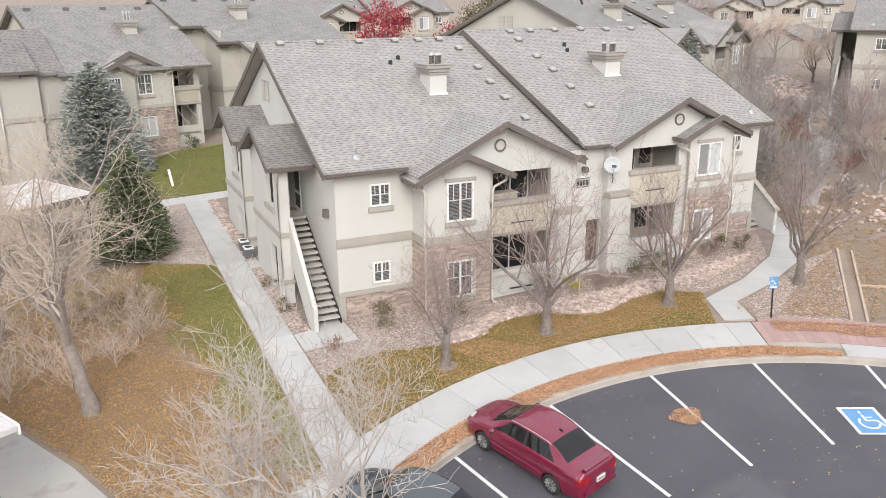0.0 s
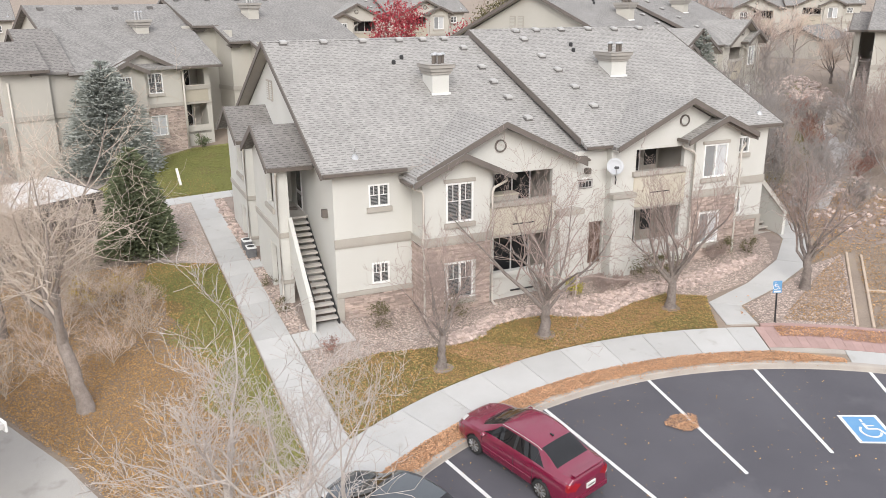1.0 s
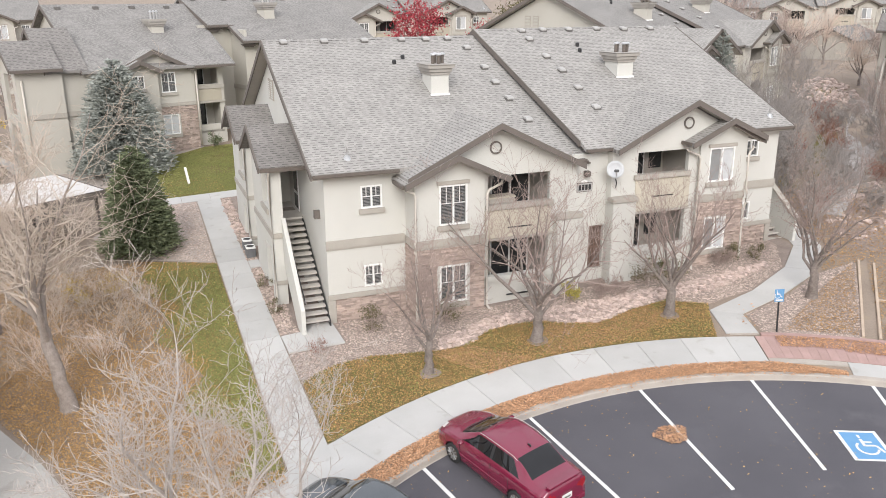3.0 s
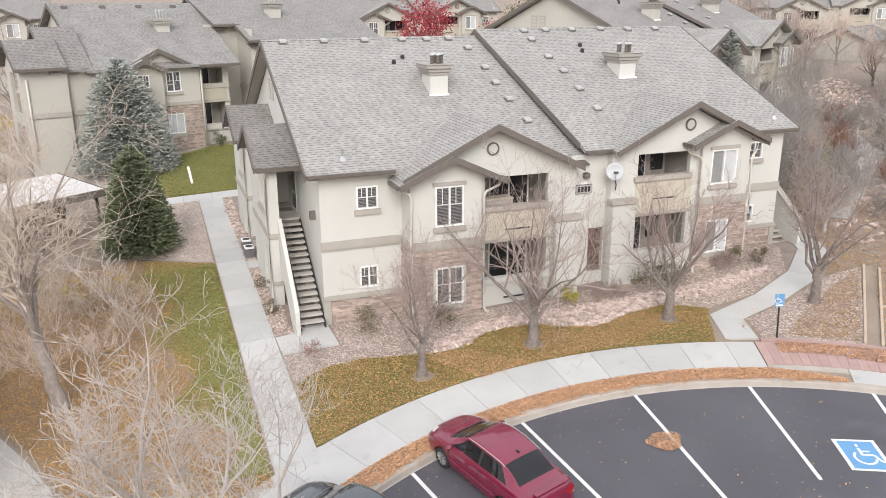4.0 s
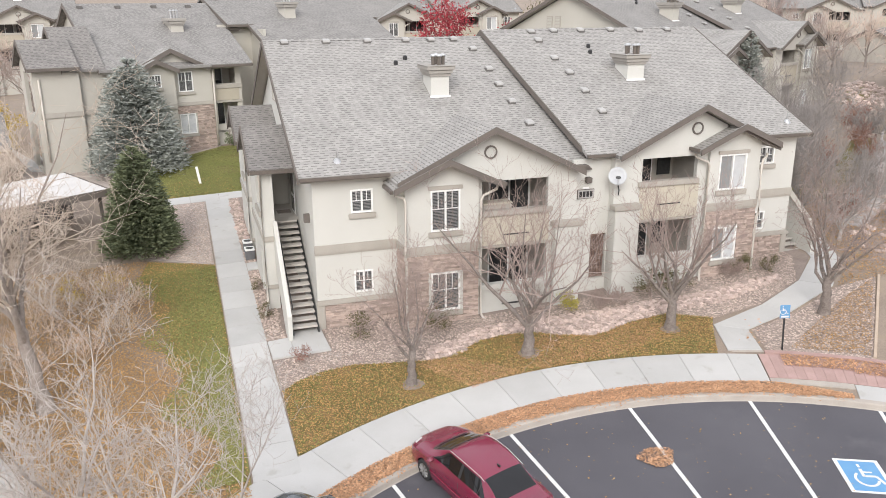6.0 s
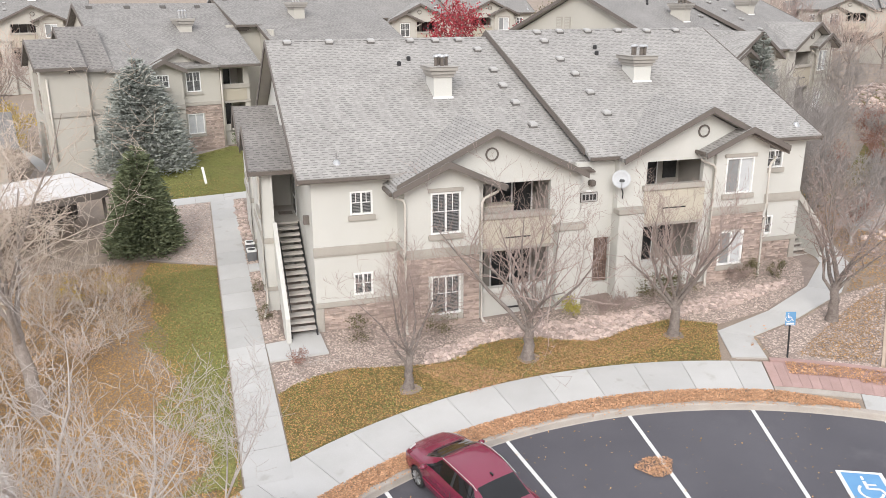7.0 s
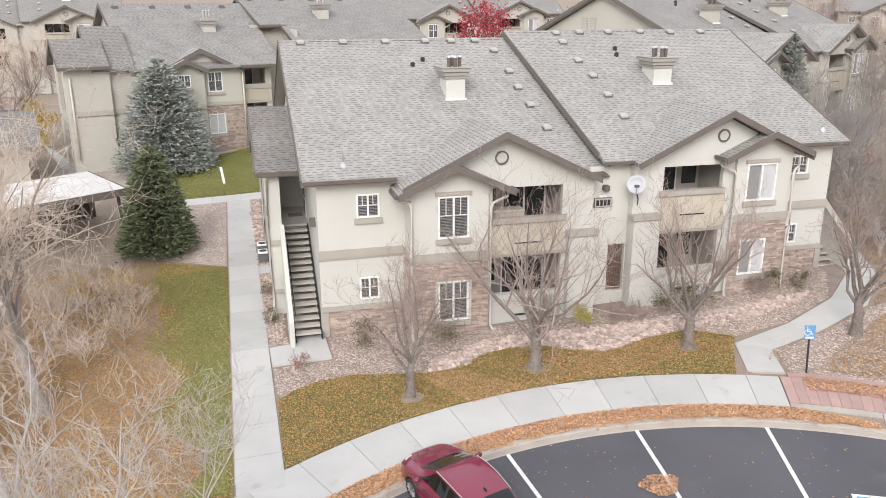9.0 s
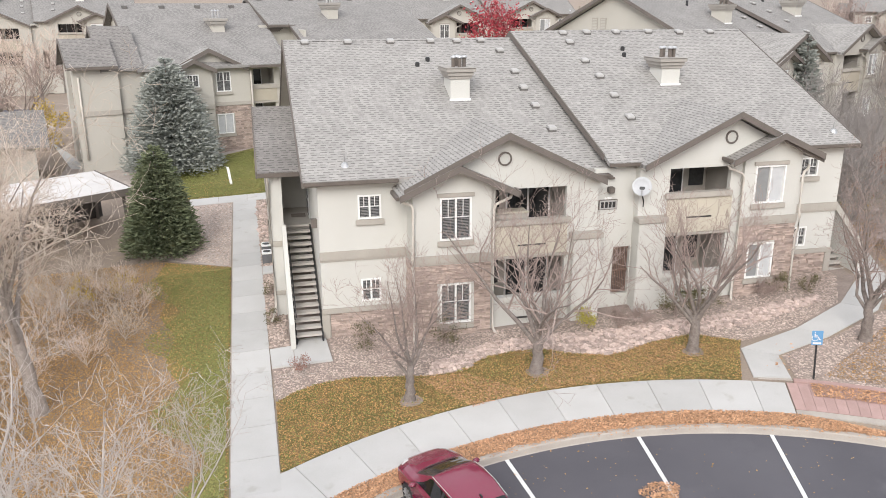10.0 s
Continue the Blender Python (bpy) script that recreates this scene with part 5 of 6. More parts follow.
SHRUBS = [(-7.6, 3.6, 1.9), (-9.6, 1.2, 2.2), (-6.4, 1.8, 1.6), (-10.2, 6.0, 2.4), (-8.3, 6.4, 2.0), (-7.0, 5.2, 1.7), (-8.8, 3.0, 2.2), (-11.5, 2.0, 2.4), (-9.0, 4.8, 2.0), (-7.4, 0.2, 1.6), (-10.6, -0.6, 2.0), (-8.8, -0.6, 1.6), (-12.4, 5.0, 2.4), (-6.2, 4.0, 1.4)]
for k, (x, y, h) in enumerate(SHRUBS):
    bare_tree(x, y, "tangle of thin pinkish tan leafless stems" if k % 2 else "tangle of thin tan leafless shrub stems", 40 + k, h, 0.025, TAN_TWIG, PINK_TWIG if k % 2 else TAN_TWIG, 3, 0.65, (7, 7, 5), 0.05, (0, 0), 0.3, forks=8, category="shrub", name="bare_shrub", r_min=0.0045, group="leafless shrubs")
leafy(-8.3, 5.2, "small shrub with yellow autumn leaves", 51, 1.2, 0.6, YELLOW, 500, size=0.05)
leafy(-6.9, 5.7, "small shrub with yellow autumn leaves", 52, 1.0, 0.7, YELLOW, 450, size=0.05)
# conifers
conifer(-6.3, 24.4, "blue-grey spruce with dense drooping boughs", 61, 6.5, 3.1, NEEDLE_BLUE, n=6000, blade=1.25)
conifer(-5.8, 10.3, "dark green spruce beside the gravel bed", 62, 4.7, 1.8, NEEDLE, n=3800, blade=1.0)
conifer(31.4, 17.2, "small blue-grey spruce by the further building", 63, 6.6, 1.6, NEEDLE_BLUE, n=1100, blade=1.5)
# right side thicket
for k, (x, y, h) in enumerate(((23.0, 4.5, 5.0), (23.4, 7.8, 5.4), (22.6, 10.5, 5.0), (25.0, 9.0, 4.4), (22.4, 1.8, 3.8), (30.5, 1.0, 5.0), (34.0, 5.5, 5.5), (24.6, 5.8, 4.8), (23.6, 0.2, 3.6), (28.4, 9.4, 4.2), (32.0, 11.5, 4.0), (39.5, 19.0, 5.0), (37.0, 8.5, 4.5), (23.8, 3.0, 4.6), (25.8, 7.4, 5.0), (29.6, 12.6, 4.6))):
    bare_tree(x, y, "grey leafless thicket tree beside the building" if k < 5 else "leafless tree on the slope", 70 + k, h, 0.09, ASH_BARK, ASH_TWIG if k not in (5, 6) else TWIG, 3, 0.58, (7, 11, 8), 0.12, (0.03, 0), 0.32, forks=8, r_min=0.0085, group="thicket trees")
for k, (x, y) in enumerate(((26.5, 9.5), (28.5, 7.0), (27.8, 10.8), (25.5, 2.0), (30.5, 9.0), (33.5, 9.0), (35.5, 11.5), (38.0, 15.0), (31.5, 4.0), (41.0, 17.0))):
    bare_tree(x, y, "rust brown leafless shrub", 85 + k, 1.5, 0.03, RUST_TWIG, RUST_TWIG, 3, 0.65, (8, 8, 6), 0.05, (0, 0), 0.35, forks=9, category="shrub", name="bare_shrub", r_min=0.008)
for k, (x, y, h) in enumerate(((31.0, 6.4, 1.8), (33.2, 4.6, 1.6), (35.4, 7.0, 2.0), (36.8, 12.4, 2.2), (34.0, 14.2, 2.4), (31.8, 14.0, 2.2), (38.6, 10.6, 1.8), (40.6, 14.6, 2.0), (29.2, 4.0, 1.6), (27.2, 0.4, 1.5), (33.0, 1.4, 1.6), (41.8, 10.4, 1.8))):
    bare_tree(x, y, "grey leafless shrub on the slope", 150 + k, h, 0.03, ASH_BARK, ASH_TWIG, 3, 0.65, (8, 8, 6), 0.05, (0, 0), 0.3, forks=9, category="shrub", name="bare_shrub", r_min=0.011, group="leafless shrubs")
for k, (x, y, h) in enumerate(((-17, 34, 6.0), (-20, 41, 7.0), (-15, 46, 6.5), (-24, 36, 6.5), (-28, 48, 7.5), (-20, 54, 7.0), (4, 56, 7.0), (38, 40, 6.5), (50, 36, 6.5), (42, 50, 7.0), (48, 30, 5.5), (56, 36, 6.0), (61, 30, 5.5), (52, 42, 6.0), (44, 33, 5.0), (64, 40, 5.5), (58, 49, 6.5), (55, 27, 4.5), (-22, 30, 5.5), (-26, 42, 6.0), (-31, 38, 6.5))):
    bare_tree(x, y, "distant leafless tree between the buildings", 120 + k, h, 0.14, BARK, PINK_TWIG if k % 2 else TWIG, 3, 0.6, (7, 9, 8), 0.2, (0, 0), 0.3, forks=7, r_min=0.012, group="distant trees")
# foundation shrubs
leafy(1.6, -1.2, "round olive-green shrub in the pebble bed", 91, 1.0, 0.5, OLIVE, 900, size=0.035)
leafy(4.3, -1.75, "olive shrub with tangled stems below the window", 92, 1.05, 0.62, OLIVE, 650, size=0.035)
leafy(-0.62, -2.25, "small dark red shrub near the stair pad", 93, 0.75, 0.36, RUST_TWIG, 420, size=0.03)
YELLOW_GREEN = material("yellow_green_leaves", (0.42, 0.37, 0.08), (0.33, 0.29, 0.06), 0.9, 1.0, 6, 0.0, island=0.3)
leafy(9.2, -2.0, "yellow-green shrub before the entry", 94, 0.95, 0.42, YELLOW_GREEN, 1000, size=0.035)
leafy(12.75, -1.95, "olive shrub with bare tips below the balcony", 193, 1.15, 0.75, OLIVE, 1100, size=0.035)
leafy(14.0, -1.75, "dark olive shrub beside the stone bay", 194, 0.95, 0.6, OLIVE, 800, size=0.035)
leafy(17.3, -1.3, "dense olive shrub under the stone base", 95, 0.85, 0.5, OLIVE, 700, size=0.035)
leafy(18.3, -1.7, "dense olive shrub under the stone base", 96, 0.8, 0.45, OLIVE, 600, size=0.035)
for k, (x, y, h) in enumerate(((10.4, -2.3, 0.9), (11.3, -2.2, 0.8), (8.0, -1.7, 1.1), (16.4, -1.6, 1.0))):
    bare_tree(x, y, "brown leafless shrub below the balcony", 97 + k, h, 0.025, TWIG, TWIG, 3, 0.6, (8, 8, 6), 0.05, (0, 0), 0.4, forks=8, category="shrub", name="bare_shrub", r_min=0.005)
leafy(-1.3, 1.6, "small green shrub beside the downpipe", 105, 0.6, 0.35, OLIVE, 450, size=0.03)
leafy(-1.3, 4.2, "small green shrub beside the path", 106, 0.5, 0.35, OLIVE, 400, size=0.03)
leafy(-0.7, 27.9, "round dark green shrub by the rear building", 107, 1.0, 0.6, NEEDLE, 800, size=0.05)
leafy(-9.8, 30.0, "round dark green shrub by the rear building", 108, 1.6, 0.8, NEEDLE, 800, size=0.05)
leafy(-15.0, 32.0, "tall golden shrub by the rear building", 109, 3.2, 1.4, YELLOW, 1500, size=0.08)
# distance
leafy(21.5, 50.0, "crimson maple in full autumn leaf", 111, 8.0, 2.8, RED_LEAF, 4200, name="tree", category="tree", size=0.14)
leafy(27.0, 47.0, "crimson maple in full autumn leaf", 112, 5.2, 1.8, RED_LEAF, 2200, name="tree", category="tree", size=0.12)
leafy(33.5, 52.0, "olive leafy tree beyond the roofs", 113, 8.0, 2.6, OLIVE, 4200, name="tree", category="tree", size=0.14)


# ---- rear building ----
def build_rear():
    root = thing("apartment_building", "greige stucco apartment building with stone bay behind the lawn", "building")
    root.matrix_world = Matrix.Translation((-3.8, 27.3, 0)) @ Matrix.Rotation(radians(17), 4, "Z") @ Matrix.Translation((3.8, -27.3, 0))
    I = Matrix.Identity(4)
    lo = 0.5

    def wall(make, mat=SHADED_STUCCO):
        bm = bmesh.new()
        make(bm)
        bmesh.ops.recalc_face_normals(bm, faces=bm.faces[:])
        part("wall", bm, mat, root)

    def roof(quads, mat=ROOF_REAR, thick=0.15):
        bm = bmesh.new()
        for q in quads:
            slab(bm, q, thick)
        bmesh.ops.recalc_face_normals(bm, faces=bm.faces[:])
        part("roof", bm, mat, root, "grey laminated asphalt shingle roof")

    def board(pts, move):
        bm = bmesh.new()
        extrude(bm, pts, move)
        bmesh.ops.recalc_face_normals(bm, faces=bm.faces[:])
        part("rake_board", bm, FASCIA, root, "dark taupe rake board")

    def gable(cx, zt, y0, y1, xl, xr, k):
        zl, zr = zt - k * (cx - xl), zt - k * (xr - cx)
        roof([[(xl, y0, zl), (cx, y0, zt), (cx, y1, zt), (xl, y1, zl)], [(cx, y0, zt), (xr, y0, zr), (xr, y1, zr), (cx, y1, zt)]], ROOF_Y, 0.12)
        for xe, ze in ((xl, zl), (xr, zr)):
            board([(xe, y0 - 0.05, ze + 0.03), (cx, y0 - 0.05, zt + 0.03), (cx, y0 - 0.05, zt - 0.26), (xe, y0 - 0.05, ze - 0.24)], (0, 0.048, 0))

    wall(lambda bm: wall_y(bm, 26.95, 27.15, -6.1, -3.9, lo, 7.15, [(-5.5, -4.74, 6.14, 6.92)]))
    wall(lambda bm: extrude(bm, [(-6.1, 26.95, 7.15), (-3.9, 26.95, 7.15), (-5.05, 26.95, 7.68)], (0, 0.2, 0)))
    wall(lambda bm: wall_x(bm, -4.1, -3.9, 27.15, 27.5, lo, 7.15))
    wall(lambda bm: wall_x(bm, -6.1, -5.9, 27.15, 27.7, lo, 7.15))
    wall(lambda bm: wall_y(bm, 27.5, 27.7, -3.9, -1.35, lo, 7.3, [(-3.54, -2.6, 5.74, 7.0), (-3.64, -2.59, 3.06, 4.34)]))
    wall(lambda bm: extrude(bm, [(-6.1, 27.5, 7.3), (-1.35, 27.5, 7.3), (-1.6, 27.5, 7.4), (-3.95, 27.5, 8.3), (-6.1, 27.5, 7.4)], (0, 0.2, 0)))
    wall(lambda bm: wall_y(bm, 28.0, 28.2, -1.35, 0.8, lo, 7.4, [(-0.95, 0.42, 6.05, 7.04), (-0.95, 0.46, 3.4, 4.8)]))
    wall(lambda bm: wall_y(bm, 29.6, 29.7, -1.4, 0.8, lo, 7.4), SHADED_STUCCO)
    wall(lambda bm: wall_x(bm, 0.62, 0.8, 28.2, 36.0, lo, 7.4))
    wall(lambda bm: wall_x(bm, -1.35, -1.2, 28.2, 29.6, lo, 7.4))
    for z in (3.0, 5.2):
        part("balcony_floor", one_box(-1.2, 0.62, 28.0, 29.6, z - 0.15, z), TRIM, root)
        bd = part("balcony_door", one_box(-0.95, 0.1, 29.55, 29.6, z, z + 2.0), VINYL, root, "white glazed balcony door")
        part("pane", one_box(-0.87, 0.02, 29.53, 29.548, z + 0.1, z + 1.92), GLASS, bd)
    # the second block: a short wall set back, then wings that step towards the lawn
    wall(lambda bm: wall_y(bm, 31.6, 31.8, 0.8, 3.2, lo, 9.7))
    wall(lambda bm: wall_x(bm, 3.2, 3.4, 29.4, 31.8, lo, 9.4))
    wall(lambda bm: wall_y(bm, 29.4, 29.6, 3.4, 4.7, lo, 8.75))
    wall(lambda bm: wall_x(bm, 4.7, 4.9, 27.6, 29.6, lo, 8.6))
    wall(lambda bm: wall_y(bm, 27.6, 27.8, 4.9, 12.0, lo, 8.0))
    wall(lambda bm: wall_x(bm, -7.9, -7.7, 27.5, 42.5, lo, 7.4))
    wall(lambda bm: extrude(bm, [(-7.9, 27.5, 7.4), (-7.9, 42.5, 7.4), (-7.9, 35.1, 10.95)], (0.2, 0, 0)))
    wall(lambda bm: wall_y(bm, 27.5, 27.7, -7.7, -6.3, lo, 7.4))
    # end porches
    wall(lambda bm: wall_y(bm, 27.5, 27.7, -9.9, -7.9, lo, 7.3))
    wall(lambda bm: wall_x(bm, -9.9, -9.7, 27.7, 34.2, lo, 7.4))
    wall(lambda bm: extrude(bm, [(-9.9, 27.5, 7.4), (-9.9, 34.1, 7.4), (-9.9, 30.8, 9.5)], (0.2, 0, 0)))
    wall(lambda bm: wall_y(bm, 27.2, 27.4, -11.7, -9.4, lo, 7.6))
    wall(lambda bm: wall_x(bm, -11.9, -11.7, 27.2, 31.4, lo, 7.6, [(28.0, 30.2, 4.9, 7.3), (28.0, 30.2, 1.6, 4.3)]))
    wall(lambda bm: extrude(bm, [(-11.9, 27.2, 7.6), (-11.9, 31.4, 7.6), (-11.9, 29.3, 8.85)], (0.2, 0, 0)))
    roof([[(-12.2, 26.8, 7.65), (-9.4, 26.8, 7.65), (-9.4, 29.3, 9.15), (-12.2, 29.3, 9.15)], [(-12.2, 31.8, 7.65), (-12.2, 29.3, 9.15), (-9.4, 29.3, 9.15), (-9.4, 31.8, 7.65)]], ROOF_PORCH)
    roof([[(-10.3, 27.1, 7.45), (-7.9, 27.1, 7.45), (-7.9, 30.8, 9.8), (-10.3, 30.8, 9.8)], [(-10.3, 34.5, 7.45), (-10.3, 30.8, 9.8), (-7.9, 30.8, 9.8), (-7.9, 34.5, 7.45)]], ROOF_PORCH)
    for x, ya, za, yb, zb in ((-12.25, 26.8, 7.65, 29.3, 9.15), (-12.25, 31.8, 7.65, 29.3, 9.15), (-10.35, 27.1, 7.45, 30.8, 9.8), (-10.35, 34.5, 7.45, 30.8, 9.8), (-8.35, 27.0, 7.35, 35.1, 11.15), (-8.35, 43.1, 7.35, 35.1, 11.15), (1.3, 31.2, 9.75, 36.2, 11.6)):
        board([(x, ya, za + 0.03), (x, yb, zb + 0.03), (x, yb, zb - 0.25), (x, ya, za - 0.22)], (0.048, 0, 0))
    # roofs
    roof([[(-8.3, 27.0, 7.35), (1.3, 27.0, 7.4), (1.6, 35.1, 11.15), (-8.3, 35.1, 11.15)], [(-8.3, 43.1, 7.35), (-8.3, 35.1, 11.15), (1.3, 35.1, 11.15), (1.3, 43.1, 7.35)]])
    roof([[(1.35, 31.2, 9.75), (13.4, 31.2, 9.75), (13.4, 36.2, 11.6), (1.35, 36.2, 11.6)], [(1.35, 43.8, 7.85), (1.35, 36.2, 11.6), (13.4, 36.2, 11.6), (13.4, 43.8, 7.85)]])
    roof([[(2.85, 28.9, 8.72), (13.4, 28.9, 8.72), (13.4, 31.25, 9.77), (2.85, 31.25, 9.77)]])
    roof([[(4.4, 27.1, 8.0), (13.4, 27.1, 8.0), (13.4, 28.95, 8.74), (4.4, 28.95, 8.74)]])
    for x0, x1, y, z in ((1.3, 3.2, 31.1, 9.7), (2.8, 4.7, 28.8, 8.67), (4.35, 12.0, 27.0, 7.95)):
        part("gutter", soft_box(x0, x1, y - 0.12, y + 0.1, z - 0.16, z), GUTTER, root, "brown metal gutter")
        for k in range(3):
            part("corbel", one_box(x0 + 0.05 + 0.12 * k, x0 + 1.1 - 0.1 * k, y + 0.1 + 0.06 * k, y + 0.5, z - 0.28 - 0.08 * k, z - 0.205 - 0.08 * k), FASCIA, root, "brown moulded eave return")
    for x, ya, za, yb, zb in ((2.8, 28.9, 8.72, 31.25, 9.77), (4.35, 27.1, 8.0, 28.95, 8.74)):
        board([(x, ya, za + 0.03), (x, yb, zb + 0.03), (x, yb, zb - 0.22), (x, ya, za - 0.2)], (0.048, 0, 0))
    part("band", soft_box(3.12, 3.2, 29.35, 31.6, 5.3, 5.6), TRIM, root)
    part("band", soft_box(3.12, 4.7, 29.32, 29.4, 5.3, 5.6), TRIM, root)
    gable(-5.06, 7.86, 26.5, 28.4, -6.45, -3.68, 0.48)
    gable(-3.95, 8.45, 27.15, 30.0, -6.4, -1.5, 0.5)
    part("gutter", soft_box(-1.45, 1.3, 26.88, 27.0, 7.2, 7.36), GUTTER, root, "brown metal gutter")
    part("gutter", soft_box(-12.2, -9.4, 26.68, 26.8, 7.45, 7.63), GUTTER, root, "brown metal gutter")
    # trims, windows, stone
    for b in ((-11.75, -9.4, 27.12, 27.2, 4.75, 5.05), (-9.4, -6.35, 27.42, 27.5, 4.75, 5.05), (-6.15, -3.88, 26.87, 26.95, 4.75, 5.05), (-3.87, -1.3, 27.42, 27.5, 4.85, 5.08), (-1.35, 0.82, 27.9, 28.0, 5.75, 6.02), (-1.35, 0.82, 27.9, 28.0, 4.82, 4.95)):
        part("band", soft_box(*b), TRIM, root, "taupe stucco band")
    part("balcony_panel", soft_box(-1.2, 0.6, 27.95, 28.0, 4.96, 5.74), SHADED_PANEL, root, "ochre stucco balcony panel")
    put_window(root, I, -5.5, -4.74, 6.14, 6.92, 26.95)
    put_window(root, I, -3.54, -2.6, 5.74, 7.0, 27.5)
    put_window(root, I, -3.64, -2.59, 3.06, 4.34, 27.5, fill=(0, 1), grid=False)
    veneer(root, -3.88, -1.36, 1.2, 4.84, 27.5, [(-3.74, -2.5, 2.86, 4.36)], 5, None)
    for x in (-3.82, -1.3, -11.62, -6.12):
        bm = bmesh.new()
        tube(bm, [(x, 27.38 if x > -6 else 27.1 if x < -10 else 26.85, 7.0), (x, 27.38 if x > -6 else 27.1 if x < -10 else 26.85, 2.2)], 0.06, 6)
        part("downpipe", bm, SPOUT, root, "pale painted downpipe", smooth=True)
    for x, y, dz in ((-2.15, 31.7, 1.45), (6.5, 32.6, 2.45)):
        ch = part("chimney", one_box(x - 0.4, x + 0.42, y - 0.6, y + 0.55, 8.7, 8.3 + dz), SHADED_STUCCO, root, "square stucco chimney with stepped cap")
        for g, z0, z1 in ((0.06, 8.26, 8.38), (0.13, 8.385, 8.56), (0.2, 8.565, 8.74)):
            part("chimney_cap", soft_box(x - 0.4 - g, x + 0.42 + g, y - 0.6 - g, y + 0.55 + g, z0 + dz, z1 + dz, 0.01), CAP, ch)
        for fx in (-0.2, 0.0, 0.2):
            bm = bmesh.new()
            lathe(bm, [(0.085, 0), (0.085, 0.45), (0.12, 0.46), (0.02, 0.56)], 10, (x + fx, y - 0.1, 8.74 + dz))
            part("flue", bm, STEEL, ch)
    for i in range(8):
        x = -7.4 + 2.4 * i
        y, z = (34.5, 10.87) if x < 1.3 else (35.6, 11.38)
        part("roof_vent", soft_box(x - 0.18, x + 0.18, y - 0.15, y + 0.15, z - 0.1, z + 0.14, 0.02), VENT, root, "low metal roof vent")
    return root


def veneer(parent, x0, x1, z0, z1, y, holes, seed, limit=300, m=None, side=None):
    """Ledge stones laid in uneven courses on a face; side: lay them along y on the plane x = side."""
    rd = random.Random(seed)
    m = m or Matrix.Identity(4)
    joined = bmesh.new()
    count, z = 0, z0
    while z < z1 - 0.03:
        h = min(rd.choice((0.045, 0.055, 0.065, 0.08, 0.1)), z1 - z)
        x = x0
        while x < x1 - 0.03:
            w = min(rd.choice((0.12, 0.18, 0.22, 0.3, 0.42)) * rd.uniform(0.8, 1.2), x1 - x)
            if x1 - x - w < 0.1:
                w = x1 - x
            blocked = [q for q in holes if z + h > q[2] and z < q[3]]
            hit = next((q for q in blocked if x < q[1] and x + w > q[0]), None)
            if hit:
                if x < hit[0] - 0.05:
                    w = hit[0] - x
                else:
                    x = hit[1]
                    continue
            d = rd.uniform(0.03, 0.075)
            g = 0.004
            bm = bmesh.new() if (limit is not None and count < limit) else joined
            if side is None:
                a, b, c, e = (x + g, x + w - g), (y - d, y + 0.01), (z + g, z + h - g), None
                vs = [bm.verts.new((p, q, r)) for r in c for q, p in ((b[0], a[0]), (b[0], a[1]), (b[1], a[1]), (b[1], a[0]))]
            else:
                vs = [bm.verts.new((q, p, r)) for r in (z + g, z + h - g) for q, p in ((side - d, x + g), (side - d, x + w - g), (side + 0.01, x + w - g), (side + 0.01, x + g))]
            for v in vs[:2] + vs[4:6]:
                v.co += Vector((rd.uniform(-1, 1), rd.uniform(-1, 1), rd.uniform(-1, 1))) * 0.008
            fs = [bm.faces.new([vs[i] for i in f]) for f in ((0, 1, 5, 4), (4, 5, 6, 7), (0, 3, 2, 1), (0, 4, 7, 3), (1, 2, 6, 5))]
            if bm is not joined:
                bm.transform(m)
                bmesh.ops.recalc_face_normals(bm, faces=bm.faces[:])
                part("stone", bm, STONE, parent)
                count += 1
            x += w
        z += h
    if joined.verts:
        joined.transform(m)
        bmesh.ops.recalc_face_normals(joined, faces=joined.faces[:])
        ob = part("stone_veneer", joined, STONE_J, parent, "brown and pink ledge stone facing")
        ob["kind"] = "stuff"
    else:
        joined.free()


MIRROR = Matrix.Translation((AXIS, 0, RISE)) @ Matrix.Diagonal((-1, 1, 1, 1))
build_rear()


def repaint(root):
    """Swaps in the stucco with shading in its colour, and the darker roof."""
    swap = {"stucco": SHADED_STUCCO, "balcony_stucco": SHADED_PANEL, "shingles_along_x": ROOF_REAR}
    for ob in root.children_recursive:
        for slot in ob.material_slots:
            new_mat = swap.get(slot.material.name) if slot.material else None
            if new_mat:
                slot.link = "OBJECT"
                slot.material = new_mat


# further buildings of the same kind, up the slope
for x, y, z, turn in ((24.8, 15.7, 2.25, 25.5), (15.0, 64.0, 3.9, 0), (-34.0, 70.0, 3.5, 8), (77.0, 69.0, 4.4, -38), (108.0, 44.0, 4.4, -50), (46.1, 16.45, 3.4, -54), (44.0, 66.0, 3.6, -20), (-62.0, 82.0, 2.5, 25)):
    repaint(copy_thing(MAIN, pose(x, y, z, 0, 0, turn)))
# stone facing of the near building
veneer(MAIN, 3.36, 6.05, -1.0, 2.70, -1.05, [(4.17, 5.47, 0.33, 2.02)], 3, 300)
veneer(MAIN, 0.63, 3.3, -0.6, 0.87, 0.0, [], 4, None)
veneer(MAIN, -1.04, -0.01, -0.8, 2.74, 0, [], 6, None, side=3.36)
veneer(MAIN, 3.63, 5.95, -0.6, 2.90, -1.05, [(4.38, 5.52, 0.63, 2.24)], 7, None, MIRROR)
veneer(MAIN, 1.3, 3.57, -0.6, 1.27, 0.0, [], 8, None, MIRROR)
veneer(MAIN, -1.04, -0.01, -0.6, 2.94, 0, [], 9, None, MIRROR, side=3.63)

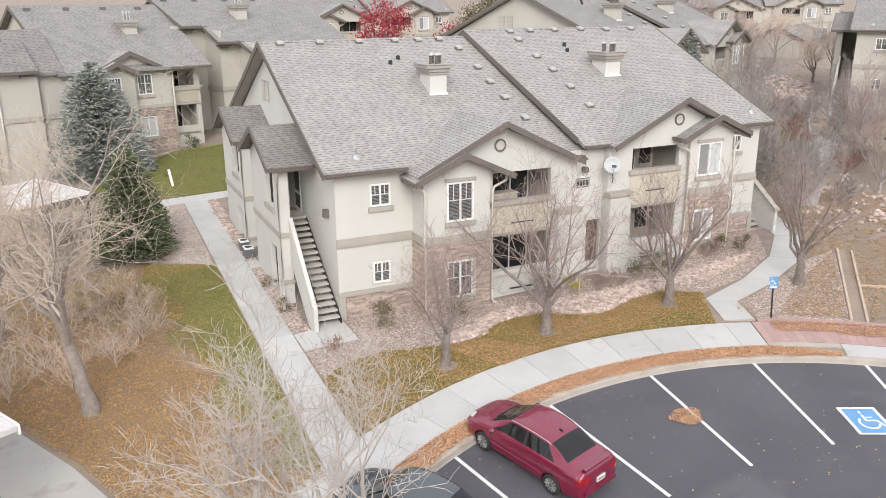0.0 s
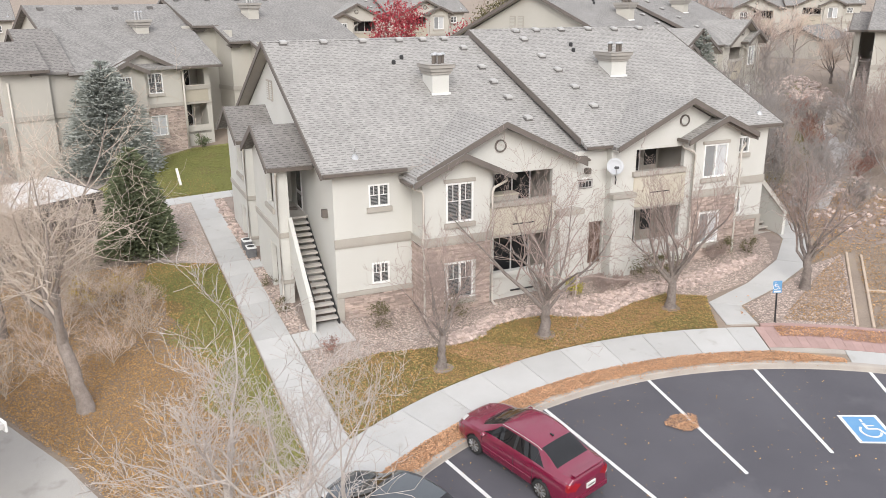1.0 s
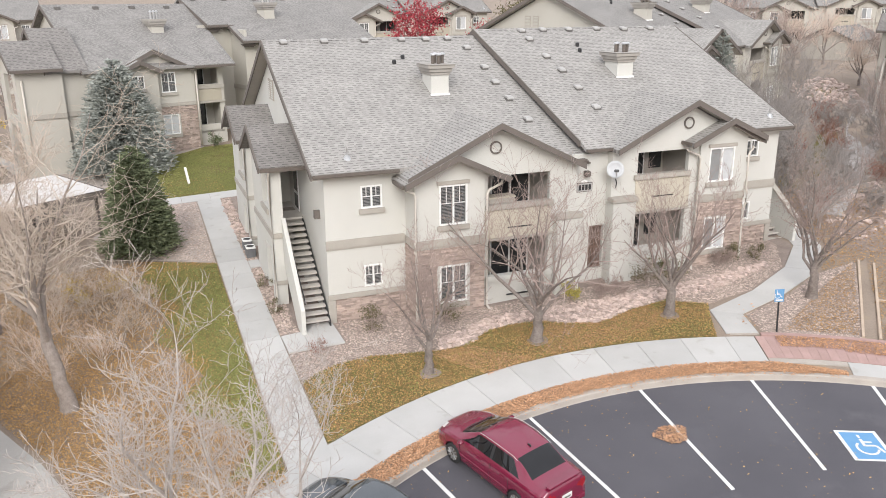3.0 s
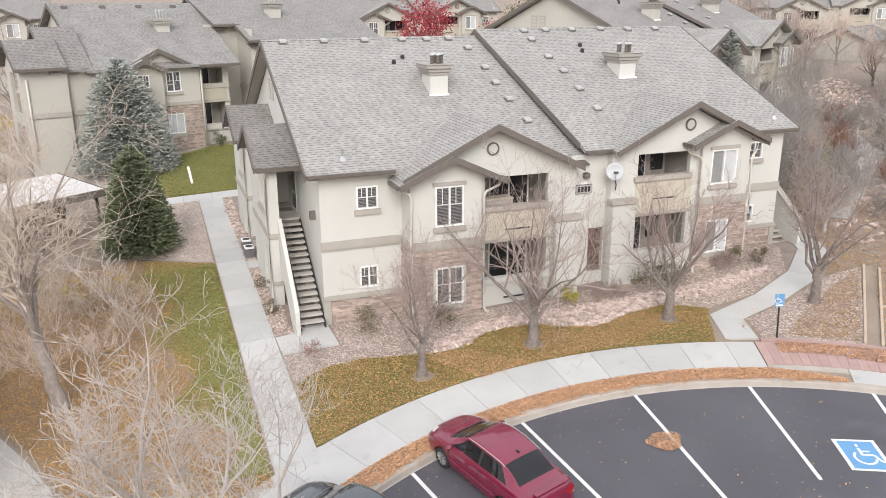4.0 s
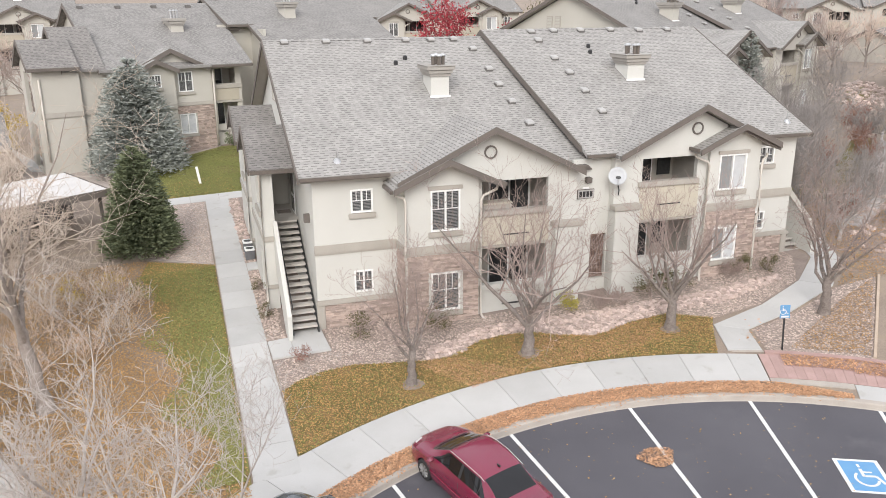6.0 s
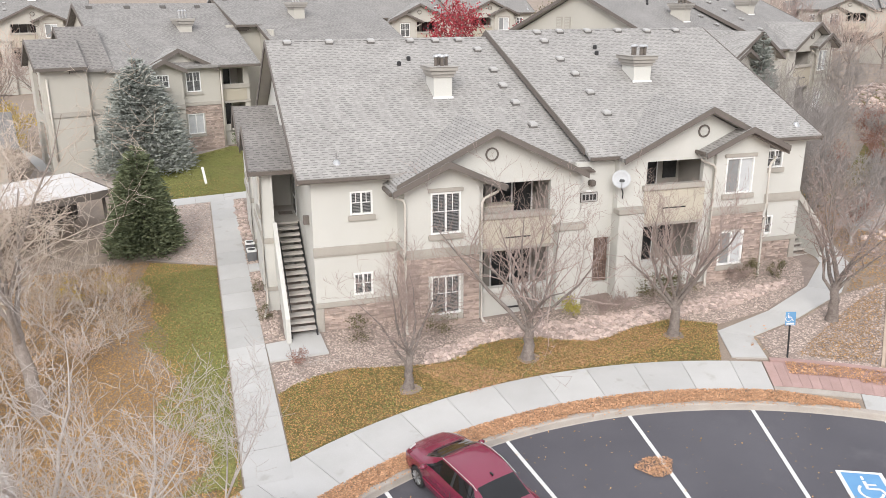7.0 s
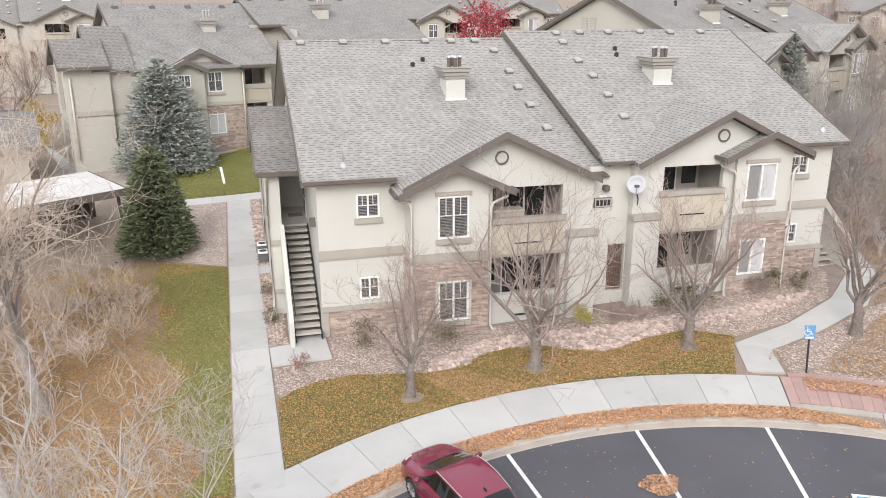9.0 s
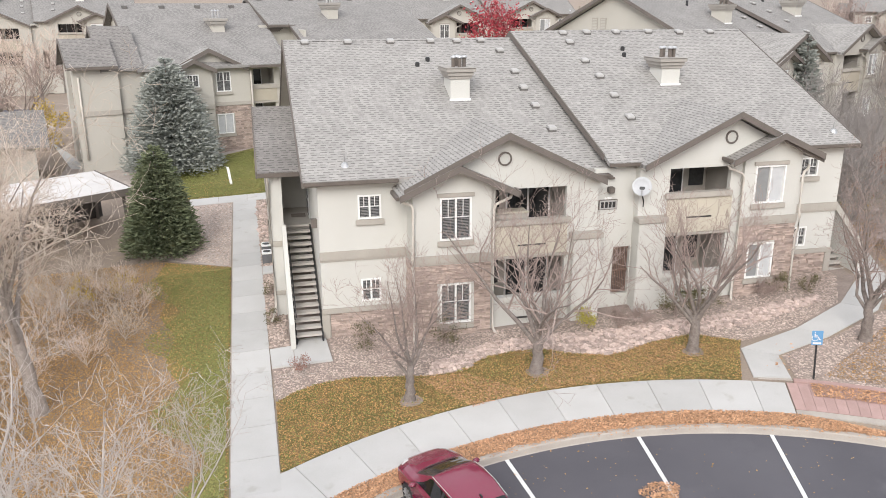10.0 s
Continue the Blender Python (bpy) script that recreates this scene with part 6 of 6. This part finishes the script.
# ---- fixtures on the building ----
plate = part("number_plate", soft_box(10.13, 10.84, -0.60, -0.552, 4.12, 4.49, 0.015), FASCIA, None)
tagged(plate, "grey framed house number plate on the stucco", "number plate")
part("panel", soft_box(10.155, 10.815, -0.612, -0.602, 4.145, 4.465, 0.003), HOOD, plate)
part("crest", soft_box(10.34, 10.63, -0.6, -0.56, 4.495, 4.57, 0.03), VINYL, plate)
for k in range(4):
    part("digit_bar", one_box(10.21 + 0.145 * k, 10.315 + 0.145 * k, -0.622, -0.613, 4.2, 4.41), BLACK, plate, "dark bar in place of a digit")
lamp = part("wall_lamp", soft_box(10.42, 10.64, -0.80, -0.552, 4.74, 4.96, 0.03), FASCIA, None)
tagged(lamp, "brown wall lamp above the number plate", "lamp")
bm = bmesh.new()
rings = []
for r, d in ((0.003, 0.0), (0.14, 0.02), (0.24, 0.055), (0.33, 0.11), (0.335, 0.102), (0.245, 0.043), (0.14, 0.006), (0.003, -0.012)):
    rings.append([bm.verts.new((r * math.cos(k * math.tau / 28), r * math.sin(k * math.tau / 28), d)) for k in range(28)])
for a, b in zip(rings, rings[1:]):
    for k in range(28):
        bm.faces.new((a[k], a[(k + 1) % 28], b[(k + 1) % 28], b[k]))
dish = part("satellite_dish", bm, DISH, None, smooth=True)
dish.matrix_world = look((11.42, -1.2, 5.03), (11.85, -0.3, 4.65))
tagged(dish, "pale grey satellite dish on a wall bracket", "satellite dish")
bm = bmesh.new()
tube(bm, [(0, 0, -0.02), (0.02, -0.25, -0.1), (0.1, -0.45, -0.3), (0.1, -0.62, -0.5)], 0.022)
part("bracket", bm, BLACK, dish, "dark bent mast")
bm = bmesh.new()
tube(bm, [(0, -0.36, 0.1), (0, -0.3, 0.32), (0, -0.12, 0.42)], 0.014)
part("feed_arm", bm, STEEL, dish)
part("receiver", soft_box(-0.09, 0.09, -0.16, -0.06, 0.38, 0.48, 0.02), BLACK, dish, "dark receiver head")
box_ob = part("storage_box", soft_box(6.35, 7.5, -0.62, -0.1, 3.152, 4.2, 0.03), TRIM)
tagged(box_ob, "tan storage box behind the balcony parapet", "storage box")
part("lid", soft_box(6.32, 7.53, -0.65, -0.07, 4.204, 4.26, 0.02), PANEL, box_ob)
GATE = material("brown_gate", (0.20, 0.125, 0.095), (0.14, 0.09, 0.07), 0.7, 4.0, 40, 0.2)
d = part("entry_gate", soft_box(10.81, 11.45, -0.40, -0.36, 0.9, 2.7, 0.01), DARK, None)
tagged(d, "brown slatted entry gate in the recess", "gate", kind="structure")
for k in range(9):
    part("slat", one_box(10.82 + 0.07 * k, 10.855 + 0.07 * k, -0.44, -0.403, 0.92, 2.68), GATE, d)
for z in (0.95, 1.75, 2.6):
    part("rail", one_box(10.81, 11.45, -0.455, -0.442, z, z + 0.07), GATE, d)
GRILLE = material("condenser_grille", (0.16, 0.165, 0.17), (0.11, 0.11, 0.115), 0.6, 5, 60, 0.4)
for y, z in ((7.75, 0.5), (8.75, 0.55)):
    ac = thing("air_conditioner", "grey outdoor condenser with dark grille beside the path", "air conditioner", "condensers", at=(-1.33, y, z - 0.05))
    part("case", soft_box(-0.2, 0.2, -0.3, 0.3, 0.0, 0.42, 0.03), GRILLE, ac)
    part("lid", soft_box(-0.21, 0.21, -0.31, 0.31, 0.422, 0.48, 0.025), VINYL, ac, "pale metal lid")
    bm = bmesh.new()
    lathe(bm, [(0.16, 0.481), (0.16, 0.492), (0.02, 0.496)], 20)
    part("fan_guard", bm, BLACK, ac)
mat_ob = part("doormat", soft_box(-0.3, 0.25, 4.9, 5.4, 3.103, 3.125, 0.005), BARK)
tagged(mat_ob, "brown doormat on the upper landing", "doormat")

# ---- street furniture ----
sx, sy = 14.62, -6.95
sg = thing("parking_sign", "blue accessible parking sign on a dark post", "sign", at=(sx, sy, ground_z(sx, sy)))
part("post", one_box(-0.025, 0.025, -0.02, 0.02, -0.1, 1.6), BLACK, sg)
board = part("sign_board", soft_box(-0.16, 0.16, -0.035, -0.022, 1.16, 1.62, 0.004), BLUE, sg, "blue sign plate")
wheelchair((-0.09, -0.04, 1.3), (1, 0, 0), (0, 0, 1), 0.28, PAINT, parent=board)
part("bar", one_box(-0.12, 0.12, -0.042, -0.036, 1.19, 1.25), PAINT, board)
sg.rotation_euler = (0, radians(-3), radians(-22))


def timber(x0, y0, x1, y1, w=0.1, h=0.14):
    d = Vector((x1 - x0, y1 - y0))
    ob = part("timber_edging", soft_box(0, d.length, -w / 2, w / 2, -0.08, h - 0.06, 0.015), WOOD)
    z0, z1 = ground_z(x0, y0), ground_z(x1, y1)
    ob.matrix_world = pose(x0, y0, z0, 0, math.degrees(-math.atan2(z1 - z0, d.length)), math.degrees(math.atan2(d.y, d.x)))
    tagged(ob, "weathered landscape timber edging the bed", "timber", "landscape timbers")


timber(17.0, -8.45, 22.2, -3.4)
timber(17.4, -8.8, 22.5, -3.9)
timber(19.7, -6.5, 23.5, -8.9)
kb = part("kerb", sheet("kerb", arc_pts(17.46, 25.5, 60, 20) + arc_pts(17.62, 60, 25.5, 20), 0.09, BRICK_WALK, 0.2), BRICK_WALK)
tagged(kb, "low red border kerb", "kerb", kind="structure")
pst = part("marker_post", soft_box(-0.07, 0.07, -0.05, 0.05, -0.2, 1.0, 0.01), VINYL)
pst.matrix_world = pose(-2.95, 20.0, ground_z(-2.95, 20.0), -6, -8, 0)
tagged(pst, "white leaning marker post in the lawn", "post")

# ---- carport ----
cp = thing("carport", "carport with flat pale metal roof on posts", "carport", at=(-7.0, 12.0, 0.1))
cp.rotation_euler = (0, radians(-2), radians(27))
part("roof", soft_box(-14, 0, 0.0, 5.2, 2.85, 3.0, 0.02), METAL_ROOF, cp, "flat pale metal roof")
part("fascia", soft_box(-14, 0.05, -0.06, -0.003, 2.68, 3.02, 0.01), FASCIA, cp, "dark brown fascia")
part("fascia", soft_box(0.003, 0.06, -0.003, 5.26, 2.75, 3.02, 0.01), FASCIA, cp)
for x in (-0.3, -3.0, -6.0, -9.0, -11.7):
    for y in (0.4, 4.8):
        part("post", one_box(x - 0.06, x + 0.06, y - 0.06, y + 0.06, -0.6, 2.85), FASCIA, cp)
# Dark sheet added at the back, its colour standing in for shade below.
part("rear_panel", one_box(-14, 0, 5.0, 5.06, -0.6, 2.4), DARK, cp, "dark sheet for the shade under the roof")

# a second carport over the near drive, of which one corner shows
cq = thing("carport", "carport with white metal roof over the grey drive", "carport", at=(-9.75, -7.6, -0.9))
cq.rotation_euler = (0, 0, radians(-62))
part("roof", soft_box(-9, 0, -5.0, 0, 2.8, 2.95, 0.02), METAL_ROOF, cq, "flat white metal roof")
part("fascia", soft_box(-9, 0.0, 0.003, 0.06, 2.7, 2.97, 0.01), VINYL, cq, "white fascia")
for x in (-0.6, -4.5, -8.4):
    for y in (-4.5, -0.5):
        part("post", one_box(x - 0.06, x + 0.06, y - 0.06, y + 0.06, -0.1, 2.8), FASCIA, cq)

# ---- beyond the end of the rear building ----
flat("pavement", [(-12.6, 26.5), (-11.4, 26.0), (-13.6, 34.0), (-18.6, 46.6), (-20.2, 46.0), (-15.0, 33.5)], 0.05, CONCRETE, "pale concrete path past the rear building", "path")
flat("lawn", [(-20.4, 46.2), (-15.3, 33.5), (-16.5, 32.0), (-21.0, 42.0), (-23.5, 47.5)], 0.04, GREEN, "small green lawn beside the rear path", "lawn")
flat("road", [(-40.0, 50.0), (-21.5, 50.5), (-20.5, 56.0), (-40.0, 58.0)], 0.05, ASPHALT, "asphalt drive beyond the rear lawn", "road")

# ---- stony path and grass on the slope ----
CREEK = material("stony_path", (0.43, 0.405, 0.385), (0.31, 0.285, 0.265), 0.95, 1.0, 9, 0.6, spots=((0.30, 0.26, 0.235), 0.56, 1.6), depth=0.05)
line = [(25.2, 1.6), (28.8, 4.2), (33.0, 7.2), (36.8, 9.9), (40.5, 13.4), (45.5, 17.6), (49.5, 21.0)]
edge_a, edge_b = [], []
for k, (x, y) in enumerate(line):
    x1, y1 = line[min(k + 1, 6)]
    x0, y0 = line[max(k - 1, 0)]
    d = Vector((y0 - y1, x1 - x0)).normalized() * (0.9 + 0.12 * math.sin(2.3 * k))
    edge_a.append((x + d.x, y + d.y))
    edge_b.append((x - d.x, y - d.y))
flat("stony_path", edge_a + edge_b[::-1], 0.06, CREEK, "pale stony path winding up the slope", "path")
flat("grass_patch", [(26.2, 6.2), (27.2, 4.9), (31.5, 7.4), (35.2, 10.2), (38.2, 13.2), (37.0, 13.6), (32.0, 9.4)], 0.05, LAWN, "strip of dull grass beside the stony path", "lawn")
flat("grass_patch", [(50.2, 28.0), (52.6, 28.8), (51.5, 25.6), (48.4, 23.0), (45.9, 23.4)], 0.05, LAWN, "patch of dull grass up the slope", "lawn")
stones("cobbles", [[(44, 20.5), (47.5, 19.5), (54, 27), (55, 31), (50, 30), (45, 24.5)]], 260, 0.15, 0.34, COBBLE, "rough pale stones on the bank")
def build_shed(x, y, z, turn, s, label):
    sd = thing("shed", label, "shed", at=(x, y, z))
    sd.rotation_euler = (0, 0, radians(turn))
    part("wall", one_box(-2.0 * s, 2.0 * s, -1.4 * s, 1.4 * s, -0.6, 1.7 * s), SHADED_STUCCO, sd)
    bm = bmesh.new()
    slab(bm, [(-2.5 * s, -1.9 * s, 1.65 * s), (2.5 * s, -1.9 * s, 1.65 * s), (2.5 * s, 0, 2.75 * s), (-2.5 * s, 0, 2.75 * s)], 0.12)
    slab(bm, [(-2.5 * s, 1.9 * s, 1.65 * s), (-2.5 * s, 0, 2.75 * s), (2.5 * s, 0, 2.75 * s), (2.5 * s, 1.9 * s, 1.65 * s)], 0.12)
    bmesh.ops.recalc_face_normals(bm, faces=bm.faces[:])
    part("roof", bm, ROOF_PORCH, sd, "weathered brown-grey shingle roof")


build_shed(37.6, 2.6, 1.6, -28, 1.0, "low shed with weathered shingle roof on the slope")
build_shed(-17.0, 24.2, 1.1, 14, 1.5, "low stucco outbuilding with brown-grey roof beside the carport")
# ---- garage ----
gr = thing("garage", "low stucco garage with brown gabled shingle roof", "garage", at=(69.6, 45.2, 4.1))
gr.rotation_euler = (0, 0, radians(-62))
bm = bmesh.new()
wall_y(bm, 0, 0.2, -2.7, 2.7, -1.5, 2.6)
wall_x(bm, -2.7, -2.5, 0.2, 12, -1.5, 2.6)
wall_x(bm, 2.5, 2.7, 0.2, 12, -1.5, 2.6)
extrude(bm, [(-2.7, 0, 2.6), (2.7, 0, 2.6), (0, 0, 3.9)], (0, 0.2, 0))
part("wall", bm, TRIM, gr)
bm = bmesh.new()
slab(bm, [(-3.15, -0.4, 2.5), (0, -0.4, 4.0), (0, 12.4, 4.0), (-3.15, 12.4, 2.5)], 0.15)
slab(bm, [(0, -0.4, 4.0), (3.15, -0.4, 2.5), (3.15, 12.4, 2.5), (0, 12.4, 4.0)], 0.15)
bmesh.ops.recalc_face_normals(bm, faces=bm.faces[:])
part("roof", bm, ROOF_PORCH, gr)
for s in (-1, 1):
    bm = bmesh.new()
    extrude(bm, [(3.15 * s, -0.45, 2.53), (0, -0.45, 4.03), (0, -0.45, 3.8), (3.15 * s, -0.45, 2.3)], (0, 0.048, 0))
    bmesh.ops.recalc_face_normals(bm, faces=bm.faces[:])
    part("rake_board", bm, FASCIA, gr)

# ---- parked cars ----
def build_car(x, y, turn, paint, label, tall=0.0):
    """A four-door sedan: one smooth skin over stations along its length, cut into body, glass and lamps."""
    root = thing("car", label, "car", at=(x, y, ground_z(x, y) - 0.15))
    nx, ny = 0.045, 0.075
    root.rotation_euler = (Vector((0, 0, 1)).rotation_difference(Vector((-nx, -ny, 1))).to_matrix() @ Matrix.Rotation(radians(turn), 3, "Z")).to_euler()
    root.scale = (0.96, 0.96, 0.96)
    # y, half width, sill, belt half width and height, roof edge half width and height, crown height
    st = np.array([(-2.29, 0.60, 0.40, 0.52, 0.74, 0.36, 0.82, 0.84), (-2.24, 0.74, 0.30, 0.66, 0.86, 0.52, 0.965, 0.99), (-2.12, 0.80, 0.26, 0.74, 0.93, 0.60, 1.02, 1.045), (-1.85, 0.845, 0.22, 0.78, 0.96, 0.63, 1.035, 1.06),
                   (-1.66, 0.855, 0.2, 0.80, 0.965, 0.62, 1.07, 1.09), (-1.35, 0.86, 0.2, 0.81, 0.965, 0.585, 1.235, 1.265), (-1.02, 0.86, 0.2, 0.815, 0.96, 0.575, 1.36, 1.40), (-0.5, 0.86, 0.2, 0.82, 0.95, 0.61, 1.425, 1.47),
                   (0.0, 0.86, 0.2, 0.82, 0.94, 0.61, 1.425, 1.47), (0.38, 0.86, 0.2, 0.815, 0.935, 0.58, 1.375, 1.42), (0.8, 0.86, 0.2, 0.805, 0.925, 0.61, 1.17, 1.22), (1.2, 0.855, 0.2, 0.785, 0.905, 0.64, 0.985, 1.03),
                   (1.5, 0.845, 0.2, 0.76, 0.87, 0.62, 0.94, 0.98), (1.85, 0.81, 0.22, 0.70, 0.79, 0.56, 0.855, 0.89), (2.1, 0.74, 0.25, 0.61, 0.70, 0.47, 0.755, 0.785), (2.22, 0.64, 0.28, 0.51, 0.62, 0.38, 0.665, 0.69), (2.27, 0.52, 0.34, 0.42, 0.55, 0.3, 0.58, 0.6)])
    st[:, 6:] += tall * np.clip((st[:, 6:] - 1.0) / 0.4, 0, 1)
    n = 190
    ys = np.linspace(st[0, 0], st[-1, 0], n)
    slope = np.gradient(st, st[:, 0], axis=0)
    cols = []
    for c in range(1, 8):
        k = np.clip(np.searchsorted(st[:, 0], ys, side="right") - 1, 0, len(st) - 2)
        h = st[k + 1, 0] - st[k, 0]
        u = (ys - st[k, 0]) / h
        cols.append((2 * u ** 3 - 3 * u ** 2 + 1) * st[k, c] + (u ** 3 - 2 * u ** 2 + u) * h * slope[k, c] + (3 * u ** 2 - 2 * u ** 3) * st[k + 1, c] + (u ** 3 - u ** 2) * h * slope[k + 1, c])
    grid = []
    for i in range(n):
        w, zs, wb, zb, we, ze, zc = (c[i] for c in cols)
        key = [(w * 0.86, zs - 0.02), (w * 0.97, zs + 0.05), (w, zs + 0.3 * (zb - zs)), (w * 0.995, zs + 0.62 * (zb - zs)), (w * 0.975, zb - 0.07), (wb, zb), (we, ze), (we * 0.86, ze + 0.55 * (zc - ze)), (we * 0.45, ze + 0.92 * (zc - ze)), (0.0, zc)]
        half = []
        for e, ((xa, za), (xb, zb2)) in enumerate(zip(key, key[1:])):
            c = 16 if e == 5 else 5
            half += [(xa + (xb - xa) * f / c, za + (zb2 - za) * f / c) for f in range(c)]
        half.append(key[-1])
        grid.append([(-px, ys[i], pz) for px, pz in half] + [(px, ys[i], pz) for px, pz in half[-2::-1]])
    m = len(grid[0])
    flat_v = [p for row in grid for p in row]
    cells = {}
    for i in range(n - 1):
        for k in range(m - 1):
            c = [sum(q[a] for q in (grid[i][k], grid[i][k + 1], grid[i + 1][k], grid[i + 1][k + 1])) / 4 for a in range(3)]
            kk = min(k, m - 2 - k)
            side = -1 if k < m // 2 else 1
            name = "body"
            f = (kk - 25 + 0.5) / 16
            if 0.1 < f < 0.9 and -1.42 + 0.5 * f < c[1] < 1.06 - 0.72 * f:
                name = "window_trim" if abs(c[1] + 0.27) < 0.045 or abs(c[1] + 1.02) < 0.02 else ("front_window" if c[1] > -0.27 else "rear_window") + str(side)
            elif kk >= 42 and 0.42 < c[1] < 1.17:
                name = "windscreen"
            elif kk >= 42 and -1.66 < c[1] < -1.06:
                name = "back_glass"
            elif c[1] > 1.93 and abs(c[0]) > 0.36 and 25 <= kk < 45:
                name = "headlight" + str(side)
            elif c[1] < -2.13 and abs(c[0]) > 0.4 and 0.70 < c[2] < 0.90:
                name = "tail_light" + str(side)
            elif kk < 24 and min(math.hypot(c[1] - 1.32, c[2] - 0.3), math.hypot(c[1] + 1.32, c[2] - 0.3)) < 0.355:
                continue
            cells.setdefault(name, []).append((i * m + k, i * m + k + 1, (i + 1) * m + k + 1, (i + 1) * m + k))
    looks = {"body": paint, "window_trim": BLACK, "front_window": CAR_GLASS, "rear_window": CAR_GLASS, "windscreen": CAR_GLASS, "back_glass": CAR_GLASS, "headlight": LAMP_CLEAR, "tail_light": TAIL}
    for name in sorted(cells):
        kind_name = name.rstrip("-1")
        used = sorted({q for f in cells[name] for q in f})
        at = {q: e for e, q in enumerate(used)}
        faces = [tuple(at[q] for q in f) for f in cells[name]]
        if name == "body":
            at_end = [len(used) + e for e in range(2 * m)]
            faces += [tuple(at_end[:m]), tuple(at_end[m:][::-1])]
            verts = [flat_v[q] for q in used] + grid[0] + grid[-1]
        else:
            verts = [flat_v[q] for q in used]
        raw(kind_name, verts, faces, looks[kind_name], root, True)
    part("underbody", one_box(-0.68, 0.68, -2.1, 2.05, 0.2, 0.62), BLACK, root, "dark underside and wheel wells")
    for s in (-1, 1):
        bm = soft_box(-0.1, 0.1, -0.07, 0.07, -0.06, 0.06, 0.04)
        bm.transform(Matrix.Translation((s * 0.93, 0.84, 0.98)))
        part("mirror", bm, paint, root, smooth=True)
        for yy in (-0.75, 0.18):
            part("door_handle", soft_box(s * 0.862 - 0.018, s * 0.862 + 0.018, yy - 0.09, yy + 0.09, 0.77, 0.8, 0.008), paint, root)
        for yy in (1.0, -0.27, -1.0):
            bm = bmesh.new()
            tube(bm, [(s * 0.862, yy, 0.32), (s * 0.864, yy, 0.6), (s * 0.84, yy, 0.88)], 0.006, 4)
            part("door_seam", bm, BLACK, root)
        bm = bmesh.new()
        tube(bm, [(s * 0.872, -1.0, 0.52), (s * 0.872, 1.0, 0.52)], 0.014, 5)
        part("rub_strip", bm, paint, root)
        # Reflection along the roof edge, modelled as a thin pale tube.
        bm = bmesh.new()
        tube(bm, [(s * 0.605, -1.1, 1.345), (s * 0.598, -0.95, 1.39), (s * 0.625, -0.5, 1.432), (s * 0.625, 0.0, 1.432), (s * 0.598, 0.38, 1.385)], 0.007, 5)
        part("drip_rail", bm, LAMP_CLEAR, root, "bright strip drawn as the reflection along the roof edge")
        for yy in (1.32, -1.32):
            wh = part("wheel", ring_wheel(s, yy), RUBBER, root, "black tyre", smooth=True)
            bm = bmesh.new()
            for k in range(10):
                a = math.tau * k / 10
                p = Vector((s * 0.872, yy + 0.06 * math.cos(a), 0.3 + 0.06 * math.sin(a)))
                q = Vector((s * 0.862, yy + 0.2 * math.cos(a), 0.3 + 0.2 * math.sin(a)))
                tube(bm, [p, q], 0.022, 5)
            part("spoke", bm, STEEL, wh, "silver alloy spokes")
            bm = bmesh.new()
            tube(bm, [(s * 0.80, yy, 0.3), (s * 0.855, yy, 0.3)], 0.205, 20)
            part("rim", bm, GUTTER, wh)
    part("number_plate", soft_box(-0.17, 0.17, -2.325, -2.295, 0.6, 0.76, 0.005), PAINT, root, "white number plate")
    part("plate_bar", one_box(-0.12, 0.12, -2.332, -2.326, 0.66, 0.7), GUTTER, root, "plain bar in place of writing")
    part("bumper", soft_box(-0.70, 0.70, -2.34, -2.12, 0.30, 0.56, 0.07), paint, root)
    part("spoiler", soft_box(-0.56, 0.56, -2.24, -2.08, 1.085, 1.115, 0.012), paint, root, "low boot spoiler")
    for s in (-0.45, 0.45):
        part("spoiler_foot", one_box(s - 0.03, s + 0.03, -2.2, -2.1, 0.98, 1.086), paint, root)
    part("windscreen_wiper", one_box(-0.4, 0.5, 1.18, 1.2, 1.03, 1.045), BLACK, root)
    part("aerial", soft_box(-0.02, 0.02, -0.95, -0.83, 1.405, 1.47, 0.008), BLACK, root)
    return root


def ring_wheel(s, yy):
    bm = bmesh.new()
    prof = [(0.2, 0.85), (0.27, 0.868), (0.3, 0.85), (0.305, 0.8), (0.3, 0.7), (0.2, 0.68)]
    rows = [[bm.verts.new((s * w, yy + r * math.cos(k * math.tau / 24), 0.3 + r * math.sin(k * math.tau / 24))) for k in range(24)] for r, w in prof]
    for a, b in zip(rows, rows[1:]):
        for k in range(24):
            bm.faces.new((a[k], a[(k + 1) % 24], b[(k + 1) % 24], b[k]))
    bmesh.ops.recalc_face_normals(bm, faces=bm.faces[:])
    return bm


build_car(2.72, -10.02, 16.2, RED_PAINT, "dark red four-door sedan parked nose to the kerb")
build_car(-1.42, -11.2, 31.0, DARK_PAINT, "dark slate sedan parked beside the red car", 0.14)
